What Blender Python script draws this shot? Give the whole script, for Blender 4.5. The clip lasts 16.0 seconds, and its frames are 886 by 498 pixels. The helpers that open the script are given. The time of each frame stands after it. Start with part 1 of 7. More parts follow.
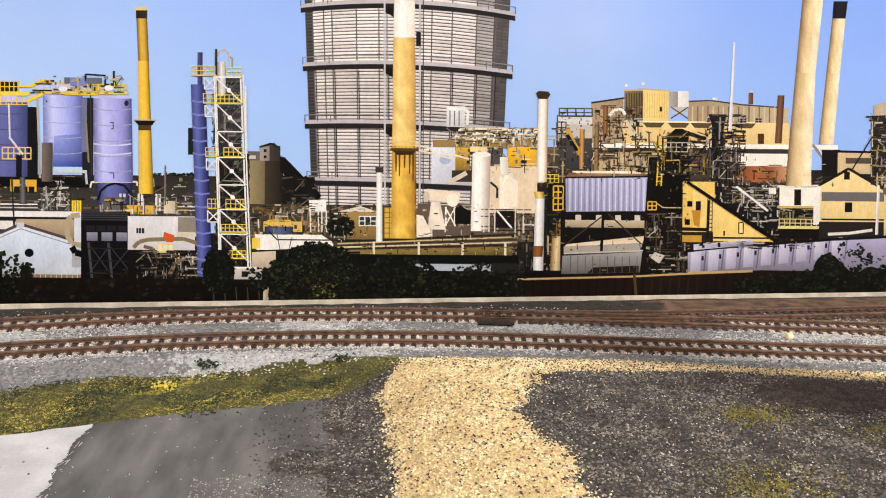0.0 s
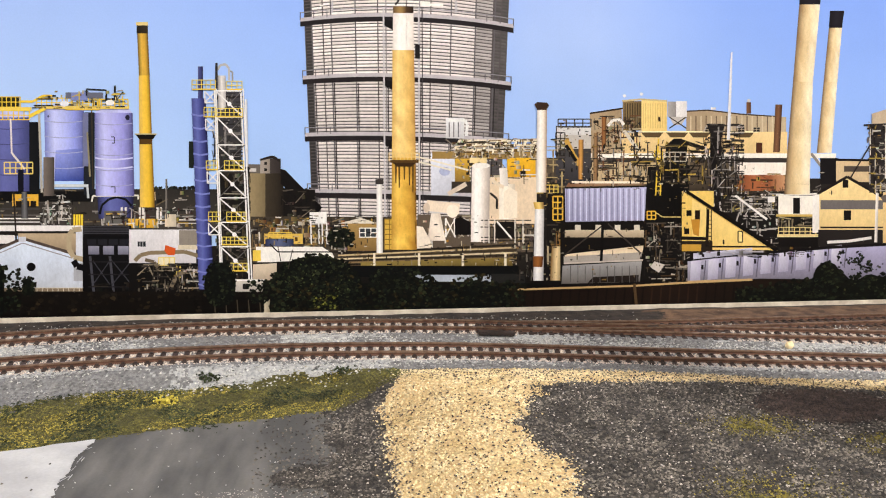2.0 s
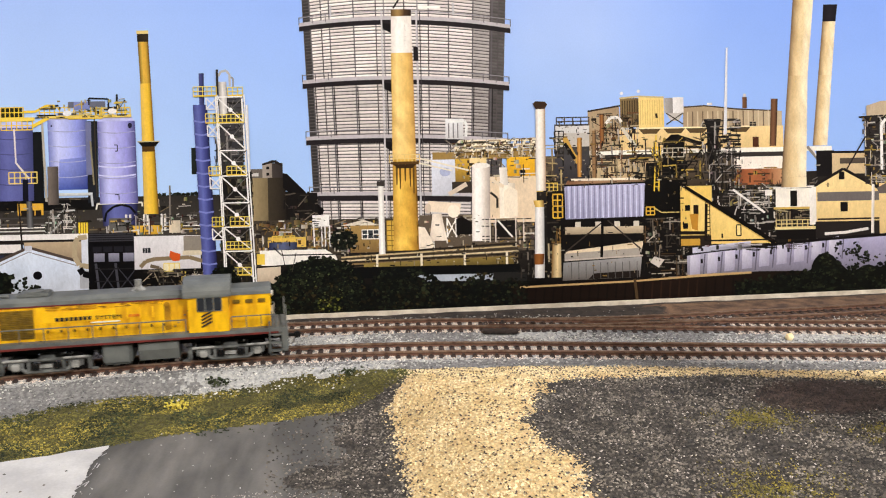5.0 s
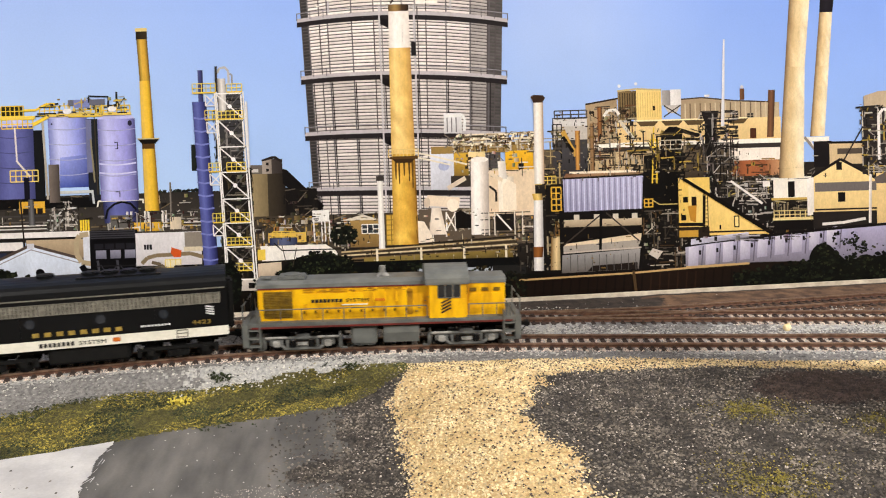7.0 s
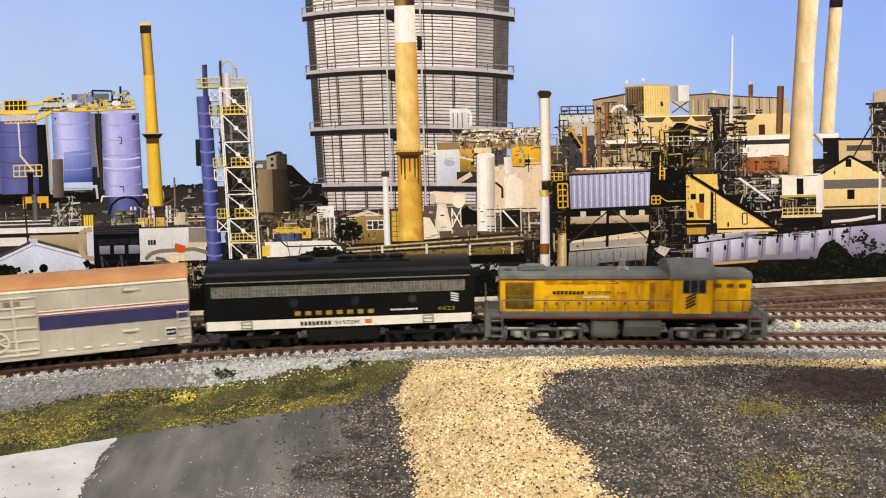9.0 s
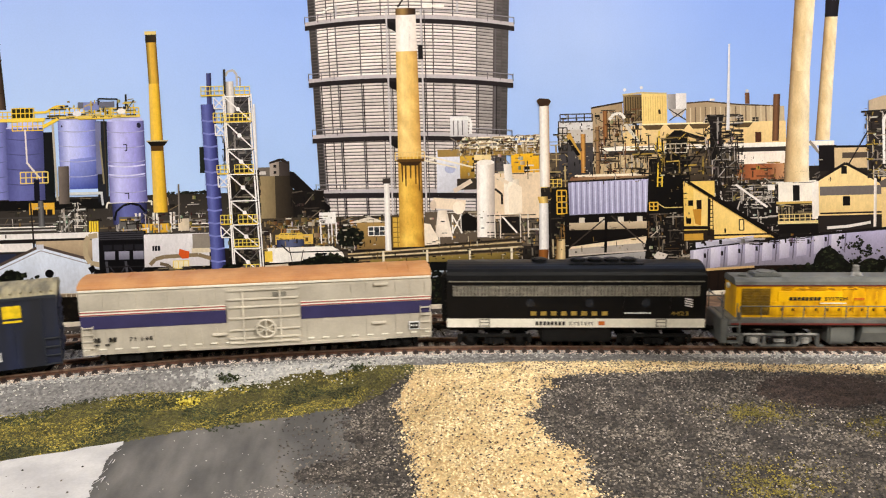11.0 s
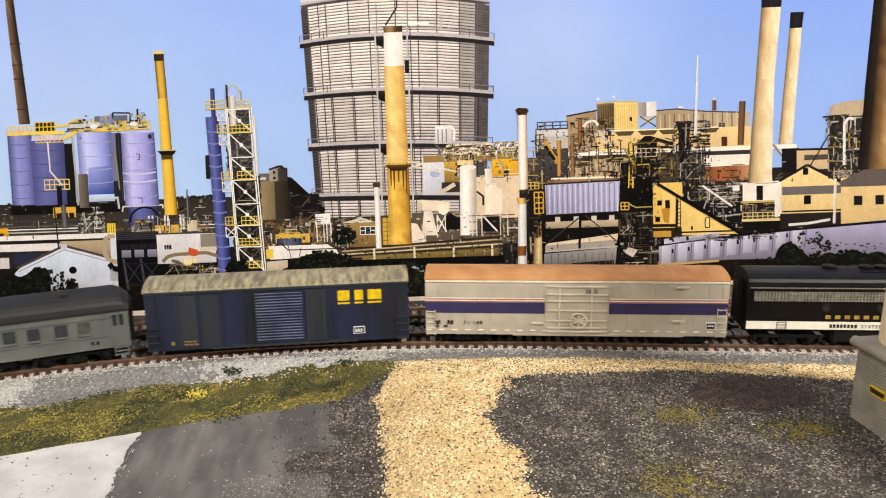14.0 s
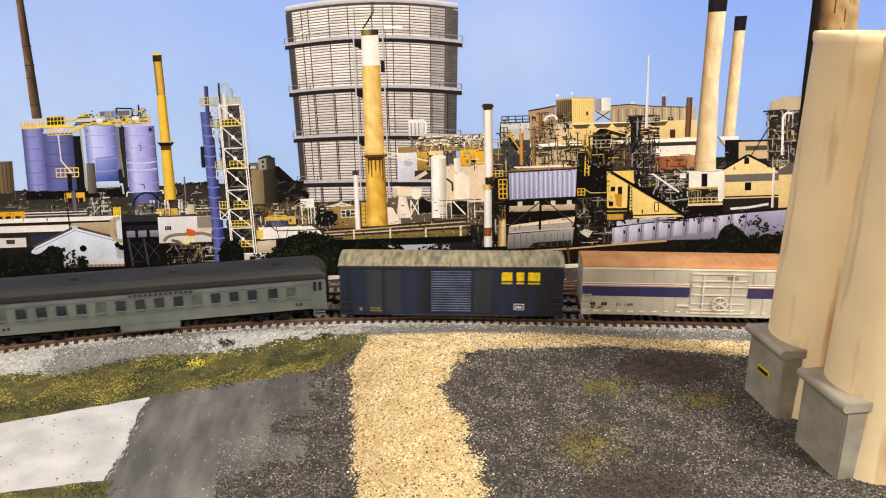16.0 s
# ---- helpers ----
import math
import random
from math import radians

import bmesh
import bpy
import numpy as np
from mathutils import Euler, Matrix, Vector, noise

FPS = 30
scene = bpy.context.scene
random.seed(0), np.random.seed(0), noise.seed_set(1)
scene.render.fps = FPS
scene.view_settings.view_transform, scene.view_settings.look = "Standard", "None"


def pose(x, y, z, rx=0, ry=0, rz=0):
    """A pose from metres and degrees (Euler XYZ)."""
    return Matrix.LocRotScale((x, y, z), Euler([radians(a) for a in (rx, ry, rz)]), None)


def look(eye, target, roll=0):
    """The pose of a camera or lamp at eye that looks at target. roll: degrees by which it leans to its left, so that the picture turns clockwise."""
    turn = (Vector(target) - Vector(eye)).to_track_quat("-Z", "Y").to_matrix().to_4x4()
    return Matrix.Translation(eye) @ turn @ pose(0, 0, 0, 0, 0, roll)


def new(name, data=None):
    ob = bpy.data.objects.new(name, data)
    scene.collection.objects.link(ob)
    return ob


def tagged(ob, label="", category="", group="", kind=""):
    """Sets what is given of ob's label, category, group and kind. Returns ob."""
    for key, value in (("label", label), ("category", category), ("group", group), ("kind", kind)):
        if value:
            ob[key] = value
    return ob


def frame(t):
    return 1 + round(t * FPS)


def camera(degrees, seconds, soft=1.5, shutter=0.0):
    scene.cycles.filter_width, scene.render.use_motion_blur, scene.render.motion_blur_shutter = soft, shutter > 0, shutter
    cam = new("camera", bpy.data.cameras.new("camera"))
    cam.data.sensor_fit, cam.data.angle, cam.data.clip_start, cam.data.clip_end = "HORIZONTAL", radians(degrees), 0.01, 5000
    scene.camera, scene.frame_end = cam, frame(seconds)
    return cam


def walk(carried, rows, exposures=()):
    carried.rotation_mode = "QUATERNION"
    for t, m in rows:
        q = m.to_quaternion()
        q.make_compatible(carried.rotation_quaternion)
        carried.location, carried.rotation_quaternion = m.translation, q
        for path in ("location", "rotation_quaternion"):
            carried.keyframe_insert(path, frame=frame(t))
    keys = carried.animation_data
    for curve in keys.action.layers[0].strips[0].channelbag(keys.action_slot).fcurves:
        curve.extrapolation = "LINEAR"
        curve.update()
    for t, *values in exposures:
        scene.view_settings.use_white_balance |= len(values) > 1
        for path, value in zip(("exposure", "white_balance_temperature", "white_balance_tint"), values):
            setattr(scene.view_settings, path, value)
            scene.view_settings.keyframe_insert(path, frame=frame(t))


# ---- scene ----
cam = camera(59.59, 16.0, soft=1.1, shutter=0.5)
PATH = [
    (0, (-0.11444, -0.02118, 0.12516), (0.03897, 0.95161, -0.04842), 1.36),
    (0.5, (-0.11385, -0.02096, 0.12548), (0.03953, 0.95201, -0.04714), 1.26),
    (1, (-0.11407, -0.02082, 0.12654), (0.03918, 0.95267, -0.04324), 1.12),
    (1.5, (-0.11435, -0.02144, 0.12691), (0.03946, 0.95246, -0.04000), 1.04),
    (2, (-0.11410, -0.02264, 0.12796), (0.03799, 0.95202, -0.03607), 0.94),
    (2.5, (-0.11473, -0.02391, 0.12837), (0.03773, 0.95121, -0.03258), 0.88),
    (3, (-0.11444, -0.02575, 0.12902), (0.03849, 0.94958, -0.03018), 0.82),
    (3.5, (-0.11680, -0.02663, 0.12995), (0.03699, 0.94872, -0.02834), 0.69),
    (4, (-0.11788, -0.02653, 0.13124), (0.03598, 0.94841, -0.02948), 0.44),
    (4.5, (-0.11800, -0.02700, 0.13150), (0.03629, 0.94717, -0.03340), 0.06),
    (5, (-0.11800, -0.02710, 0.13160), (0.03690, 0.94627, -0.03740), -0.25),
    (5.5, (-0.11800, -0.02720, 0.13180), (0.03740, 0.94540, -0.04110), -0.51),
    (6, (-0.11800, -0.02750, 0.13210), (0.03749, 0.94446, -0.04430), -0.70),
    (6.5, (-0.11737, -0.02840, 0.13326), (0.03727, 0.94330, -0.04533), -0.81),
    (7, (-0.11751, -0.03016, 0.13412), (0.03595, 0.94142, -0.04612), -0.77),
    (7.5, (-0.11786, -0.03099, 0.13336), (0.03495, 0.94064, -0.04712), -0.71),
    (8, (-0.12021, -0.02878, 0.13011), (0.03069, 0.94278, -0.05239), -0.68),
    (8.5, (-0.11925, -0.02628, 0.13235), (0.03028, 0.94545, -0.05032), -0.67),
    (9, (-0.11841, -0.02613, 0.13216), (0.03051, 0.94574, -0.05030), -0.64),
    (9.5, (-0.11900, -0.02650, 0.13240), (0.03020, 0.94538, -0.04980), -0.58),
    (10, (-0.11910, -0.02790, 0.13330), (0.03000, 0.94420, -0.04780), -0.58),
    (10.5, (-0.11920, -0.03010, 0.13460), (0.02980, 0.94220, -0.04550), -0.59),
    (11, (-0.11950, -0.03280, 0.13590), (0.02920, 0.93969, -0.04340), -0.60),
    (11.5, (-0.12029, -0.03579, 0.13656), (0.02782, 0.93693, -0.04195), -0.56),
    (12, (-0.12221, -0.03855, 0.13803), (0.02367, 0.93402, -0.04315), -0.55),
    (12.5, (-0.12008, -0.04242, 0.14227), (0.02245, 0.92925, -0.04629), -0.56),
    (13, (-0.11396, -0.05099, 0.15234), (0.02311, 0.91908, -0.04807), -0.61),
    (13.5, (-0.10617, -0.06296, 0.16380), (0.02514, 0.90395, -0.05490), -0.64),
    (14, (-0.10206, -0.08019, 0.18176), (0.02438, 0.88219, -0.05875), -0.66),
    (14.5, (-0.09633, -0.10391, 0.20178), (0.02760, 0.85308, -0.06055), -0.61),
    (15, (-0.08926, -0.11725, 0.20952), (0.03394, 0.83460, -0.07120), -0.54),
    (15.5, (-0.08790, -0.12954, 0.21922), (0.03854, 0.81778, -0.07506), -0.33),
    (16, (-0.08798, -0.14253, 0.22825), (0.03931, 0.80093, -0.07785), -0.20),
]
walk(cam, [(t, look(eye, target, roll)) for t, eye, target, roll in PATH],
     exposures=[(0, -0.03, 6450, 10), (3.5, -0.03, 6320, 10), (6.5, -0.05, 6560, 10), (9, -0.06, 6680, 10), (12, -0.02, 6700, 10), (14, 0.0, 6760, 10), (16, 0.0, 6860, 10)])

# ---- room light ----
def area_lamp(name, place, target, sx, sy, watts, colour):
    d = bpy.data.lights.new(name, "AREA")
    d.shape, d.size, d.size_y, d.energy, d.color = "RECTANGLE", sx, sy, watts, colour
    ob = new(name, d)
    ob.matrix_world = look(place, target)
    return ob


# Unseen key at front right, placed by the direction of the smokestacks' shadows.
area_lamp("ceiling_lamp", (0.75, -0.75, 1.33), (0.3, 0.1, 0.0), 0.5, 0.9, 60, (1.0, 0.96, 0.91))
# Weaker unseen fill lamp added on the left; no such source is known.
area_lamp("ceiling_lamp", (-0.9, -0.6, 1.33), (-0.3, 0.2, 0.0), 0.6, 0.9, 26, (1.0, 0.97, 0.94))
world = bpy.data.worlds.new("room_air")
world.use_nodes = True
world.node_tree.nodes["Background"].inputs[0].default_value = (0.9, 0.85, 0.78, 1)
world.node_tree.nodes["Background"].inputs[1].default_value = 0.035
scene.world = world


# ---- materials ----
def lin(r, g, b):
    return tuple(((v / 255 + 0.055) / 1.055) ** 2.4 if v > 10 else v / 255 / 12.92 for v in (r, g, b)) + (1,)


def material(name, colour, dark=None, rough=0.6, metal=0.0, scale=300.0, mix=(0.35, 0.65), fine=None, bump=0.0, island=0.0, spec=0.5, stretch=(1, 1, 1), thing=0.0):
    """Two-scale noise between two colours, with fine grain in the relief."""
    m = bpy.data.materials.new(name)
    m.use_nodes = True
    nt = m.node_tree
    n, l = nt.nodes, nt.links
    bsdf = n["Principled BSDF"]
    bsdf.inputs["Roughness"].default_value, bsdf.inputs["Metallic"].default_value = rough, metal
    bsdf.inputs["Specular IOR Level"].default_value = spec
    dark = dark or tuple(c * 0.72 for c in colour[:3]) + (1,)
    tc = n.new("ShaderNodeTexCoord")
    mp = n.new("ShaderNodeMapping")
    mp.inputs["Scale"].default_value = stretch
    l.new(tc.outputs["Object"], mp.inputs["Vector"])
    no = n.new("ShaderNodeTexNoise")
    no.inputs["Scale"].default_value, no.inputs["Detail"].default_value = scale, 6
    l.new(mp.outputs[0], no.inputs["Vector"])
    ramp = n.new("ShaderNodeMapRange")
    ramp.inputs[1].default_value, ramp.inputs[2].default_value = mix
    l.new(no.outputs["Fac"], ramp.inputs[0])
    mc = n.new("ShaderNodeMix")
    mc.data_type = "RGBA"
    mc.inputs["A"].default_value, mc.inputs["B"].default_value = dark, colour
    l.new(ramp.outputs[0], mc.inputs["Factor"])
    out = mc.outputs["Result"]
    fi = n.new("ShaderNodeTexNoise")
    fi.inputs["Scale"].default_value, fi.inputs["Detail"].default_value = fine or scale * 8, 4
    l.new(tc.outputs["Object"], fi.inputs["Vector"])
    hv = n.new("ShaderNodeHueSaturation")
    vr = n.new("ShaderNodeMapRange")
    vr.inputs[1].default_value, vr.inputs[2].default_value = 0.3, 0.7
    vr.inputs[3].default_value, vr.inputs[4].default_value = (0.86, 1.12) if bump > 0.3 or island else (0.94, 1.05)
    l.new(fi.outputs["Fac"], vr.inputs[0])
    l.new(vr.outputs[0], hv.inputs["Value"])
    l.new(out, hv.inputs["Color"])
    out = hv.outputs["Color"]
    if island or thing:
        src = n.new("ShaderNodeNewGeometry").outputs["Random Per Island"] if island else n.new("ShaderNodeObjectInfo").outputs["Random"]
        amount = island or thing
        r2 = n.new("ShaderNodeMapRange")
        r2.inputs[3].default_value, r2.inputs[4].default_value = 1 - amount, 1 + amount
        l.new(src, r2.inputs[0])
        h2 = n.new("ShaderNodeHueSaturation")
        l.new(r2.outputs[0], h2.inputs["Value"])
        l.new(out, h2.inputs["Color"])
        out = h2.outputs["Color"]
    l.new(out, bsdf.inputs["Base Color"])
    if bump:
        b = n.new("ShaderNodeBump")
        b.inputs["Strength"].default_value, b.inputs["Distance"].default_value = bump, 0.0004
        l.new(fi.outputs["Fac"], b.inputs["Height"])
        l.new(b.outputs[0], bsdf.inputs["Normal"])
    return m


M = {}
M["ballast_light"] = material("light_ballast", lin(196, 194, 190), lin(150, 150, 150), 0.9, scale=500, bump=0.5)
M["ballast_dark"] = material("grey_ballast", lin(146, 144, 142), lin(104, 102, 102), 0.9, scale=500, bump=0.5)
M["tan"] = material("tan_sand", lin(228, 200, 150), lin(196, 162, 110), 0.95, scale=400, bump=0.5)
M["cinder"] = material("cinder_ground", lin(80, 74, 68), lin(44, 40, 37), 0.95, scale=350, bump=0.6)
M["brown"] = material("brown_cinder_ground", lin(62, 50, 45), lin(38, 31, 29), 0.95, scale=350, bump=0.6)
M["grass"] = material("turf_ground", lin(104, 96, 50), lin(58, 58, 34), 0.95, scale=700, bump=0.6)
M["road"] = material("painted_asphalt", lin(136, 132, 126), lin(84, 82, 79), 0.7, scale=26, mix=(0.42, 0.80), fine=900, bump=0.15, stretch=(2.2, 0.6, 1))
M["pad"] = material("painted_concrete", lin(214, 212, 210), lin(188, 186, 186), 0.7, scale=45, fine=800, bump=0.1)
M["dirt"] = material("brown_dirt", lin(126, 98, 76), lin(70, 52, 42), 0.95, scale=90, bump=0.4)
M["soil"] = material("dark_soil", lin(66, 56, 50), lin(36, 30, 28), 0.95, scale=150, bump=0.5)
M["stone_tan"] = material("tan_gravel", lin(240, 220, 176), lin(208, 183, 132), 0.85, scale=60, island=0.34)
M["stone_dark"] = material("cinder_gravel", lin(118, 110, 100), lin(60, 54, 49), 0.7, scale=60, island=0.85)
M["stone_brown"] = material("brown_cinder_gravel", lin(90, 74, 66), lin(56, 45, 41), 0.75, scale=200, island=0.4)
M["stone_pale"] = material("pale_gravel", lin(205, 195, 185), lin(170, 160, 150), 0.8, scale=200, island=0.2)
M["stone_light"] = material("light_ballast_gravel", lin(216, 213, 206), lin(190, 188, 182), 0.85, scale=200, island=0.22)
M["stone_grey"] = material("grey_ballast_gravel", lin(158, 155, 152), lin(104, 102, 102), 0.85, scale=200, island=0.42)
M["turf_green"] = material("green_flock", lin(130, 122, 60), lin(84, 82, 44), 0.95, scale=80, island=0.4)
M["turf_yellow"] = material("yellow_flock", lin(188, 170, 76), lin(142, 128, 58), 0.95, scale=80, island=0.3)
M["turf_dark"] = material("dark_green_flock", lin(64, 72, 44), lin(42, 48, 30), 0.95, scale=80, island=0.3)
M["stone_bed"] = material("pinkish_track_ballast", lin(232, 218, 204), lin(206, 188, 174), 0.85, scale=200, island=0.22)
M["rail"] = material("rusty_rail", lin(112, 80, 62), lin(84, 56, 44), 0.55, scale=250, spec=0.4)
M["rail_head"] = material("worn_rail_head", lin(176, 148, 126), lin(132, 102, 84), 0.35, 0.6, scale=250)
M["tie"] = material("brown_tie", lin(72, 56, 50), lin(48, 37, 33), 0.8, scale=400, stretch=(1, 8, 1), thing=0.2)
M["switch"] = material("dark_switch_part", lin(60, 46, 40), lin(36, 28, 25), 0.6, scale=300)
M["white_edge"] = material("white_painted_edge", lin(226, 214, 196), lin(190, 176, 158), 0.7, scale=80)
M["wood"] = material("bench_plywood", lin(150, 118, 82), lin(120, 90, 60), 0.7, scale=20, stretch=(1, 8, 1))
M["wall"] = material("wall_paint", lin(205, 200, 190), lin(195, 190, 180), 0.8, scale=5)
M["floor"] = material("room_floor_carpet", lin(96, 88, 80), lin(70, 64, 58), 0.95, scale=60)
M["yellow"] = material("yellow_paint", lin(250, 194, 8), lin(196, 132, 6), 0.42, scale=90, fine=1200, mix=(0.3, 0.6), stretch=(1.6, 1, 0.5))
M["yellow_clean"] = material("clean_yellow_paint", lin(255, 204, 14), lin(236, 172, 8), 0.4, scale=60, fine=1200)
M["yellow_grime"] = material("grimy_yellow_paint", lin(206, 150, 10), lin(150, 104, 10), 0.5, scale=120, fine=1200)
M["truck_grey"] = material("weathered_truck_grey", lin(112, 113, 110), lin(66, 66, 64), 0.55, scale=220, fine=1400)
M["olive"] = material("olive_grille", lin(140, 108, 18), lin(100, 76, 14), 0.5, scale=300)
M["loco_grey"] = material("grey_paint", lin(112, 114, 110), lin(84, 86, 84), 0.5, scale=80, fine=1000)
M["silver"] = material("silver_grey_truck", lin(176, 174, 168), lin(96, 95, 92), 0.5, 0.0, scale=200)
M["red"] = material("red_stripe", lin(112, 40, 34), lin(88, 32, 28), 0.5, scale=100)
M["black"] = material("black_paint", lin(13, 13, 15), lin(9, 9, 11), 0.35, scale=80, spec=0.25)
M["roof_black"] = material("roof_black_paint", lin(17, 18, 20), lin(12, 13, 15), 0.42, scale=80, spec=0.2)
M["under"] = material("underframe_black", lin(19, 18, 17), lin(11, 10, 10), 0.7, scale=250, spec=0.25)
M["glass"] = material("dark_window_glass", lin(40, 44, 50), lin(28, 30, 36), 0.15, scale=20)
M["cream"] = material("white_stripe_paint", lin(244, 240, 226), lin(228, 224, 208), 0.5, scale=60)
M["mesh_grey"] = material("grey_grille", lin(142, 138, 126), lin(112, 108, 98), 0.5, 0.1, scale=400)
M["gold"] = material("gold_lettering", lin(176, 148, 66), lin(140, 116, 50), 0.5, scale=300)
M["ink_black"] = material("black_lettering", lin(34, 30, 26), None, 0.6, scale=300)
M["ink_white"] = material("white_lettering", lin(236, 236, 236), None, 0.6, scale=300)
M["ink_yellow"] = material("bright_yellow_lettering", lin(244, 208, 20), None, 0.5, scale=300)
M["ink_orange"] = material("orange_mark", lin(226, 132, 30), lin(200, 84, 24), 0.5, scale=600)
M["car_grey"] = material("warm_grey_paint", lin(200, 192, 176), lin(176, 168, 153), 0.5, scale=45, fine=900)
M["car_pale"] = material("pale_grey_paint", lin(222, 214, 198), lin(196, 188, 172), 0.5, scale=60, fine=900)
M["turf_yard"] = material("muted_yellow_flock", lin(156, 142, 66), lin(112, 104, 52), 0.95, scale=80, island=0.35)
M["roof_rust"] = material("orange_brown_roof", lin(200, 146, 92), lin(180, 122, 72), 0.55, scale=60, fine=900)
M["navy"] = material("navy_stripe_paint", lin(54, 50, 96), lin(46, 42, 84), 0.5, scale=60)
M["pink"] = material("red_pinstripe", lin(190, 84, 84), None, 0.5, scale=100)
M["bluecar_blue"] = material("weathered_blue_paint", lin(30, 38, 68), lin(24, 27, 36), 0.5, scale=34, fine=700, stretch=(2, 1, 0.3))
M["bluecar_worn"] = material("faded_grey_blue_paint", lin(47, 51, 58), lin(32, 36, 48), 0.55, scale=40, fine=700, stretch=(2, 1, 0.3))
M["bluecar_rib"] = material("pale_blue_rib_paint", lin(98, 106, 134), lin(58, 64, 88), 0.5, scale=60)
M["tuft"] = material("bright_yellow_foam", lin(238, 220, 96), lin(206, 186, 74), 0.95, scale=300, bump=0.5)
M["bluecar_roof"] = material("grimy_tan_roof", lin(168, 158, 126), lin(108, 102, 84), 0.6, scale=110, fine=900, stretch=(3, 0.6, 1))
M["pass_grey"] = material("sage_grey_paint", lin(108, 112, 108), lin(92, 96, 93), 0.5, scale=50, fine=900)
M["pass_roof"] = material("charcoal_roof", lin(30, 30, 31), lin(22, 22, 23), 0.6, scale=60, fine=900)
M["curtain"] = material("window_blind", lin(84, 88, 82), lin(60, 64, 60), 0.4, scale=120)
M["stack_tan"] = material("stained_tan_casting", lin(246, 222, 178), lin(186, 128, 76), 0.55, scale=70, mix=(0.30, 0.47), fine=26, stretch=(1, 1, 0.12))
M["stack_grey"] = material("grey_plinth_casting", lin(164, 156, 142), lin(134, 126, 114), 0.5, scale=60, fine=900)


# ---- mesh helpers ----
def part(name, bm, mat, parent=None, label=""):
    me = bpy.data.meshes.new(name)
    bm.to_mesh(me)
    bm.free()
    me.materials.append(mat if not isinstance(mat, str) else M[mat])
    ob = new(name, me)
    if parent:
        ob.parent = parent
    if label:
        ob["label"] = label
    return ob


def empty(name, m=None):
    ob = new(name)
    ob.empty_display_size = 0.01
    if m:
        ob.matrix_basis = m
    return ob


def block(x0, x1, y0, y1, z0, z1, bevel=0.0, bm=None, seg=2):
    bm = bm or bmesh.new()
    r = bmesh.ops.create_cube(bm, size=1)
    for v in r["verts"]:
        v.co = Vector(((x0 + x1) / 2 + v.co.x * (x1 - x0), (y0 + y1) / 2 + v.co.y * (y1 - y0), (z0 + z1) / 2 + v.co.z * (z1 - z0)))
    if bevel:
        edges = list({e for v in r["verts"] for e in v.link_edges})
        bmesh.ops.bevel(bm, geom=edges, offset=bevel, segments=seg, affect="EDGES")
    return bm


def rod(a, b, r, bm=None, n=8, r2=None):
    bm = bm or bmesh.new()
    a, b = Vector(a), Vector(b)
    m = Matrix.Translation((a + b) / 2) @ (b - a).to_track_quat("Z", "Y").to_matrix().to_4x4()
    bmesh.ops.create_cone(bm, cap_ends=True, segments=n, radius1=r, radius2=r if r2 is None else r2, depth=(b - a).length, matrix=m)
    return bm


def profile(points, x0, x1, bm=None):
    """A prism along x with the (y, z) outline given."""
    bm = bm or bmesh.new()
    a = [bm.verts.new((x0, y, z)) for y, z in points]
    b = [bm.verts.new((x1, y, z)) for y, z in points]
    bm.faces.new(a[::-1])
    bm.faces.new(b)
    n = len(points)
    for i in range(n):
        bm.faces.new((a[i], a[(i + 1) % n], b[(i + 1) % n], b[i]))
    bmesh.ops.recalc_face_normals(bm, faces=bm.faces)
    return bm


def arch(half, z0, z1, n=10, power=2.0):
    """A roof outline from eave to eave."""
    pts = []
    for i in range(n + 1):
        a = math.pi * i / n
        pts.append((half * math.cos(a), z0 + (z1 - z0) * math.sin(a) ** (2 / power)))
    return pts


def soup(verts, faces, name, mat, parent=None):
    me = bpy.data.meshes.new(name)
    me.from_pydata(verts, [], faces)
    me.materials.append(M[mat] if isinstance(mat, str) else mat)
    ob = new(name, me)
    if parent:
        ob.parent = parent
    return ob


# ---- the plan: track lines and terrain ----
RAIL_Z = -0.0085
RADIUS, TURN_X, CREST = 0.82, -0.1508, 0.4357
BEND = math.atan(0.2)


def line(s, off=0.0):
    """A point of the front track at arc length s, off metres towards the backdrop, and its heading."""
    a = min(s / RADIUS, BEND)
    r = RADIUS + off
    x, y = TURN_X + r * math.sin(a), CREST - RADIUS + r * math.cos(a)
    d = max(0.0, s - RADIUS * BEND)
    return x + d * math.cos(a), y - d * math.sin(a), -a


def lane(x, y):
    """Distance from the front track's centre, positive towards the aisle."""
    cx, cy = TURN_X, CREST - RADIUS
    d_arc = RADIUS - math.hypot(x - cx, y - cy)
    px, py, h = line(RADIUS * BEND)
    d_line = (x - px) * math.sin(h) - (y - py) * math.cos(h)
    return d_line if x > px + (y - py) * -0.2 else d_arc


def step(a, b, v):
    t = min(1.0, max(0.0, (v - a) / (b - a)))
    return t * t * (3 - 2 * t)


BED, LOW = -0.0117, -0.0185


def height(x, y):
    d = lane(x, y)
    right = step(-0.10, -0.045, x + 0.02 * step(0.33, 0.38, y))
    low = LOW + (0.0 - LOW) * right
    near = 0.021
    far = 0.036 + 0.056 * right
    z = BED + (low - BED) * step(near, far, d)
    if d < -0.012:
        z = BED - 0.0015 * step(0.012, 0.020, -d) * (1 - step(0.036, 0.043, -d))
    z += 0.0006 * noise.noise((x * 60, y * 60, 0)) + 0.0010 * noise.noise((x * 18, y * 18, 3)) * step(0.02, 0.05, d)
    return z


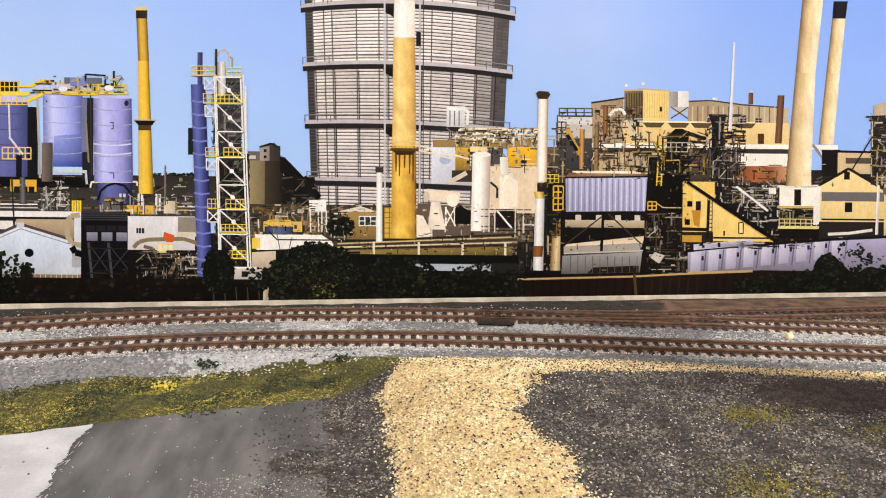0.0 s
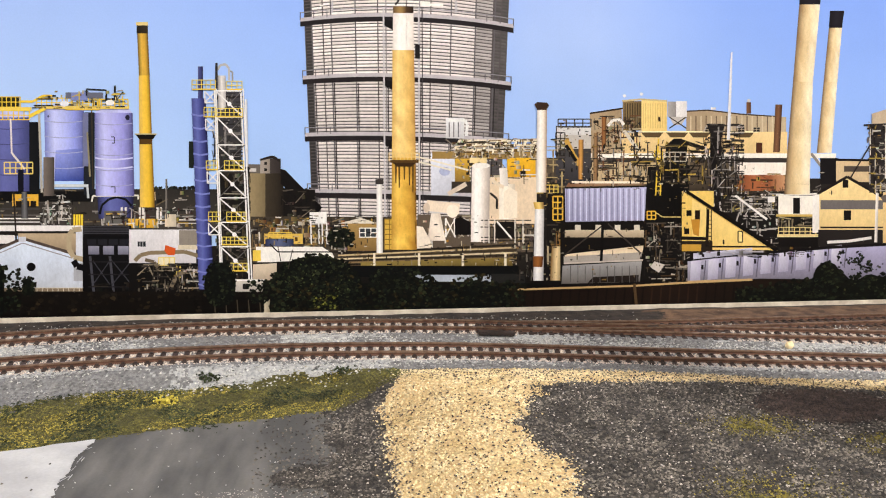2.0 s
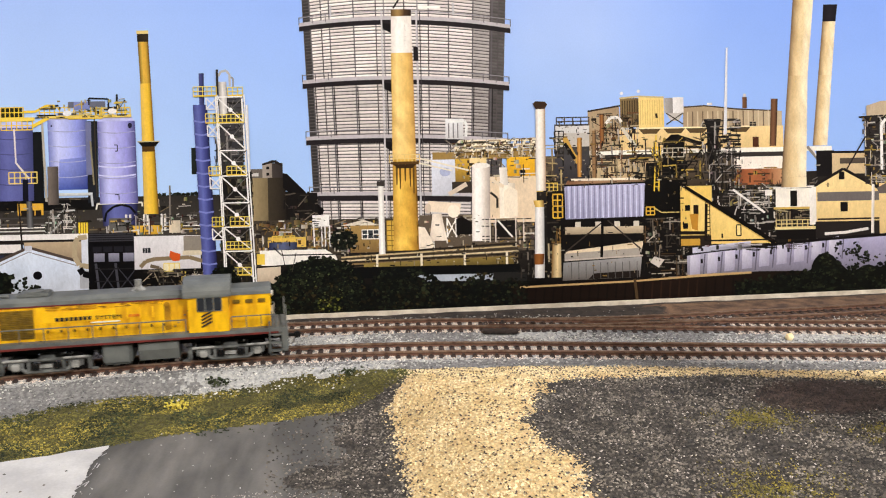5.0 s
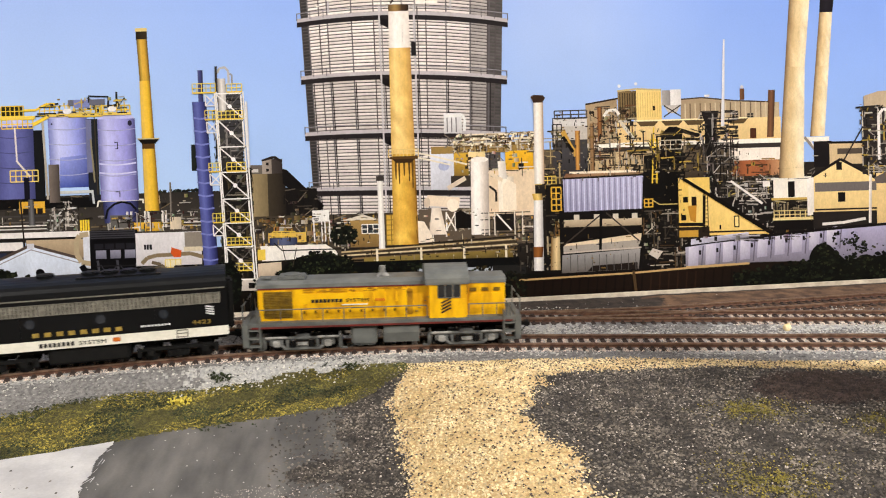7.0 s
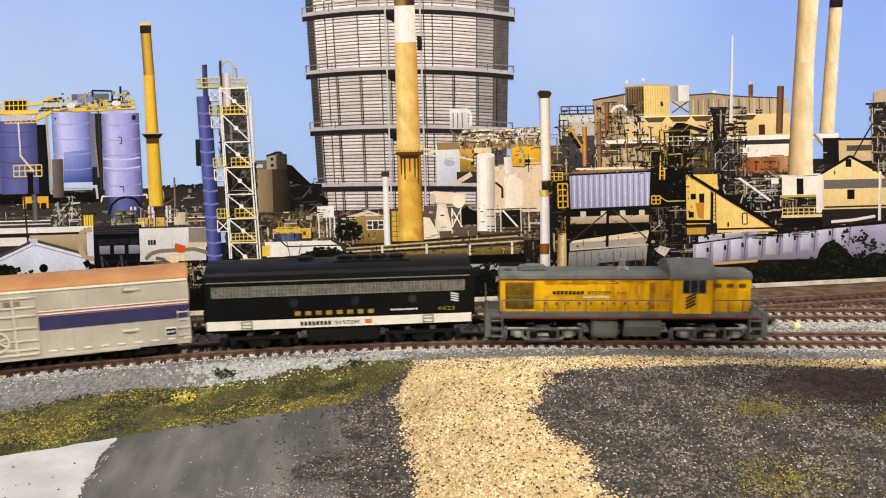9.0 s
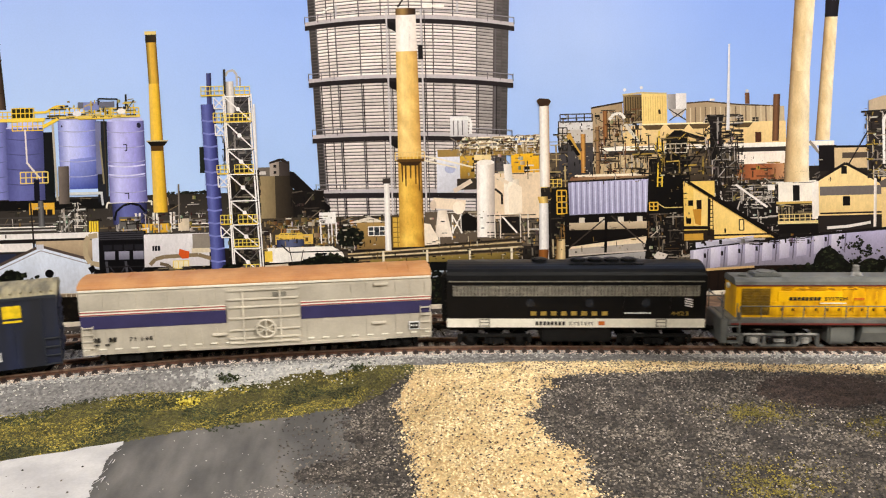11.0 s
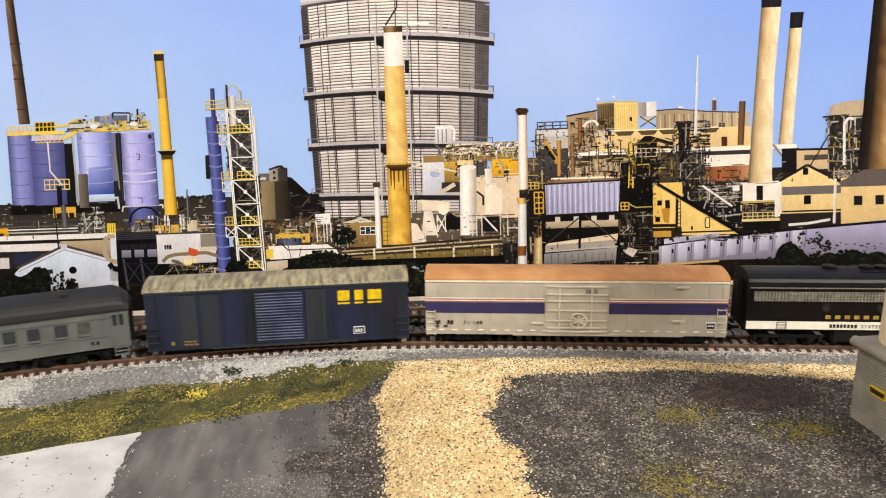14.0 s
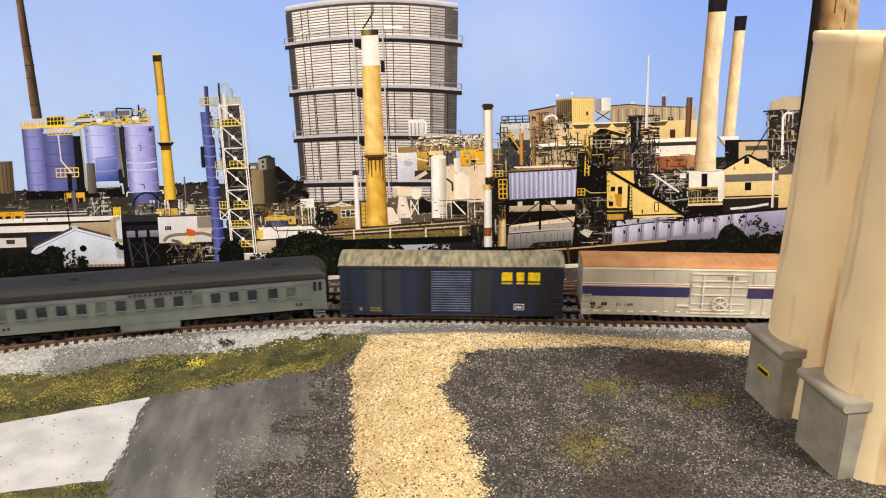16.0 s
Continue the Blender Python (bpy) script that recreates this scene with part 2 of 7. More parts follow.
def wob(x, y, f=130.0, a=0.004):
    return a * noise.noise((x * f, y * f, 7.3)) + a * 0.5 * noise.noise((x * f * 3, y * f * 3, 1.7)) + 0.0016 * noise.noise((x * 1100, y * 1100, 9.1))


def zone(x, y):
    """Which ground cover lies at a place."""
    d = lane(x, y)
    w = wob(x, y)
    if y > 0.519:
        return "soil"
    if d < -0.076 + w * 0.6:
        if x > 0.13 + 6 * w:
            return "dirt"
        return "soil"
    if d < 0.021 + 0.4 * w:
        v = noise.noise((x * 14, y * 22, 5.0)) + 0.5 * noise.noise((x * 50, y * 50, 2.0)) + 0.5 * noise.noise((x * 900, y * 900, 6.0))
        return "ballast_dark" if v > 0.05 else "ballast_light"
    if x < -0.092 + 0.020 * step(0.33, 0.38, y) + w:
        edge = 0.322 + (x + 0.256) * 0.26 if x < -0.2 else 0.337 + (x + 0.2) * 0.21
        front = 0.236 + (x + 0.25) * 0.10
        bed = 0.033 + 0.011 * math.exp(-((x + 0.27) / 0.06) ** 2) + 0.004 * math.sin(x * 60)
        if d < bed + 0.6 * w:
            if -0.300 + 3 * w < x < -0.200 + 4 * w:
                return "ballast_dark"
            return "ballast_light" if x < -0.085 + 8 * w else "ballast_dark"
        if y > edge + 0.25 * w:
            return "grass"
        if x < -0.213 + 0.05 * (y - 0.30) * (y < 0.30) + 0.003 * noise.noise((0.3, y * 55, 2.0)) + 0.0012 * noise.noise((0.3, y * 260, 4.0)):
            return "road" if y > front + 0.4 * w else "grass"
        edge_r = -0.114 + 2.2 * w + 0.003 * noise.noise((x * 900, y * 900, 4))
        if (x + 0.118) ** 2 / 0.018 ** 2 + (y - 0.282) ** 2 / 0.011 ** 2 < 1 + 60 * w:
            return "cinder"
        if y < 0.236 + (x + 0.146) * 0.35 + 1.6 * w and x > -0.16:
            return "cinder"
        return "road" if x < edge_r else "cinder"
    left = -0.087 + 0.012 * step(0.35, 0.375, y)
    if x < left + 0.7 * w:
        return "cinder"
    if d < 0.034 + 0.006 * (1 - step(-0.06, 0.0, x)) + 0.5 * w + 0.008 * step(0.09, 0.14, x):
        return "ballast_dark"
    inner = -0.024 - 0.010 * math.exp(-((y - 0.275) / 0.02) ** 2) + 0.012 * step(0.30, 0.33, y) + 1.7 * w
    rim = 0.334 - 0.9 * max(0.0, x - 0.07) ** 1.45 + 1.5 * w
    if x < inner or (y > rim and x > -0.03):
        return "tan"
    if ((x - 0.118) / 0.035) ** 2 + ((y - 0.290) / 0.022) ** 2 < 1 + 60 * w or ((x - 0.05) / 0.03) ** 2 + ((y - 0.165) / 0.02) ** 2 < 1 + 60 * w:
        return "brown"
    return "cinder"


def build_ground():
    names = ["ballast_light", "ballast_dark", "tan", "cinder", "brown", "grass", "road", "dirt", "soil"]
    x0, x1, y0, y1, st = -0.62, 0.46, 0.06, 0.5255, 0.0017
    nx, ny = int((x1 - x0) / st), int((y1 - y0) / st)
    xs, ys = np.linspace(x0, x1, nx + 1), np.linspace(y0, y1, ny + 1)
    verts = [(x, y, height(x, y)) for y in ys for x in xs]
    faces, mats = [], []
    for j in range(ny):
        for i in range(nx):
            a = j * (nx + 1) + i
            faces.append((a, a + 1, a + nx + 2, a + nx + 1))
            mats.append(names.index(zone((xs[i] + xs[i + 1]) / 2, (ys[j] + ys[j + 1]) / 2)))
    me = bpy.data.meshes.new("ground")
    me.from_pydata(verts, [], faces)
    for k in names:
        me.materials.append(M[k])
    me.polygons.foreach_set("material_index", mats)
    me.polygons.foreach_set("use_smooth", [True] * len(faces))
    ob = new("ground", me)
    tagged(ob, "scenic ground of cinders, tan sand, turf and painted road", "ground", kind="structure")


build_ground()


def grains(name, label, mat, want, count, box, size, sink=0.25, seed=1, squash=0.7, avoid_ties=False, spill=0.0022):
    """Loose stones scattered over the zones in want, as one mesh of many small lumps."""
    rng = np.random.default_rng(seed)
    shape = np.array([(1, 0, 0), (-1, 0, 0), (0, 1, 0), (0, -1, 0), (0, 0, 1), (0, 0, -0.6)], float)
    tri = np.array([(0, 2, 4), (2, 1, 4), (1, 3, 4), (3, 0, 4), (2, 0, 5), (1, 2, 5), (3, 1, 5), (0, 3, 5)])
    vs, fs, k = [], [], 0
    for _ in range(count):
        x, y = rng.uniform(box[0], box[1]), rng.uniform(box[2], box[3])
        if zone(x + rng.normal(0, spill), y + rng.normal(0, spill)) not in want:
            continue
        if avoid_ties:
            d = lane(x, y)
            if abs(d) < 0.0155 or abs(d + 0.057) < 0.0155:
                continue
        r = size * rng.uniform(0.55, 1.25)
        a = rng.uniform(0, 6.28)
        c, s = math.cos(a), math.sin(a)
        q = shape * rng.uniform(0.7, 1.15, (6, 3)) * (r, r, r * squash)
        t = rng.uniform(-0.5, 0.5)
        q = np.stack([q[:, 0] * c - q[:, 1] * s, q[:, 0] * s + q[:, 1] * c, q[:, 2] + t * q[:, 0]], 1)
        q += (x, y, height(x, y) + r * sink * squash)
        vs.append(q)
        fs.append(tri + 6 * k)
        k += 1
    ob = soup(np.concatenate(vs).tolist(), np.concatenate(fs).tolist(), name, mat)
    return tagged(ob, label, "gravel", kind="stuff")


def turf(name, label, mat, want, count, box, size, seed, gate=-1.0, freq=60.0, spill=0.0015):
    """Clumps of scenic flock: each a low tuft of crossed leaf-like chips."""
    rng = np.random.default_rng(seed)
    vs, fs, k = [], [], 0
    for _ in range(count):
        x, y = rng.uniform(box[0], box[1]), rng.uniform(box[2], box[3])
        if zone(x + rng.normal(0, spill), y + rng.normal(0, spill)) not in want or noise.noise((x * freq, y * freq, seed)) < gate:
            continue
        z = height(x, y)
        r = size * rng.uniform(0.5, 1.3)
        for _c in range(3):
            a, b = rng.uniform(0, 6.28), rng.uniform(0.05, 0.7)
            u = np.array((math.cos(a), math.sin(a), 0)) * r
            w = np.array((-math.sin(a) * math.cos(b), math.cos(a) * math.cos(b), math.sin(b))) * r
            p = np.array((x, y, z)) + rng.uniform(-0.6, 0.6, 3) * (r, r, r * 0.3)
            vs += [p - u * 0.6, p + u * 0.6, p + u * 0.3 + w, p - u * 0.4 + w * 0.8]
            fs.append((k, k + 1, k + 2, k + 3))
            k += 4
    ob = soup([tuple(v) for v in vs], fs, name, mat)
    return tagged(ob, label, "turf", kind="stuff")


grains("tan_gravel", "loose tan sandstone gravel strewn over the yard", "stone_tan", ("tan",), 110000, (-0.10, 0.32, 0.10, 0.39), 0.00070, seed=1, spill=0.0028)
grains("tan_gravel_specks", "scattered dark grains among tan gravel", "stone_brown", ("tan",), 13000, (-0.10, 0.32, 0.10, 0.39), 0.0006, 1.2, seed=2)
grains("cinder_gravel", "black and grey cinder gravel of the yard", "stone_dark", ("cinder",), 125000, (-0.19, 0.34, 0.09, 0.40), 0.00073, seed=3, spill=0.004)
grains("brown_gravel", "finer brown cinders in patches of the yard", "stone_brown", ("brown",), 60000, (0.0, 0.17, 0.13, 0.33), 0.0007, seed=22)
grains("pale_specks", "pale stray chips in the cinders", "stone_pale", ("cinder",), 9000, (-0.19, 0.34, 0.09, 0.40), 0.00055, 0.7, seed=4)
grains("light_ballast", "light grey stone ballast along the tracks", "stone_light", ("ballast_light",), 66000, (-0.45, 0.40, 0.28, 0.515), 0.0008, seed=5, avoid_ties=True, spill=0.007)
grains("grey_ballast", "darker grey stone ballast along the tracks", "stone_grey", ("ballast_dark",), 70000, (-0.45, 0.40, 0.28, 0.515), 0.0008, seed=6, avoid_ties=True, spill=0.006)
grains("road_specks", "white crumbs scattered on the painted road", "stone_light", ("road", "soil"), 1500, (-0.33, 0.33, 0.18, 0.515), 0.0004, 0.6, seed=8)
grains("stray_cinders", "stray cinders spilled on the road edge", "stone_dark", ("road",), 900, (-0.145, -0.10, 0.20, 0.36), 0.0007, 0.5, seed=21)
grains("road_dust", "pale dust swept on the road", "stone_pale", ("road",), 1300, (-0.165, -0.112, 0.20, 0.275), 0.00035, 0.4, seed=41)
grains("pad_specks", "dark crumbs on the painted pad", "stone_dark", ("road",), 170, (-0.36, -0.222, 0.2, 0.36), 0.0007, 1.1, seed=9)
turf("green_turf", "mixed green scenic turf beside the ballast", "turf_green", ("grass",), 80000, (-0.42, -0.07, 0.19, 0.42), 0.00065, 11)
turf("yellow_turf", "yellow-green patches in the scenic turf", "turf_yellow", ("grass",), 44000, (-0.42, -0.07, 0.19, 0.42), 0.0007, 12, 0.0, 30.0)
turf("dark_turf", "dark green clumps along the ballast", "turf_dark", ("grass",), 70000, (-0.42, -0.05, 0.20, 0.42), 0.0008, 13, 0.02, 38.0, 0.005)


def flock_patches(name, label, mat, centres, size, seed):
    """Yellow flock sprinkled in soft-edged patches."""
    rng = np.random.default_rng(seed)
    vs, fs, k = [], [], 0
    for cx, cy, rx, ry, n in centres:
        for _ in range(n):
            x, y = cx + rng.normal(0, rx), cy + rng.normal(0, ry)
            if noise.noise((x * 170, y * 170, 3)) + rng.normal(0, 0.25) < -0.05:
                continue
            z, r, a = height(x, y) + rng.uniform(0.0003, 0.0009), size * rng.uniform(0.5, 1.3), rng.uniform(0, 6.28)
            u = np.array((math.cos(a), math.sin(a), rng.uniform(-0.3, 0.3))) * r
            w = np.array((-math.sin(a), math.cos(a), rng.uniform(0.1, 0.9))) * r
            p = np.array((x, y, z))
            vs += [p - u * 0.6, p + u * 0.6, p + u * 0.3 + w, p - u * 0.4 + w * 0.8]
            fs.append((k, k + 1, k + 2, k + 3))
            k += 4
    tagged(soup([tuple(v) for v in vs], fs, name, mat), label, "turf", kind="stuff")


flock_patches("yard_turf", "yellow flock sprinkled on the cinder yard", "turf_yard", ((0.069, 0.269, 0.010, 0.006, 2600), (0.119, 0.244, 0.011, 0.006, 2600), (0.036, 0.206, 0.009, 0.010, 2900), (0.054, 0.212, 0.013, 0.008, 500)), 0.00055, 14)


def painted_pad():
    """Pale concrete painted over the road's end, brushed out unevenly along one side."""
    rng = random.Random(61)
    rows, cols = 200, 30
    flat, fs, jit = [], [], 0.0

    def brink(y):
        return -0.219 - 0.12 * max(0.0, 0.265 - y) + 0.002 * noise.noise((0.3, y * 55, 2.0))

    for j in range(rows + 1):
        jit = 0.85 * jit + rng.uniform(-0.0005, 0.0005)
        f = j / rows
        right = brink(0.239 + 0.092 * f) + jit
        for i in range(cols + 1):
            x = -0.45 + (right + 0.45) * i / cols
            front = 0.236 + (x + 0.25) * 0.10 + 0.0012 * noise.noise((x * 90, 0.5, 1.0))
            back = 0.3215 + (x + 0.256) * 0.26 + 0.0008 * noise.noise((x * 140, 2.5, 1.0))
            y = front + (back - front) * f
            flat.append((x, y, height(x, y) + 0.0005))
    for j in range(rows):
        for i in range(cols):
            a = j * (cols + 1) + i
            fs.append((a, a + 1, a + cols + 2, a + cols + 1))
    for _ in range(34):
        y = rng.uniform(0.245, 0.325)
        x = brink(y) + rng.uniform(-0.001, 0.0035)
        ln, w, a = rng.uniform(0.002, 0.007), rng.uniform(0.00012, 0.0003), rng.uniform(1.0, 1.6)
        c, d = math.cos(a), math.sin(a)
        q = [(x - d * w, y + c * w), (x + d * w, y - c * w), (x + d * w * 0.4 - c * ln, y - c * w - d * ln), (x - d * w - c * ln, y - d * ln)]
        k = len(flat)
        flat += [(a1, b1, height(a1, b1) + 0.0007) for a1, b1 in q]
        fs.append((k, k + 1, k + 2, k + 3))
    tagged(soup(flat, fs, "pavement_pad", "pad"), "pale painted concrete pad with a brushed edge", "pavement", kind="structure")


painted_pad()


def tuft(x, y, r, mat, label, n, seed):
    rng = random.Random(seed)
    bm = bmesh.new()
    for _ in range(n):
        a, b, q = rng.uniform(0, 6.28), rng.uniform(0, 1), r * rng.uniform(0.2, 1)
        m = Matrix.Translation((x + q * math.cos(a) * 1.6, y + q * math.sin(a), height(x, y) + 0.9 * r * b)) @ Euler((rng.uniform(0, 3), rng.uniform(0, 3), 0)).to_matrix().to_4x4()
        bmesh.ops.create_icosphere(bm, subdivisions=1, radius=r * rng.uniform(0.10, 0.20), matrix=m)
    tagged(part("scenic_bush", bm, mat), label, "bush")


tuft(-0.196, 0.376, 0.0040, "tuft", "small bright yellow foam tuft on the turf", 64, 1)
tuft(-0.178, 0.404, 0.0042, "turf_dark", "small dark green foam bush at the ballast edge", 64, 2)
tuft(-0.104, 0.400, 0.0035, "turf_dark", "small dark green foam bush at the ballast edge", 56, 3)


# ---- tracks ----
def rail_piece(name, pts, parent):
    """A rail with web and head along a polyline of (x, y, heading)."""
    web = [(-0.0013, 0.0), (0.0013, 0.0), (0.0005, 0.0007), (0.0005, 0.0017), (-0.0005, 0.0017), (-0.0005, 0.0007)]
    head = [(-0.00085, 0.0017), (0.00085, 0.0017), (0.00085, 0.0026), (-0.00085, 0.0026)]
    z0 = RAIL_Z - 0.0026
    for nm, out, mat, up in (("rail", web, "rail", parent), ("rail_head", head, "rail_head", None)):
        bm = bmesh.new()
        rings = []
        for x, y, h in pts:
            rings.append([bm.verts.new((x - math.sin(h) * o, y + math.cos(h) * o, z0 + z)) for o, z in out])
        n = len(out)
        for a, b in zip(rings, rings[1:]):
            for i in range(n):
                bm.faces.new((a[i], b[i], b[(i + 1) % n], a[(i + 1) % n]))
        bm.faces.new(rings[0])
        bm.faces.new(rings[-1][::-1])
        bmesh.ops.recalc_face_normals(bm, faces=bm.faces)
        if nm == "rail":
            body = part("rail", bm, mat, parent)
        else:
            part("rail_head", bm, mat, body, "brighter worn top of the rail")


def tie_mesh():
    bm = block(-0.00155, 0.00155, -0.0145, 0.0145, -0.0018, 0.0, 0.0003, seg=1)
    for y in (-0.0098, -0.0068, 0.0068, 0.0098):
        block(-0.0009, 0.0009, y - 0.0007, y + 0.0007, -0.0001, 0.0008, bm=bm)
    me = bpy.data.meshes.new("tie")
    bm.to_mesh(me)
    bm.free()
    me.materials.append(M["tie"])
    return me


TIE = tie_mesh()
TIE_Z = RAIL_Z - 0.0026
GAUGE = 0.0165


def lay(name, label, path, a, b, near_a, near_b, skip=None):
    """Rails and ties along path(s), ties one by one from near_a to near_b and joined beyond."""
    track = empty(name)
    tagged(track, label, "track", "model railway tracks")
    s, rest_v, rest_f, i = a, [], [], 0
    base = [tuple(v.co) for v in TIE.vertices]
    polys = [tuple(p.vertices) for p in TIE.polygons]
    rng = random.Random(5)
    while s < b:
        x, y, h = path(s)
        m = pose(x, y, TIE_Z, 0, 0, math.degrees(h) + rng.uniform(-1.5, 1.5))
        if not (skip and skip[0] < s < skip[1]):
            if near_a < s < near_b:
                t = new("tie", TIE)
                t.parent, t.matrix_basis = track, m
            else:
                k = len(rest_v)
                rest_v += [tuple(m @ Vector(c)) for c in base]
                rest_f += [tuple(q + k for q in p) for p in polys]
        s += 0.00675
    if rest_v:
        tagged(soup(rest_v, rest_f, "far_ties", "tie", track), kind="stuff")
    for o in (GAUGE / 2 + 0.0008, -GAUGE / 2 - 0.0008):
        pts = []
        for k in range(int((b - a) / 0.01) + 1):
            x, y, h = path(a + k * 0.01)
            pts.append((x - math.sin(h) * o, y + math.cos(h) * o, h))
        rail_piece("rail", pts, track)
    return track


def rear(s):
    return line(s, 0.057)


SW = line(0.135, 0.057)


def spur(s):
    """The track that leaves the rear line and bends back to run along the board."""
    t = min(s, 0.16)
    h = SW[2] + (0.02 - SW[2]) * t / 0.16
    x, y = SW[0], SW[1]
    n = 24
    for i in range(n):
        hh = SW[2] + (0.02 - SW[2]) * (t * (i + 0.5) / n) / 0.16
        x += math.cos(hh) * t / n
        y += math.sin(hh) * t / n
    d = max(0.0, s - 0.16)
    return x + d * math.cos(h), y + d * math.sin(h), h


lay("front_track", "curved main track with brown ties and rusty rails", line, -0.80 - 82 * 0.00675, 0.84, -0.20, 0.50)
lay("rear_track", "second curved track running beside the main", rear, -0.80, 0.62, -0.20, 0.50)
lay("spur_track", "spur track leaving the rear line at a turnout", spur, 0.0, 0.40, 0.05, 0.40)


def bed_stones(name, path, a, b, seed):
    """Pale ballast packed between the ties and along their ends."""
    rng = np.random.default_rng(seed)
    shape = np.array([(1, 0, 0), (-1, 0, 0), (0, 1, 0), (0, -1, 0), (0, 0, 1), (0, 0, -0.6)], float)
    tri = np.array([(0, 2, 4), (2, 1, 4), (1, 3, 4), (3, 0, 4), (2, 0, 5), (1, 2, 5), (3, 1, 5), (0, 3, 5)])
    vs, fs, k = [], [], 0
    for _ in range(int((b - a) * 24000)):
        s, o = rng.uniform(a, b), rng.uniform(-0.0168, 0.0168)
        g = (s + 0.80 + 0.00675 / 2) % 0.00675 - 0.00675 / 2
        if abs(g) < 0.0017 and abs(o) < 0.0148:
            continue
        x, y, h = path(s)
        r = 0.00062 * rng.uniform(0.5, 1.25)
        q = shape * rng.uniform(0.7, 1.15, (6, 3)) * r
        q += (x - math.sin(h) * o, y + math.cos(h) * o, TIE_Z - 0.0004 + rng.uniform(-0.0002, 0.0003))
        vs.append(q)
        fs.append(tri + 6 * k)
        k += 1
    tagged(soup(np.concatenate(vs).tolist(), np.concatenate(fs).tolist(), name, "stone_bed"), "pale pinkish ballast packed between the ties", "gravel", kind="stuff")


bed_stones("front_tie_ballast", line, -0.45, 0.45, 31)
bed_stones("rear_tie_ballast", rear, -0.45, 0.16, 32)
bed_stones("rear_tie_ballast", rear, 0.30, 0.50, 33)


def turnout():
    t = empty("turnout")
    tagged(t, "turnout parts with dark frog, guard rails and throw bar", "track switch")
    for s, off, ln in ((0.15, 0.0515, 0.03), (0.215, 0.062, 0.028), (0.262, 0.0515, 0.03)):
        x, y, h = line(s, off)
        ob = part("guard_rail", block(-ln / 2, ln / 2, -0.0006, 0.0006, 0, 0.0024, 0.0003), "rail", t)
        ob.matrix_basis = pose(x, y, TIE_Z, 0, 0, math.degrees(h))
    x, y, h = line(0.143, 0.040)
    ob = part("switch_machine", block(-0.012, 0.012, -0.003, 0.003, 0, 0.0022, 0.0004), "switch", t, "dark low switch machine")
    ob.matrix_basis = pose(x, y, TIE_Z - 0.0005, 0, 0, math.degrees(h))
    ob = part("throw_bar", block(-0.0012, 0.0012, -0.016, 0.016, 0, 0.0012, 0.0003), "switch", t)
    ob.matrix_basis = pose(*line(0.146, 0.053)[:2], TIE_Z, 0, 0, math.degrees(h))
    bm = block(-0.004, 0.004, -0.002, 0.002, 0, 0.0026, 0.0005)
    block(0.006, 0.013, -0.0015, 0.0015, 0, 0.002, 0.0004, bm=bm)
    ob = part("frog", bm, "switch", t)
    ob.matrix_basis = pose(*line(0.25, 0.062)[:2], TIE_Z, 0, 0, -8)


turnout()
bm = bmesh.new()
bmesh.ops.create_icosphere(bm, subdivisions=2, radius=0.0026)
for v in bm.verts:
    v.co *= 1 + 0.25 * noise.noise(v.co * 700)
ob = part("yellow_pebble", bm, "stone_tan")
ob.location = (0.181, 0.418, BED + 0.001)
tagged(ob, "pale yellow pebble on the ballast", "pebble")


def roadbed(a, b, n=40):
    """A raised strip that carries the tracks beyond the scenery."""
    bm = bmesh.new()
    rings = []
    for i in range(n + 1):
        s = a + (b - a) * i / n
        rings.append([bm.verts.new((*line(s, o)[:2], z)) for o, z in ((-0.024, -0.0318), (-0.018, -0.0129), (0.078, -0.0129), (0.084, -0.0318))])
    for p, q in zip(rings, rings[1:]):
        for i in range(4):
            bm.faces.new((p[i], q[i], q[(i + 1) % 4], p[(i + 1) % 4]))
    bm.faces.new(rings[0])
    bm.faces.new(rings[-1][::-1])
    bmesh.ops.recalc_face_normals(bm, faces=bm.faces)
    tagged(part("roadbed", bm, "wood"), "bare plywood roadbed under the tracks", "roadbed", kind="structure")


roadbed(-1.40, -0.55)
roadbed(0.52, 0.86, 10)

# ---- board edge, bench and room ----
bm = block(-0.75, 0.75, 0.5225, 0.5255, -0.03, -0.0088, 0.0004)
tagged(part("trim_edge", bm, "white_edge"), "white painted edge strip below the backdrop", "trim", kind="structure")
bm = block(-1.15, 0.80, -0.0, 0.535, -0.09, -0.032)
block(-1.15, -0.60, -0.50, -0.0, -0.09, -0.032, bm=bm)
tagged(part("layout_bench", bm, "wood"), "plywood bench that carries the layout", "bench", kind="structure")
bm = block(-1.8, 1.8, 0.60, 0.70, -1.1, 1.4)
tagged(part("wall_north", bm, "wall"), "painted room wall behind the backdrop", "wall", kind="structure")
bm = block(-1.8, 1.8, -2.2, -2.1, -1.1, 1.4)
tagged(part("wall_south", bm, "wall"), "painted room wall behind the aisle", "wall", kind="structure")
bm = block(-1.9, -1.8, -2.2, 0.7, -1.1, 1.4)
tagged(part("wall_west", bm, "wall"), "painted room side wall", "wall", kind="structure")
bm = block(1.8, 1.9, -2.2, 0.7, -1.1, 1.4)
tagged(part("wall_east", bm, "wall"), "painted room side wall", "wall", kind="structure")
bm = block(-1.9, 1.9, -2.2, 0.7, -1.15, -1.1)
tagged(part("floor", bm, "floor"), "carpeted room floor", "floor", kind="structure")
bm = block(-1.9, 1.9, -2.2, 0.7, 1.4, 1.45)
tagged(part("ceiling", bm, "wall"), "painted room ceiling", "ceiling", kind="structure")


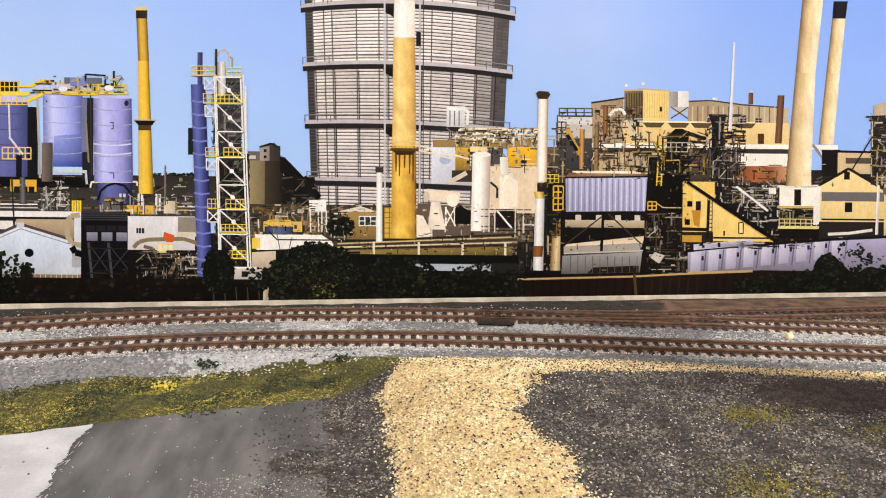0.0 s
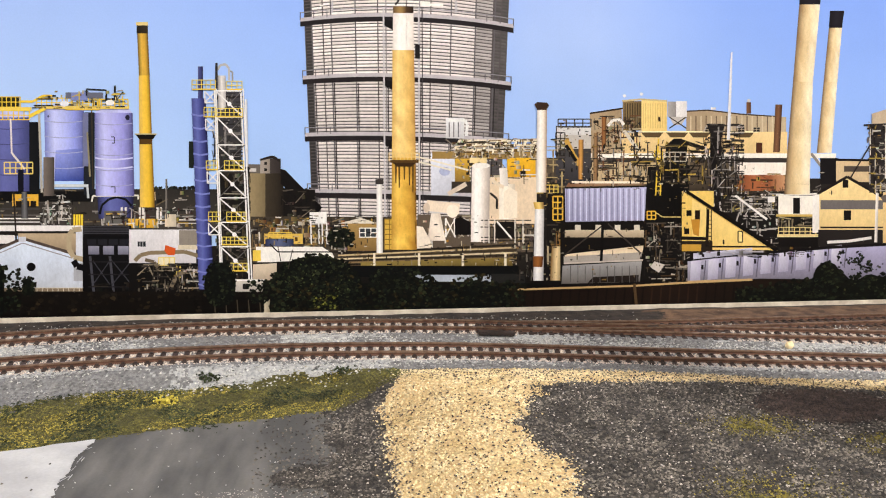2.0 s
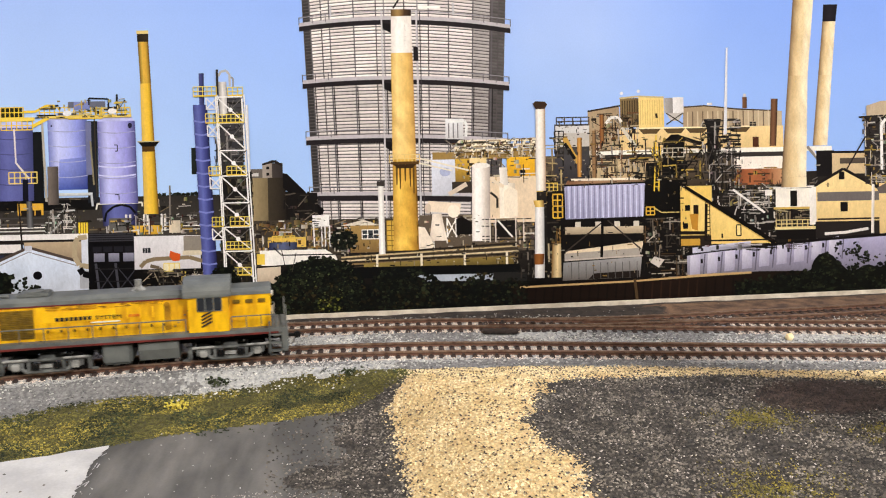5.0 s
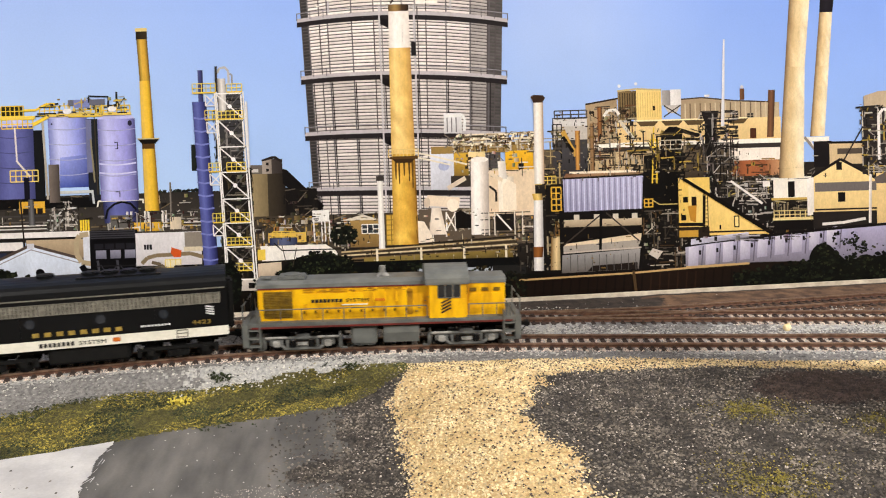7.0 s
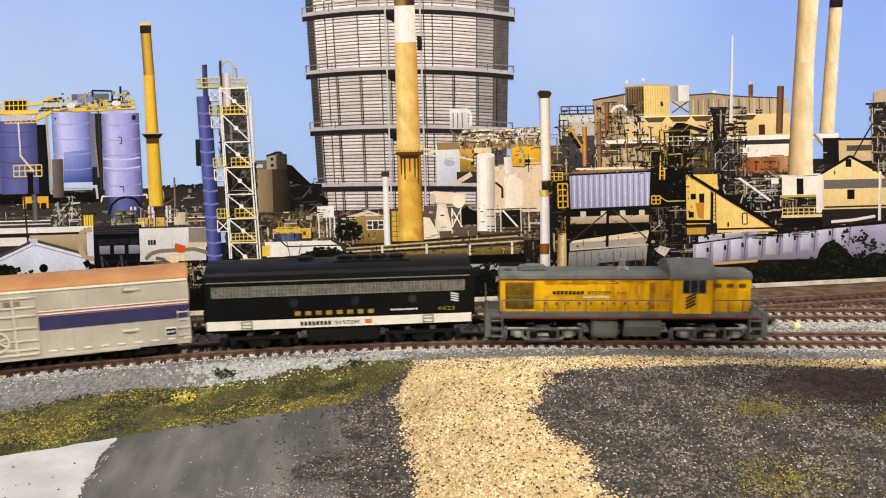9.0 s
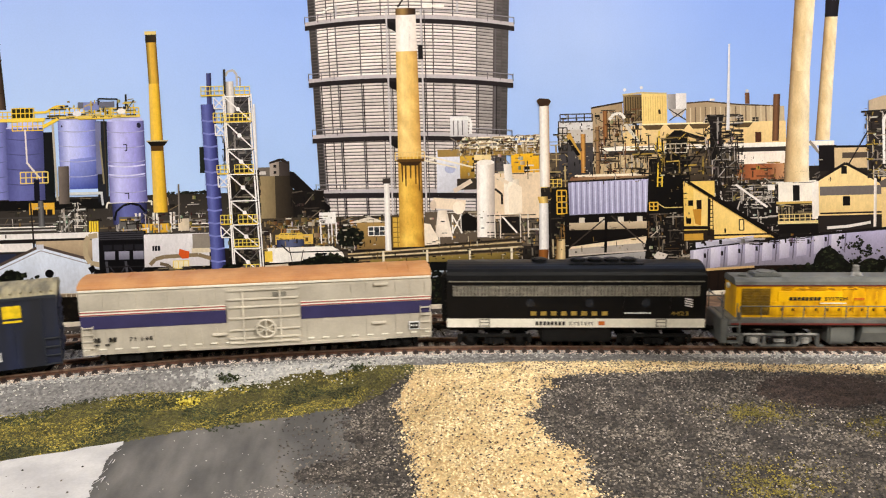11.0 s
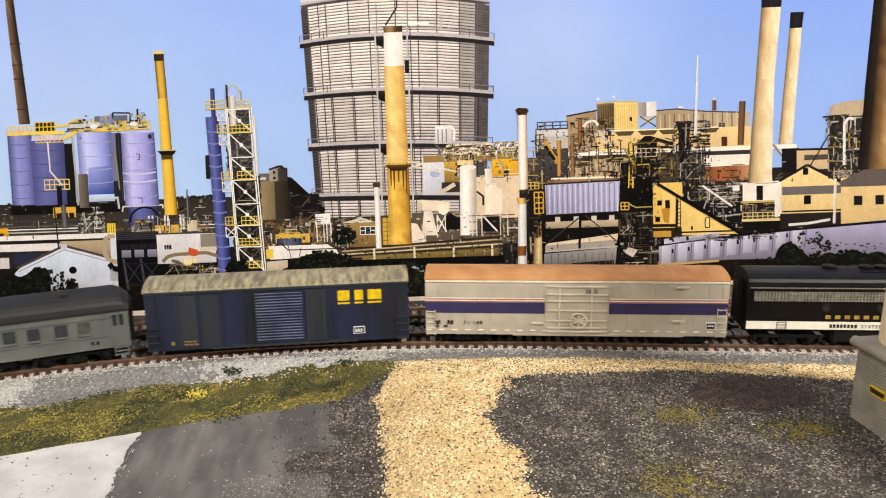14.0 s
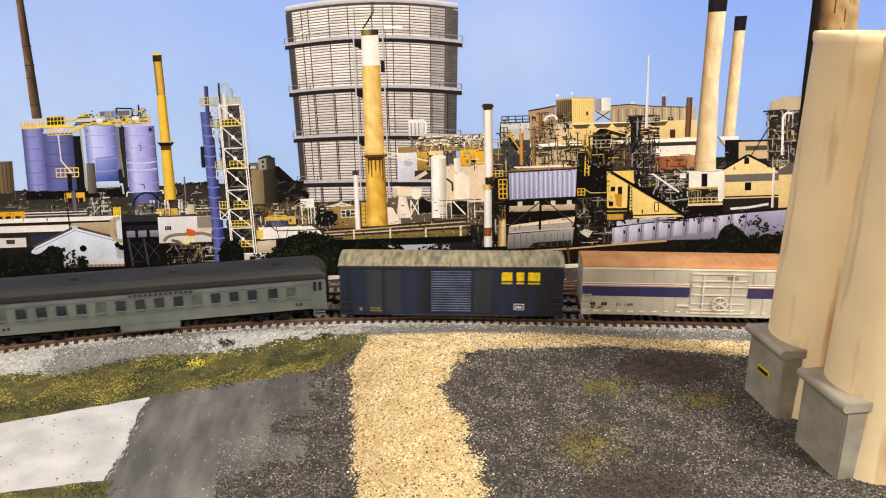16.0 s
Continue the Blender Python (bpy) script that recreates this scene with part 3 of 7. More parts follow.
# ---- rolling stock: x forward, z up from the rail top ----
def wheelset(truck, x, r=0.0052, mat="under"):
    bm = rod((x, -0.0095, r), (x, 0.0095, r), 0.0011)
    for y in (-0.0083, 0.0083):
        rod((x, y - 0.0012, r), (x, y + 0.0012, r), r, bm, 20)
        rod((x, y - 0.0022, r), (x, y + 0.0022, r), r * 0.35, bm, 12)
    part("wheelset", bm, mat, truck)


def truck(car, x, wheels, mat, label, drop=0.0):
    """A truck with its frames and wheelsets."""
    bm = bmesh.new()
    a, b = min(wheels), max(wheels)
    for y in (-0.0122 - drop, 0.0122 + drop):
        block(a - 0.005, b + 0.005, y - 0.0011, y + 0.0011, 0.0062, 0.0086, 0.0006, bm)
        mid = (a + b) / 2
        block(mid - 0.0062, mid + 0.0062, y - 0.0013, y + 0.0013, 0.0022, 0.0066, 0.0008, bm)
        for w in wheels:
            block(w - 0.0022, w + 0.0022, y - 0.0018, y + 0.0018, 0.0034, 0.0078, 0.0006, bm)
        for q in (mid - 0.003, mid, mid + 0.003):
            rod((q, y * 1.1, 0.0028), (q, y * 1.1, 0.0062), 0.0009, bm)
        block(a - 0.0075, a - 0.005, y - 0.0009, y + 0.0009, 0.0030, 0.0085, 0.0004, bm)
        block(b + 0.005, b + 0.0075, y - 0.0009, y + 0.0009, 0.0030, 0.0085, 0.0004, bm)
    block(mid - 0.004, mid + 0.004, -0.011, 0.011, 0.005, 0.0095, 0.0006, bm)
    t = part("truck", bm, mat, car, label)
    t.location = (x, 0, 0)
    for w in wheels:
        wheelset(t, w)
    return t


def coupler(car, x, way):
    bm = block(min(x, x + 0.006 * way), max(x, x + 0.006 * way), -0.0011, 0.0011, 0.0082, 0.0102, 0.0003)
    block(min(x + 0.005 * way, x + 0.0085 * way), max(x + 0.005 * way, x + 0.0085 * way), -0.0022, 0.0022, 0.0075, 0.011, 0.0006, bm)
    rod((x + 0.006 * way, 0.0, 0.0078), (x + 0.003 * way, 0.0, 0.003), 0.0003, bm)
    part("coupler", bm, "under", car)


def plaque(name, x0, x1, z0, z1, y, mat, parent, label="", t=0.00025, bevel=0.0):
    return part(name, block(x0, x1, y - t, y + 0.0004, z0, z1, bevel), mat, parent, label)


def bars(parent, name, x0, x1, z0, z1, y, mat, n, label, gap=0.3, seed=1):
    """Lettering that cannot be read, or a name, as a row of plain bars."""
    rng = random.Random(seed)
    bm = bmesh.new()
    w = (x1 - x0) / n
    for i in range(n):
        block(x0 + i * w, x0 + (i + 1 - gap) * w, y - 0.00025, y + 0.0002, z0, z1, bm=bm)
    return part(name, bm, mat, parent, label)


def words(parent, text, x, z, y, size, mat, stretch=1.0):
    cu = bpy.data.curves.new("lettering", "FONT")
    cu.body, cu.size, cu.extrude, cu.space_character = text, size, 0.0001, 1.1
    tmp = bpy.data.objects.new("lettering", cu)
    scene.collection.objects.link(tmp)
    me = bpy.data.meshes.new_from_object(tmp.evaluated_get(bpy.context.evaluated_depsgraph_get()))
    bpy.data.objects.remove(tmp)
    me.materials.append(M[mat])
    ob = new("lettering", me)
    ob.parent = parent
    ob.matrix_basis = pose(x, y, z, 90, 0, 0) @ Matrix.Diagonal((stretch, 1, 1, 1))
    return ob


def railing(car, x0, x1, y, z0, z1, n, mat, name="handrail"):
    bm = rod((x0, y, z1), (x1, y, z1), 0.00035)
    for i in range(n):
        x = x0 + (x1 - x0) * i / max(1, n - 1)
        rod((x, y, z0), (x, y, z1), 0.0003, bm, 6)
    return part(name, bm, mat, car)


def ladder(car, x, y, z0, z1, rungs, w, mat):
    bm = bmesh.new()
    for i in range(rungs):
        z = z0 + (z1 - z0) * i / (rungs - 1)
        block(x - w / 2, x + w / 2, y - 0.0007, y + 0.0002, z - 0.0003, z + 0.0003, bm=bm)
    for q in (x - w / 2, x + w / 2):
        block(q - 0.0002, q + 0.0002, y - 0.0006, y + 0.0002, z0 - 0.001, z1 + 0.001, bm=bm)
    part("ladder", bm, mat, car)


def proportion(car, long, z0, z1, tall):
    """Stretch a vehicle to its true length, and its upper works from the sill z0 (set to z1) upwards."""
    def up(z):
        return z1 + (z - z0) * tall if z > z0 - 1e-6 else z * z1 / z0
    for ob in car.children_recursive:
        kind = ob.name.split(".")[0]
        if kind in ("wheelset", "journal_box", "brake_cylinder", "leaf_spring", "coil_spring"):
            continue
        if kind == "truck":
            ob.location.x *= long
        elif ob.location.length > 0:
            ob.location = (ob.location.x * long, ob.location.y, up(ob.location.z))
        else:
            for v in ob.data.vertices:
                v.co.x *= long
                if kind != "coupler":
                    v.co.z = up(v.co.z)


def switcher_truck(car, x):
    """A cast truck with dropped side frames, spring nests and bright journal boxes."""
    bm = bmesh.new()
    for y in (-0.0138, 0.0138):
        f = 1 if y > 0 else -1
        for a, b, z0, z1 in ((-0.0235, 0.0235, 0.0078, 0.0094), (-0.0110, 0.0110, 0.0012, 0.0034)):
            block(a, b, y - 0.0010, y + 0.0010, z0, z1, 0.0005, bm)
        for w in (-1, 1):
            rod((w * 0.0105, y, 0.0024), (w * 0.0150, y, 0.0060), 0.0011, bm, 8)
            block(w * 0.0152 - 0.0040, w * 0.0152 + 0.0040, y - 0.0008, y + 0.0008, 0.0040, 0.0084, 0.0004, bm)
            block(w * 0.0225 - 0.0012, w * 0.0225 + 0.0012, y - 0.0010, y + 0.0010, 0.0022, 0.0086, 0.0004, bm)
            block(w * 0.0245 - 0.0022, w * 0.0245 + 0.0022, y - 0.0006, y + 0.0006, 0.0012, 0.0026, 0.0003, bm)
            block(w * 0.0088 - 0.0010, w * 0.0088 + 0.0010, y - 0.0010, y + 0.0010, 0.0030, 0.0080, 0.0003, bm)
    block(-0.004, 0.004, -0.0125, 0.0125, 0.0060, 0.0105, 0.0006, bm)
    t = part("truck", bm, "truck_grey", car, "weathered grey cast truck")
    t.location = (x, 0, 0)
    for y in (-0.0148, 0.0148):
        for w in (-0.0152, 0.0152):
            part("journal_box", block(w - 0.0021, w + 0.0021, y - 0.0013, y + 0.0013, 0.0034, 0.0074, 0.0006), "silver", t, "bright weathered journal box")
            bm = rod((w - 0.0062, y, 0.0092), (w + 0.0062, y, 0.0092), 0.0008)
            part("brake_cylinder", bm, "silver", t)
        part("leaf_spring", block(-0.0032, 0.0032, y - 0.0006, y + 0.0012, 0.0042, 0.0062, 0.0003), "silver", t)
        for q in (-0.0062, -0.0046, 0.0046, 0.0062):
            part("coil_spring", rod((q, y, 0.0034), (q, y, 0.0070), 0.0007), "under", t)
    for w in (-0.0152, 0.0152):
        wheelset(t, w)
    return t


def road_switcher():
    car = empty("diesel_locomotive")
    tagged(car, "yellow and grey road switcher diesel with red sill stripe", "locomotive", "train")
    S = "yellow"
    bm = block(-0.0785, 0.0762, -0.0158, 0.0158, 0.0128, 0.0162, 0.0004)
    part("walkway", bm, "loco_grey", car)
    for y in (-0.0160, 0.0160):
        part("sill_stripe", block(-0.077, 0.0748, y - 0.0003, y + 0.0003, 0.0130, 0.0141), "red", car, "dark red sill stripe")
    hood = part("long_hood", profile([(-0.0103, 0.0162), (0.0103, 0.0162), (0.0103, 0.0365), (-0.0103, 0.0365)], -0.0732, 0.0265), S, car)
    part("hood_roof", profile([(-0.0107, 0.0365), (0.0107, 0.0365), (0.0104, 0.0385), (0.0075, 0.0405), (-0.0075, 0.0405), (-0.0104, 0.0385)], -0.0740, 0.0252), "loco_grey", car)
    part("roof_stripe", block(-0.0733, 0.0240, -0.01065, 0.01065, 0.0357, 0.0366), "red", car)
    short = part("short_hood", profile([(-0.0103, 0.0162), (0.0103, 0.0162), (0.0103, 0.0362), (-0.0103, 0.0362)], 0.0470, 0.0711), S, car)
    part("hood_roof", profile([(-0.0107, 0.0362), (0.0107, 0.0362), (0.0104, 0.0380), (0.0075, 0.0398), (-0.0075, 0.0398), (-0.0104, 0.0380)], 0.0470, 0.0716), "loco_grey", car)
    cab = part("cab", profile([(-0.0152, 0.0142), (0.0152, 0.0142), (0.0152, 0.0378), (-0.0152, 0.0378)], 0.0260, 0.0479), S, car)
    out = [(-0.0160, 0.0370), (0.0160, 0.0370)] + arch(0.0160, 0.0385, 0.0468, 12)
    part("cab_roof", profile(out, 0.0236, 0.0492), "loco_grey", car, "rounded grey cab roof")
    for x in (0.0312, 0.0356, 0.0402):
        w = part("cab_window", block(x, x + 0.0036, -0.0155, -0.0150, 0.0290, 0.0366, 0.0003), "glass", cab)
        bm = bmesh.new()
        for q in (x - 0.0004, x + 0.0036):
            block(q, q + 0.0004, -0.0157, -0.0151, 0.0286, 0.0370, bm=bm)
        for q in (0.0286, 0.0366):
            block(x - 0.0004, x + 0.0040, -0.0157, -0.0151, q, q + 0.0004, bm=bm)
        part("window_frame", bm, "loco_grey", w)
    part("cab_window", block(0.0478, 0.0482, -0.0148, -0.0108, 0.0305, 0.036, 0.0001), "glass", cab)
    part("cab_door", block(0.0412, 0.0472, -0.0155, -0.0150, 0.0160, 0.0278, 0.0001), S, cab)
    # radiator, doors, latches
    g = part("radiator_grille", block(-0.0700, -0.0535, -0.0108, -0.0100, 0.0178, 0.0343, 0.0002), "olive", hood, "dark olive radiator shutters")
    bm = bmesh.new()
    for i in range(16):
        z = 0.0186 + i * 0.0010
        block(-0.0693, -0.0542, -0.0111, -0.0106, z, z + 0.0005, bm=bm)
    block(-0.0700, -0.0535, -0.0113, -0.0106, 0.0255, 0.0264, bm=bm)
    part("shutter", bm, "olive", g)
    for i in range(10):
        x = -0.0520 + i * 0.0066
        part("hood_door", block(x, x + 0.0060, -0.01075, -0.0102, 0.0175, 0.0345 if i > 5 else 0.0262, 0.0002), S, hood)
        part("latch", block(x + 0.0046, x + 0.0058, -0.0113, -0.0106, 0.0205, 0.0222, 0.0002), "olive", hood)
    for i in range(3):
        x = 0.0492 + i * 0.0070
        part("hood_door", block(x, x + 0.0062, -0.01075, -0.0102, 0.0175, 0.0300, 0.0002), S, short)
        part("louver", block(x + 0.0008, x + 0.0048, -0.0111, -0.0106, 0.0312, 0.0335, 0.0002), "olive", short)
    bars(hood, "lettering", -0.0425, -0.0240, 0.0270, 0.0290, -0.0109, "ink_black", 8, "black lettering bars", 0.3)
    words(hood, "SYSTEM", -0.0225, 0.0270, -0.0110, 0.0029, "ink_black", 1.3)
    part("number_bar", block(-0.0250, -0.0100, -0.0112, -0.0106, 0.0249, 0.0256), "cream", hood, "thin white line under the lettering")
    bars(hood, "lettering", -0.0055, 0.0005, 0.0272, 0.0286, -0.0109, "ink_orange", 5, "small orange lettering bars", 0.35)
    part("lettering_panel", block(-0.0490, 0.0115, -0.01068, -0.0102, 0.0262, 0.0325), "yellow_clean", hood, "cleaner yellow panel behind the lettering")
    bm = block(0.0128, 0.0164, -0.01085, -0.0102, 0.0180, 0.0328, 0.0003)
    rod((0.0146, -0.01085, 0.0328), (0.0146, -0.0102, 0.0328), 0.0018, bm, 16)
    part("hood_door", bm, "yellow_grime", hood, "round-topped door in the hood")
    for q in (0.0185, 0.0203, 0.0238, 0.0256):
        part("grab_iron", rod((q - 0.0006, -0.0111, 0.0200 + 300 * (q - 0.0185) * 0.004), (q + 0.0006, -0.0111, 0.0200 + 300 * (q - 0.0185) * 0.004), 0.0003), "loco_grey", hood)
    rng = random.Random(44)
    bm = bmesh.new()
    for k in range(46):
        q, zz = rng.uniform(-0.048, 0.012), rng.choice((0.0335, 0.0340, 0.0347, 0.0350))
        block(q, q + rng.uniform(0.001, 0.004), -0.01082, -0.0102, zz, zz + rng.uniform(0.0003, 0.0007), bm=bm)
    part("louver_row", bm, "yellow_grime", hood, "dark row of louvres under the roof edge")
    bm = bmesh.new()
    for i in range(4):
        z = 0.0190 + i * 0.0020
        m = pose(0.0358, -0.0154, z + 0.002, 0, -28, 0)
        r = bmesh.ops.create_cube(bm, size=1, matrix=m @ Matrix.Diagonal((0.0065, 0.0005, 0.0009, 1)))
    part("cab_emblem", bm, "ink_black", cab, "four slanted black bars")
    # roof fittings
    bm = block(-0.0620, -0.0460, -0.006, 0.006, 0.0400, 0.0425, 0.0008)
    rod((-0.054, 0, 0.042), (-0.054, 0, 0.0432), 0.005, bm, 20)
    part("radiator_fan", bm, "loco_grey", car)
    bm = rod((-0.0010, 0, 0.0395), (-0.0010, 0, 0.0466), 0.0021, n=14, r2=0.0017)
    rod((-0.0010, 0, 0.0400), (-0.0010, 0, 0.0425), 0.0046, bm, 14, 0.0020)
    part("exhaust_stack", bm, "silver", car)
    bm = rod((-0.071, -0.004, 0.0415), (-0.066, -0.004, 0.0415), 0.0006, r2=0.0012)
    rod((-0.069, -0.004, 0.040), (-0.069, -0.004, 0.0415), 0.0004, bm)
    part("horn", bm, "loco_grey", car)
    for x, w in ((0.0715, 1), (-0.0742, -1)):
        part("headlight", rod((x, 0, 0.034), (x + 0.0012 * w, 0, 0.034), 0.0017, n=14), "cream", car)
    # ends: pilots, steps and rails
    for w in (-1, 1):
        x = 0.0762 if w > 0 else -0.0785
        part("pilot", block(min(x, x + 0.004 * w), max(x, x + 0.004 * w), -0.0155, 0.0155, 0.0030, 0.0165, 0.0005), "loco_grey", car)
        for y in (-0.0148, 0.0148):
            bm = bmesh.new()
            for z in (0.0034, 0.0075, 0.0118):
                block(min(x - 0.006 * w, x), max(x - 0.006 * w, x), y - 0.0018, y + 0.0018, z, z + 0.0007, bm=bm)
            block(x - 0.0065 * w - 0.0004, x - 0.0065 * w + 0.0004, y - 0.0018, y + 0.0018, 0.003, 0.020, bm=bm)
            part("steps", bm, "loco_grey", car)
            bm = rod((x + 0.003 * w, y, 0.004), (x + 0.003 * w, y, 0.028), 0.0004)
            rod((x - 0.005 * w, y, 0.016), (x - 0.005 * w, y, 0.026), 0.0004, bm)
            rod((x + 0.003 * w, y, 0.027), (x + 0.003 * w, y * 0.2, 0.027), 0.0004, bm)
            part("grab_rail", bm, "loco_grey", car)
        coupler(car, x + 0.003 * w, w)
    for y in (-0.0155, 0.0155):
        railing(car, -0.072, 0.0245, y, 0.0162, 0.0245, 9, "loco_grey")
        railing(car, 0.049, 0.0735, y, 0.0162, 0.0245, 4, "loco_grey")
    # between the trucks
    part("air_reservoir_box", block(-0.0200, -0.0048, -0.0140, 0.0140, 0.0022, 0.0128, 0.0012), "loco_grey", car)
    bm = profile([(-0.0145, 0.0085), (-0.0120, 0.0030), (-0.0060, 0.0022), (0.0060, 0.0022), (0.0120, 0.0030), (0.0145, 0.0085), (0.0145, 0.0120), (-0.0145, 0.0120)], -0.0012, 0.0198)
    part("fuel_tank", bm, "loco_grey", car)
    part("frame_rail", block(-0.072, 0.072, -0.006, 0.006, 0.0085, 0.0140), "under", car)
    switcher_truck(car, -0.0483)
    switcher_truck(car, 0.0477)
    proportion(car, 1.024, 0.0128, 0.0151, 0.983)
    return car


def booster_unit():
    car = empty("diesel_booster_locomotive")
    tagged(car, "black cabless diesel booster with a white side band", "locomotive", "train")
    h, w = 0.0752, 0.0162
    body = part("body", profile([(-w, 0.0133), (w, 0.0133), (w, 0.0410), (-w, 0.0410)], -h, h), "black", car)
    out = [(-w - 0.0001, 0.0400), (w + 0.0001, 0.0400)] + arch(w + 0.0001, 0.0408, 0.0490, 14, 2.6)
    part("roof", profile(out, -h, h), "roof_black", car, "rounded black roof")
    part("drip_rail", block(-h + 0.001, h - 0.001, -w - 0.0006, w + 0.0006, 0.0396, 0.0403, 0.0002), "mesh_grey", car)
    for y in (-w, w):
        part("side_band", block(-h, h, y - 0.0003, y + 0.0003, 0.0133, 0.0184), "cream", car, "broad white side band")
    g = part("side_grille", block(-0.0715, 0.0715, -w - 0.0004, -w + 0.0002, 0.0318, 0.0375), "mesh_grey", car, "long stainless air grille")
    bm = bmesh.new()
    for i in range(26):
        x = -0.0713 + i * 0.0057
        block(x - 0.00025, x + 0.00025, -w - 0.0008, -w, 0.0316, 0.0377, bm=bm)
    for z in (0.0316, 0.0336, 0.0356, 0.0373):
        block(-0.0715, 0.0715, -w - 0.0007, -w, z, z + 0.00025, bm=bm)
    part("grille_frame", bm, "mesh_grey", g)
    bm = bmesh.new()
    for i in range(70):
        x = -0.0712 + i * 0.00204
        block(x, x + 0.0003, -w - 0.00055, -w, 0.0318, 0.0375, bm=bm)
    part("grille_bars", bm, "black", g)
    for x in (-0.0265, 0.0082, 0.0408):
        part("porthole", rod((x, -w - 0.0004, 0.0275), (x, -w + 0.0005, 0.0275), 0.0025, n=18), "glass", body)
    for x in (-0.040, 0.028, 0.055):
        part("side_door", block(x, x + 0.0085, -w - 0.0002, -w + 0.0002, 0.0186, 0.0312, 0.0001), "black", body)
    bars(car, "lettering", -0.0260, 0.0214, 0.0203, 0.0226, -w - 0.0002, "gold", 8, "gold lettering bars", 0.45)
    bars(car, "lettering", -0.0230, -0.0052, 0.0147, 0.0168, -w - 0.0004, "ink_black", 8, "black lettering bars on the band", 0.35)
    words(car, "SYSTEM", -0.0035, 0.0147, -w - 0.0005, 0.0030, "ink_black", 1.3)
    part("crest", block(0.0134, 0.0175, -w - 0.0006, -w, 0.0146, 0.0170, 0.0003), "ink_orange", car)
    bars(car, "lettering", 0.0285, 0.0444, 0.0213, 0.0222, -w - 0.0002, "ink_white", 9, "small white lettering bars", 0.3)
    words(car, "4423", 0.0555, 0.0204, -w - 0.0003, 0.0034, "gold", 1.45)
    bm = bmesh.new()
    for i in range(4):
        bmesh.ops.create_cube(bm, size=1, matrix=pose(0.0655, -w - 0.0002, 0.0258 + i * 0.0013, 0, 12, 0) @ Matrix.Diagonal((0.0046, 0.0004, 0.0007, 1)))
    part("side_emblem", bm, "ink_white", car, "four slanted white bars")
    for x in (-0.053, 0.050):
        bm = bmesh.new()
        for z in (0.0140, 0.0160, 0.0178):
            block(x - 0.0028, x + 0.0028, -w - 0.0007, -w, z, z + 0.0004, bm=bm)
        block(x - 0.0031, x - 0.0026, -w - 0.0007, -w, 0.0135, 0.0182, bm=bm)
        block(x + 0.0026, x + 0.0031, -w - 0.0007, -w, 0.0135, 0.0182, bm=bm)
        part("step_well", bm, "mesh_grey", car)
    for x in (-0.020, 0.003, 0.013, 0.023, 0.033):
        bm = rod((x, 0.0, 0.0480), (x, 0.0, 0.0502), 0.0047, n=24)
        rod((x, 0.0, 0.0502), (x, 0.0, 0.0506), 0.0036, bm, 24)
        part("roof_fan", bm, "roof_black", car)
    part("roof_hatch", block(-0.004, 0.041, -0.0090, 0.0090, 0.0472, 0.0487, 0.0006), "roof_black", car)
    for w2 in (-1, 1):
        part("diaphragm", block(min(h * w2, (h + 0.0035) * w2), max(h * w2, (h + 0.0035) * w2), -0.007, 0.007, 0.014, 0.042, 0.001), "under", car)
        coupler(car, (h - 0.001) * w2, w2)
    part("skirt_tank", block(-0.020, 0.022, -0.0145, 0.0145, 0.0035, 0.0133, 0.0012), "under", car)
    part("frame_rail", block(-0.074, 0.074, -0.010, 0.010, 0.0100, 0.0133), "under", car)
    truck(car, -0.047, (-0.0150, 0.0150), "under", "black truck frame")
    truck(car, 0.047, (-0.0150, 0.0150), "under", "black truck frame")
    proportion(car, 1.024, 0.0133, 0.0137, 1.06)
    return car


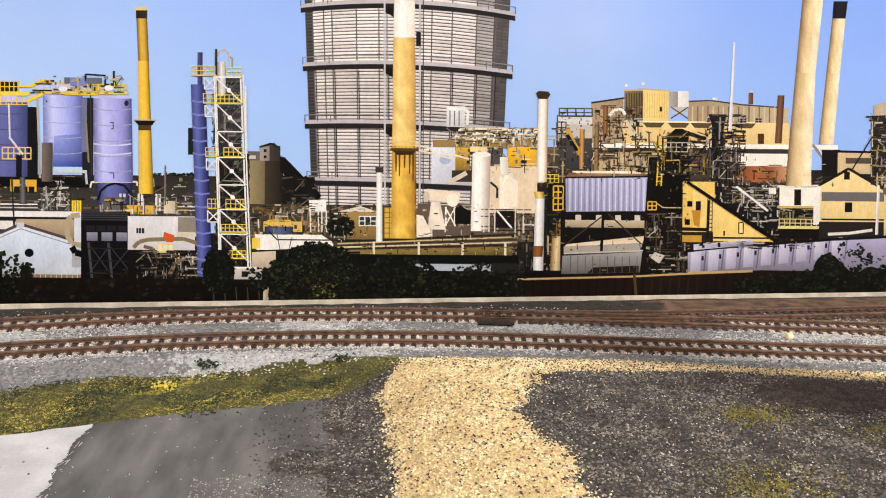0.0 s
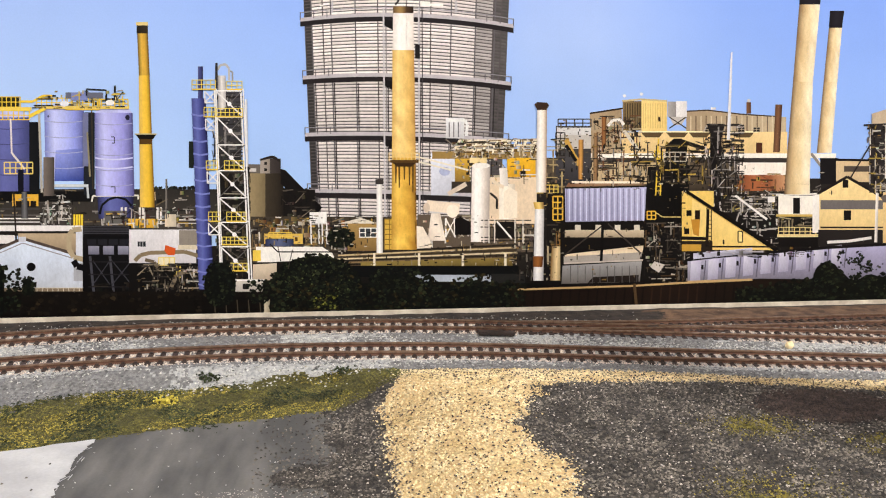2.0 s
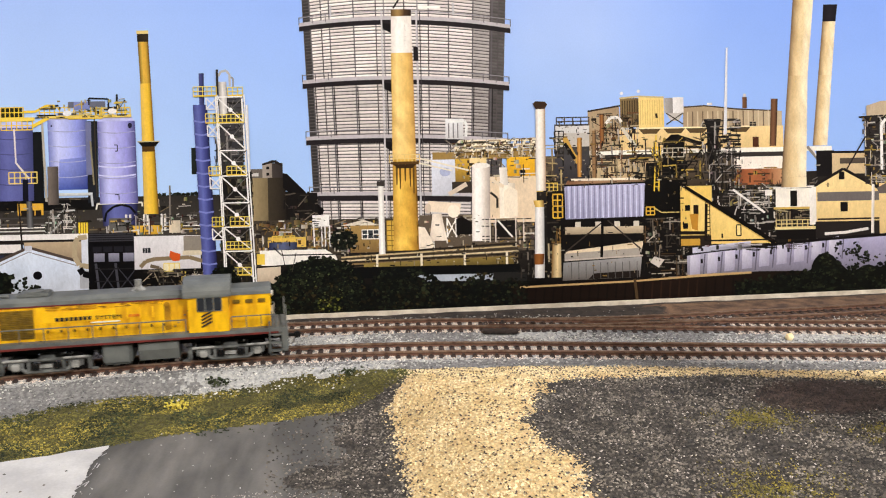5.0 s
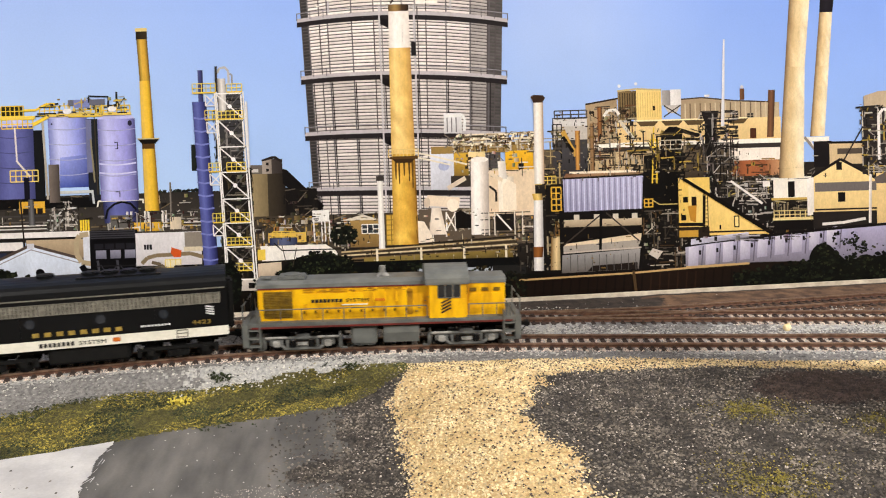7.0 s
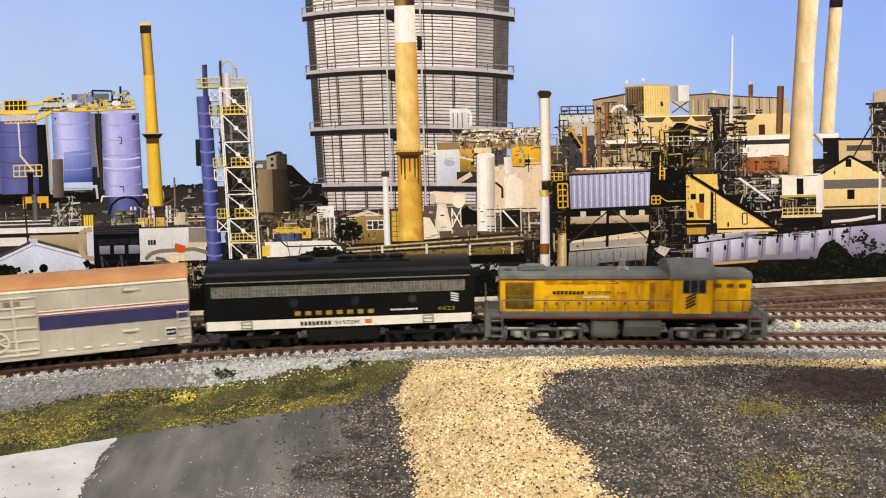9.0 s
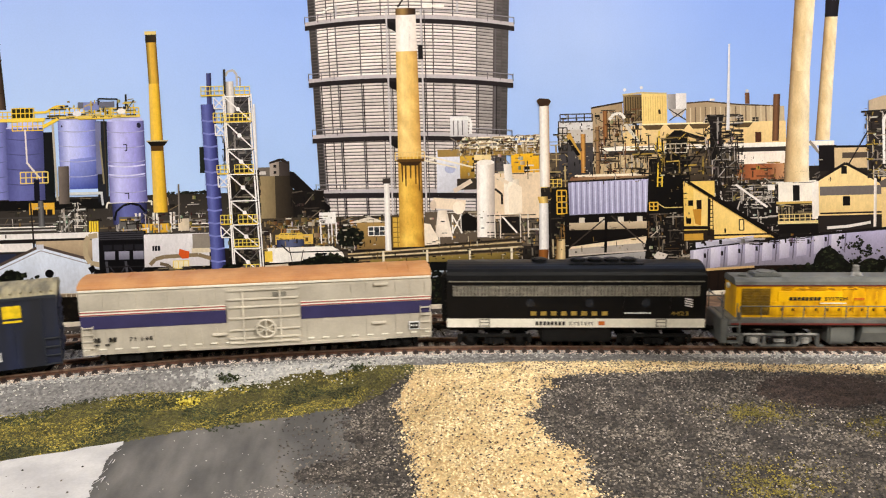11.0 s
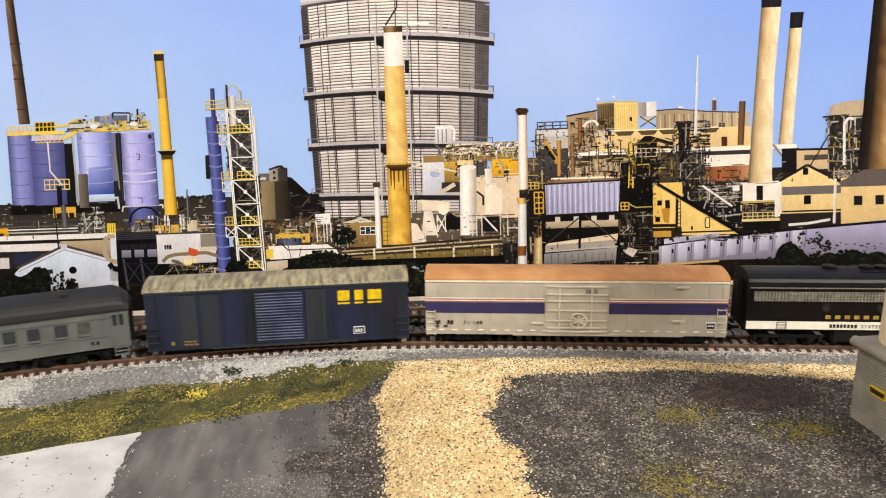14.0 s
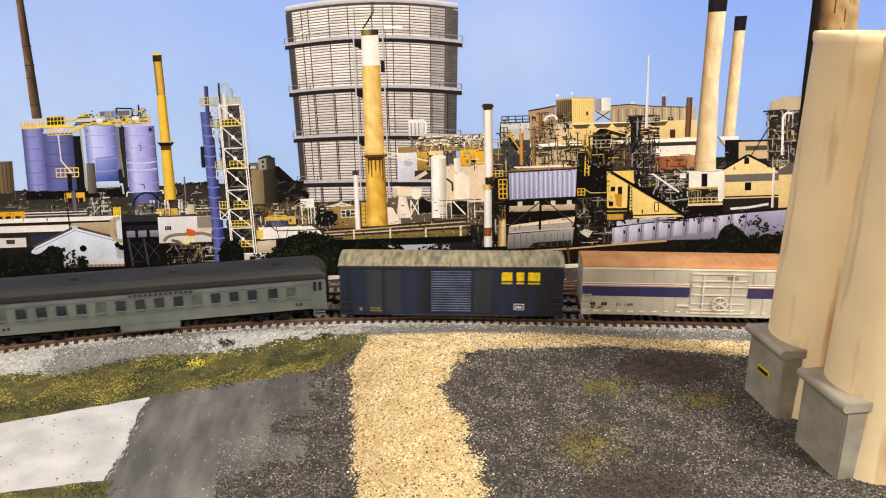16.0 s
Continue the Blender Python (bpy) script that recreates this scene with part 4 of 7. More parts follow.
def express_boxcar():
    car = empty("boxcar")
    tagged(car, "grey express boxcar with navy stripe and rust-orange roof", "boxcar", "train")
    h, w, z0, z1 = 0.0968, 0.0165, 0.0067, 0.0445
    body = part("body", profile([(-w, z0), (w, z0), (w, z1), (-w, z1)], -h, h), "car_grey", car)
    out = [(-w - 0.0004, z1 - 0.0006), (w + 0.0004, z1 - 0.0006)] + arch(w + 0.0004, z1 + 0.0002, 0.0488, 12, 1.8)
    roof = part("roof", profile(out, -h - 0.0004, h + 0.0004), "roof_rust", car, "rust-orange roof")
    bm = bmesh.new()
    for i in range(1, 16):
        x = -h + i * 2 * h / 16
        profile([(-w - 0.0003, z1 + 0.0001)] + arch(w + 0.0003, z1 + 0.0005, 0.0491, 10, 1.8)[::-1][1:-1] + [(w + 0.0003, z1 + 0.0001)], x - 0.0004, x + 0.0004, bm)
    part("roof_rib", bm, "roof_rust", roof)
    for y in (-w, w):
        part("eave_rail", block(-h, h, y - 0.0007, y + 0.0007, z1 - 0.0020, z1 - 0.0005, 0.0003), "cream", car)
        for x0, x1 in ((-h, -0.0195), (0.0220, h)):
            part("side_stripe", block(x0, x1, y - 0.0004, y + 0.0004, 0.0216, 0.0289), "navy", car, "navy side stripe")
            for z in (0.0294, 0.0310):
                part("pinstripe", block(x0, x1, y - 0.0004, y + 0.0004, z, z + 0.0004), "pink", car, "thin red pinstripe")
                part("pinstripe", block(x0, x1, y - 0.0004, y + 0.0004, z + 0.0005, z + 0.0011), "cream", car, "thin white pinstripe")
        for x in [-h + 0.002 + i * 0.0085 for i in range(10)] + [0.0270 + i * 0.0085 for i in range(9)]:
            part("side_post", block(x - 0.0021, x + 0.0021, y - 0.0005, y + 0.0005, z0 + 0.001, 0.0214, 0.0002), "car_grey", body)
            part("side_post", block(x - 0.0021, x + 0.0021, y - 0.0005, y + 0.0005, 0.0324, z1 - 0.003, 0.0002), "car_grey", body)
            part("sill_bracket", block(x - 0.002, x + 0.002, y - 0.0011, y + 0.0011, 0.0095, 0.0103, 0.0002), "cream", body)
        part("side_sill", block(-0.040, 0.070, y - 0.0009, y + 0.0009, z0 - 0.0004, z0 + 0.0012, 0.0002), "car_grey", car)
    d = part("sliding_door", block(-0.0190, 0.0216, -w - 0.0011, -w + 0.0005, z0 + 0.001, z1 - 0.004, 0.0003), "car_grey", car)
    bm = bmesh.new()
    for z in (0.0090, 0.0116, 0.0165, 0.0235, 0.0300, 0.0345, 0.0398):
        block(-0.0180, 0.0206, -w - 0.0020, -w - 0.0009, z, z + 0.0010, 0.0002, bm)
    for x in (-0.0100, 0.0105):
        block(x - 0.0005, x + 0.0005, -w - 0.0022, -w - 0.0009, 0.009, 0.041, bm=bm)
    part("door_rib", bm, "car_pale", d, "lighter horizontal door ribs")
    bm = bmesh.new()
    ring = 0.0052
    for i in range(24):
        a, b = i * math.tau / 24, (i + 1) * math.tau / 24
        rod((0.0022 + ring * math.cos(a), -w - 0.0028, 0.0175 + ring * math.sin(a)), (0.0022 + ring * math.cos(b), -w - 0.0028, 0.0175 + ring * math.sin(b)), 0.0006, bm, 6)
    for i in range(3):
        a = i * math.pi / 3 + 0.5
        rod((0.0022 - ring * math.cos(a), -w - 0.0028, 0.0175 - ring * math.sin(a)), (0.0022 + ring * math.cos(a), -w - 0.0028, 0.0175 + ring * math.sin(a)), 0.0005, bm, 6)
    part("door_wheel", bm, "car_pale", d)
    plaque("door_placard", 0.0065, 0.0140, 0.0360, 0.0385, -w - 0.0014, "mesh_grey", d)
    for x, z in ((-0.0235, 0.0150), (0.0660, 0.0170), (0.0680, 0.0400)):
        part("side_bracket", block(x - 0.0042, x + 0.0042, -w - 0.0016, -w, z - 0.0008, z + 0.0008, 0.0004), "car_pale", car)
    words(car, "71 148", -0.0720, 0.0140, -w - 0.00085, 0.0034, "ink_black", 1.25)
    bars(car, "lettering", -0.0910, -0.0865, 0.0142, 0.0166, -w - 0.0009, "ink_black", 2, "worn dark lettering bars", 0.3)
    bars(car, "lettering", -0.0825, -0.0780, 0.0142, 0.0166, -w - 0.0009, "ink_black", 2, "worn dark lettering bars", 0.3)
    bars(car, "lettering", -0.0905, -0.0790, 0.0122, 0.0130, -w - 0.0009, "ink_black", 2, "worn dark lettering bars", 0.55)
    p = plaque("data_plate", 0.0835, 0.0898, 0.0118, 0.0166, -w - 0.0008, "ink_white", car, "small white bordered data panel")
    plaque("data_plate_field", 0.0841, 0.0892, 0.0124, 0.0160, -w - 0.0010, "ink_black", p)
    bars(p, "lettering", 0.0846, 0.0888, 0.0138, 0.0148, -w - 0.0013, "ink_white", 3, "white lettering bars", 0.3)
    for x in (-h + 0.0035, h - 0.0035):
        ladder(car, x, -w - 0.0006, 0.0072, 0.0250 if x > 0 else 0.0225, 5, 0.0056, "car_pale")
    for sgn in (-1, 1):
        part("end_platform", block(min(h * sgn, (h + 0.002) * sgn), max(h * sgn, (h + 0.002) * sgn), -0.012, 0.012, 0.0085, 0.0105, 0.0003), "under", car)
        coupler(car, h * sgn, sgn)
    part("underframe", block(-h + 0.002, h - 0.002, -0.008, 0.008, 0.0045, 0.0068), "under", car)
    truck(car, -0.0725, (-0.0098, 0.0098), "under", "dark freight truck frame")
    truck(car, 0.0725, (-0.0098, 0.0098), "under", "dark freight truck frame")
    proportion(car, 1.031, 0.0067, 0.0080, 1.0185)
    return car


def blue_boxcar():
    car = empty("boxcar")
    tagged(car, "weathered dark blue boxcar with yellow emblem and tan roof", "boxcar", "train")
    h, w, z0, z1 = 0.0835, 0.0165, 0.0045, 0.0440
    body = part("body", profile([(-w, z0), (w, z0), (w, z1), (-w, z1)], -h, h), "bluecar_blue", car)
    out = [(-w - 0.0005, z1 - 0.0005), (w + 0.0005, z1 - 0.0005)] + arch(w + 0.0005, z1 + 0.0004, 0.0496, 12, 1.7)
    roof = part("roof", profile(out, -h - 0.0005, h + 0.0005), "bluecar_roof", car, "grimy tan corrugated roof")
    bm = bmesh.new()
    for i in range(34):
        x = -h + 0.003 + i * 0.0049
        for a, b in (((-w, z1 + 0.0022), (-0.004, 0.0493)), ((w, z1 + 0.0022), (0.004, 0.0493))):
            rod((x, a[0], a[1]), (x + 0.0025, b[0], b[1]), 0.0006, bm, 6)
    part("roof_corrugation", bm, "bluecar_roof", roof)
    for y in (-w, w):
        part("eave_rail", block(-h, h, y - 0.0009, y + 0.0009, z1 - 0.0016, z1 + 0.0002, 0.0003), "bluecar_worn", car)
        part("side_sill", block(-0.045, 0.050, y - 0.0008, y + 0.0008, z0 - 0.0004, z0 + 0.0018, 0.0003), "bluecar_worn", car)
        for i in range(12):
            x = -h + 0.0065 + i * 0.0139
            if -0.018 < x < 0.030:
                continue
            part("side_seam", block(x - 0.0004, x + 0.0004, y - 0.0004, y + 0.0004, z0 + 0.001, z1 - 0.002, 0.0001), "bluecar_blue", body)
    d = part("sliding_door", block(-0.0165, 0.0160, -w - 0.0009, -w + 0.0003, z0 + 0.002, z1 - 0.0025, 0.0002), "bluecar_blue", car)
    bm = bmesh.new()
    for i in range(17):
        z = 0.0085 + i * 0.00195
        block(-0.0150, 0.0148, -w - 0.0017, -w - 0.0007, z, z + 0.0009, 0.0003, bm, 1)
    part("door_rib", bm, "bluecar_rib", d, "horizontal ribs of the blue door")
    p = part("plug_door", block(0.0170, 0.0300, -w - 0.0006, -w + 0.0003, z0 + 0.002, z1 - 0.0025, 0.0002), "bluecar_worn", car, "faded grey-green door panel")
    for x in (0.0195, 0.0235, 0.0270):
        part("door_post", block(x - 0.0003, x + 0.0003, -w - 0.0010, -w, z0 + 0.003, z1 - 0.003), "bluecar_worn", p)
    for x0, x1 in ((-0.0650, -0.0520), (-0.0500, -0.0380)):
        part("faded_panel", block(x0, x1, -w - 0.0003, -w + 0.0003, z0 + 0.002, z1 - 0.003), "bluecar_worn", body, "faded patch of side sheet")
    # emblem: three plain yellow blocks with bars under them
    for x0, x1 in ((0.0376, 0.0454), (0.0484, 0.0542), (0.0570, 0.0660)):
        part("emblem_block", block(x0, x1, -w - 0.0005, -w, 0.0328, 0.0398, 0.0003), "ink_yellow", car, "yellow emblem block")
        part("emblem_bar", block(x0, x1, -w - 0.0005, -w, 0.0305, 0.0316), "ink_yellow", car)
    p = plaque("data_plate", 0.0470, 0.0546, 0.0096, 0.0146, -w - 0.0003, "ink_white", car, "small white bordered data panel")
    plaque("data_plate_field", 0.0477, 0.0539, 0.0102, 0.0140, -w - 0.0005, "bluecar_blue", p)
    bars(p, "lettering", 0.0484, 0.0533, 0.0110, 0.0131, -w - 0.0007, "ink_white", 3, "white lettering bars", 0.3)
    bars(car, "lettering", -0.0690, -0.0665, 0.0082, 0.0104, -w - 0.0002, "gold", 1, "dull yellow lettering bar", 0.2)
    bars(car, "lettering", -0.0610, -0.0530, 0.0098, 0.0106, -w - 0.0002, "gold", 3, "dull yellow lettering bars", 0.2)
    bars(car, "lettering", -0.0610, -0.0520, 0.0078, 0.0086, -w - 0.0002, "gold", 3, "dull yellow lettering bars", 0.2)
    for x in (-h + 0.004, h - 0.004):
        ladder(car, x, -w - 0.0006, 0.0055, 0.0200, 4, 0.0078, "bluecar_worn")
    for sgn in (-1, 1):
        for z in (0.012, 0.018, 0.024, 0.030, 0.036):
            part("end_corrugation", block(min(h * sgn, (h + 0.001) * sgn), max(h * sgn, (h + 0.001) * sgn), -0.014, 0.014, z - 0.001, z + 0.001, 0.0004), "bluecar_blue", body)
        coupler(car, h * sgn, sgn)
    part("underframe", block(-h + 0.002, h - 0.002, -0.008, 0.008, 0.0030, 0.0046), "under", car)
    truck(car, -0.0620, (-0.0098, 0.0098), "under", "dark freight truck frame")
    truck(car, 0.0620, (-0.0098, 0.0098), "under", "dark freight truck frame")
    proportion(car, 1.0216, 0.0045, 0.0050, 1.0127)
    return car


def passenger_coach():
    car = empty("passenger_coach")
    tagged(car, "sage grey heavyweight passenger coach with charcoal roof", "passenger car", "train")
    h, w, z0, z1 = 0.1205, 0.0165, 0.0111, 0.0358
    body = part("body", profile([(-w, z0), (w, z0), (w, z1), (-w, z1)], -h, h), "pass_grey", car)
    bm = bmesh.new()
    sect = [(-w - 0.0006, z1 - 0.0005)] + [(y, z) for y, z in arch(w + 0.0006, z1, 0.0464, 14, 2.2)][::-1] + [(w + 0.0006, z1 - 0.0005)]
    rings = []
    for x, f in ((-h - 0.001, 0.35), (-h + 0.003, 0.8), (-h + 0.008, 1), (h - 0.008, 1), (h - 0.003, 0.8), (h + 0.001, 0.35)):
        rings.append([bm.verts.new((x, y, z1 - 0.0005 + (z - z1 + 0.0005) * f)) for y, z in sect])
    n = len(sect)
    for a, b in zip(rings, rings[1:]):
        for i in range(n):
            bm.faces.new((a[i], b[i], b[(i + 1) % n], a[(i + 1) % n]))
    bm.faces.new(rings[0])
    bm.faces.new(rings[-1][::-1])
    bmesh.ops.recalc_face_normals(bm, faces=bm.faces)
    roof = part("roof", bm, "pass_roof", car, "rounded charcoal roof")
    for x in (-0.055, 0.012, 0.085):
        part("roof_vent", block(x - 0.003, x + 0.003, -0.009, -0.004, 0.0438, 0.0464, 0.0006), "pass_roof", roof)
    for y in (-w, w):
        part("letterboard_rail", block(-h, h, y - 0.0008, y + 0.0008, z1 - 0.0016, z1 - 0.0004, 0.0002), "pass_roof", car)
        part("belt_rail", block(-h, h - 0.012, y - 0.0006, y + 0.0006, 0.0188, 0.0198, 0.0002), "pass_grey", car)
        part("window_rail", block(-h, h - 0.012, y - 0.0006, y + 0.0006, 0.0306, 0.0311, 0.0002), "pass_grey", car)
    for i in range(16):
        x = 0.0945 - i * 0.01305 - (0.002 if i > 1 else 0)
        f = part("window", block(x - 0.0040, x + 0.0040, -w - 0.0006, -w + 0.0004, 0.0212, 0.0302, 0.0003), "pass_grey", body)
        part("pane", block(x - 0.0034, x + 0.0034, -w - 0.0008, -w, 0.0222, 0.0297, 0.0002), "glass" if i % 5 else "curtain", f)
        part("window_sill", block(x - 0.0036, x + 0.0036, -w - 0.0013, -w, 0.0208, 0.0224, 0.0003), "pass_grey", f)
    door = part("vestibule_door", block(h - 0.0105, h - 0.0010, -w - 0.0005, -w + 0.0003, z0 + 0.001, z1 - 0.003, 0.0003), "pass_grey", car)
    for x in (h - 0.0082, h - 0.0044):
        part("pane", block(x - 0.0013, x + 0.0013, -w - 0.0008, -w, 0.0252, 0.0322, 0.0002), "glass", door)
    bm = bmesh.new()
    for z in (0.0045, 0.0072, 0.0098):
        block(h - 0.0095, h - 0.002, -w + 0.0002, -w + 0.005, z, z + 0.0008, bm=bm)
    block(h - 0.0100, h - 0.0093, -w + 0.0002, -w + 0.005, 0.004, 0.0112, bm=bm)
    block(h - 0.0022, h - 0.0015, -w + 0.0002, -w + 0.005, 0.004, 0.0112, bm=bm)
    part("steps", bm, "pass_grey", car)
    bars(car, "lettering", -0.019, 0.026, 0.0316, 0.0332, -w - 0.0003, "ink_black", 13, "dark letterboard bars", 0.45)
    bars(car, "lettering", 0.0975, 0.1035, 0.0145, 0.0165, -w - 0.0003, "ink_black", 2, "small dark number bars", 0.5)
    bars(car, "lettering", -0.1035, -0.0975, 0.0145, 0.0165, -w - 0.0003, "ink_black", 2, "small dark number bars", 0.5)
    part("equipment_box", block(-0.0272, 0.0138, -w, w, 0.0046, 0.0110, 0.0004), "pass_grey", car, "grey underfloor equipment box")
    part("equipment_box", block(0.035, 0.055, -0.012, 0.012, 0.0050, 0.0111, 0.0006), "under", car)
    part("equipment_box", block(-0.060, -0.035, -0.012, 0.012, 0.0050, 0.0111, 0.0006), "under", car)
    part("underframe", block(-h + 0.001, h - 0.001, -0.009, 0.009, 0.0092, 0.0112), "under", car)
    for sgn in (-1, 1):
        part("diaphragm", block(min(h * sgn, (h + 0.0028) * sgn), max(h * sgn, (h + 0.0028) * sgn), -0.007, 0.007, 0.011, 0.038, 0.0008), "under", car)
        coupler(car, h * sgn, sgn)
    for x in (-0.088, 0.088):
        truck(car, x, (-0.0175, 0.0, 0.0175), "under", "dark six-wheel truck frame")
    proportion(car, 1.021, 0.0111, 0.0102, 1.037)
    return car


# ---- the two big smokestacks of the foreground plant ----
def smokestack(x, y, label, sign):
    st = empty("smokestack", pose(x, y, -0.003))
    tagged(st, label, "smokestack", "smokestacks")
    n, c = 64, 0.001
    bm = bmesh.new()
    rings = []
    for z, r in ((0, 0.0290), (0.003, 0.0286), (0.05, 0.0272), (0.12, 0.0258), (0.2095, 0.0240), (0.2105, 0.0247), (0.2140, 0.0249), (0.2152, 0.0243), (0.2152, 0.0214), (0.2050, 0.0212)):
        rings.append([bm.verts.new((c + r * math.cos(i * math.tau / n), r * math.sin(i * math.tau / n), z)) for i in range(n)])
    for a, b in zip(rings, rings[1:]):
        for i in range(n):
            bm.faces.new((a[i], a[(i + 1) % n], b[(i + 1) % n], b[i])).smooth = True
    bm.faces.new(rings[-1])
    part("shaft", bm, "stack_tan", st)
    bm = bmesh.new()
    block(c - 0.0004, c + 0.0004, -0.0276, -0.0262, 0.004, 0.05, 0.0002, bm)
    part("mould_seam", bm, "stack_tan", st)
    p = part("plinth", block(-0.0300, -0.0150, -0.0185, 0.0185, 0.0, 0.0420, 0.0006), "stack_grey", st, "grey louvred base block")
    bm = block(-0.0312, -0.0150, -0.0196, 0.0196, 0.0405, 0.0460, 0.0004)
    rod((-0.0310, -0.0199, 0.0436), (-0.0310, 0.0199, 0.0436), 0.0027, bm, 20)
    part("ledge", bm, "stack_grey", p, "rounded grey ledge")
    if sign:
        bm = block(-0.03045, -0.0299, -0.0062, 0.0062, 0.0215, 0.0262, 0.0003)
        sg = part("sign", bm, "ink_yellow", p, "small yellow sign")
        bars(sg, "lettering", -0.0052, 0.0052, 0.0226, 0.0250, 0, "ink_black", 8, "black lettering bars", 0.3).matrix_basis = pose(-0.0305, 0, 0, 0, 0, -90)
    bm = bmesh.new()
    for i in range(22):
        z = 0.003 + i * 0.0016
        if sign and 0.0200 < z < 0.0268:
            for a, b in ((-0.0165, -0.0066), (0.0066, 0.0165)):
                block(-0.0304, -0.0298, a, b, z, z + 0.0008, 0.0002, bm, 1)
        else:
            block(-0.0304, -0.0298, -0.0165, 0.0165, z, z + 0.0008, 0.0002, bm, 1)
    part("louver", bm, "stack_grey", p)
    return st


smokestack(0.1825, 0.2375, "tall tan smokestack with grey plinth and yellow sign", True)
smokestack(0.1800, 0.1785, "tall tan smokestack with louvred grey plinth", False)
bm = block(0.186, 0.20, 0.200, 0.216, 0.206, 0.224, 0.002)
rod((0.193, 0.190, 0.221), (0.193, 0.226, 0.221), 0.0022, bm, 16)
ob = part("pipe_bridge", bm, "stack_grey")
tagged(ob, "grey bracket joining the two smokestacks", "bracket")


# ---- the printed backdrop: one flat photograph of a chemical works on a board ----
BOARD_Y = 0.530
board = part("board", block(-0.62, 0.62, BOARD_Y, BOARD_Y + 0.006, -0.03, 0.42), "wall")


def ink_material(name, grain):
    m = bpy.data.materials.new(name)
    m.use_nodes = True
    n, l = m.node_tree.nodes, m.node_tree.links
    b = n["Principled BSDF"]
    b.inputs["Roughness"].default_value, b.inputs["Specular IOR Level"].default_value = 0.4, 0.12
    at = n.new("ShaderNodeAttribute")
    at.attribute_name = "ink"
    tc = n.new("ShaderNodeTexCoord")
    hv = n.new("ShaderNodeHueSaturation")
    l.new(at.outputs["Color"], hv.inputs["Color"])
    total = None
    for sc, lo, hi, st in grain:
        no = n.new("ShaderNodeTexNoise")
        no.inputs["Scale"].default_value, no.inputs["Detail"].default_value = sc, 5
        mp = n.new("ShaderNodeMapping")
        mp.inputs["Scale"].default_value = (1, 1, st)
        l.new(tc.outputs["Object"], mp.inputs["Vector"])
        l.new(mp.outputs[0], no.inputs["Vector"])
        r = n.new("ShaderNodeMapRange")
        r.inputs[1].default_value, r.inputs[2].default_value, r.inputs[3].default_value, r.inputs[4].default_value = 0.3, 0.7, lo, hi
        l.new(no.outputs["Fac"], r.inputs[0])
        if total is None:
            total = r.outputs[0]
        else:
            mu = n.new("ShaderNodeMath")
            mu.operation = "MULTIPLY"
            l.new(total, mu.inputs[0])
            l.new(r.outputs[0], mu.inputs[1])
            total = mu.outputs[0]
    l.new(total, hv.inputs["Value"])
    l.new(hv.outputs["Color"], b.inputs["Base Color"])
    return m


INK = ink_material("printed_photo_paper", ((700, 0.92, 1.07, 0.5), (90, 0.93, 1.06, 0.5), (1800, 0.93, 1.07, 1)))
INK_SKY = ink_material("printed_sky_paper", ((900, 0.98, 1.02, 1), (14, 0.97, 1.03, 1)))
backdrop = empty("backdrop")
tagged(backdrop, "photographic backdrop of a chemical works under blue sky", "backdrop", kind="structure")
board.parent = backdrop


def on_board(u, v):
    """Print units (a 1568-unit-wide sheet, v down) to the board's x and z; the photograph was taken a little from below."""
    w = 1 - 0.000100001 * u - 0.000106761 * v
    return (0.000370148 * u + 8.87255e-06 * v - 0.319) / w, (-7.294e-06 * u - 0.000372467 * v + 0.202) / w


def inked(c):
    """Photo ink: the print is contrasty, with deep blacks."""
    k = 0.30 + 1.15 * (0.3 * c[0] + 0.59 * c[1] + 0.11 * c[2]) / 255
    return lin(*[min(254, q * min(1.02, k)) for q in c])


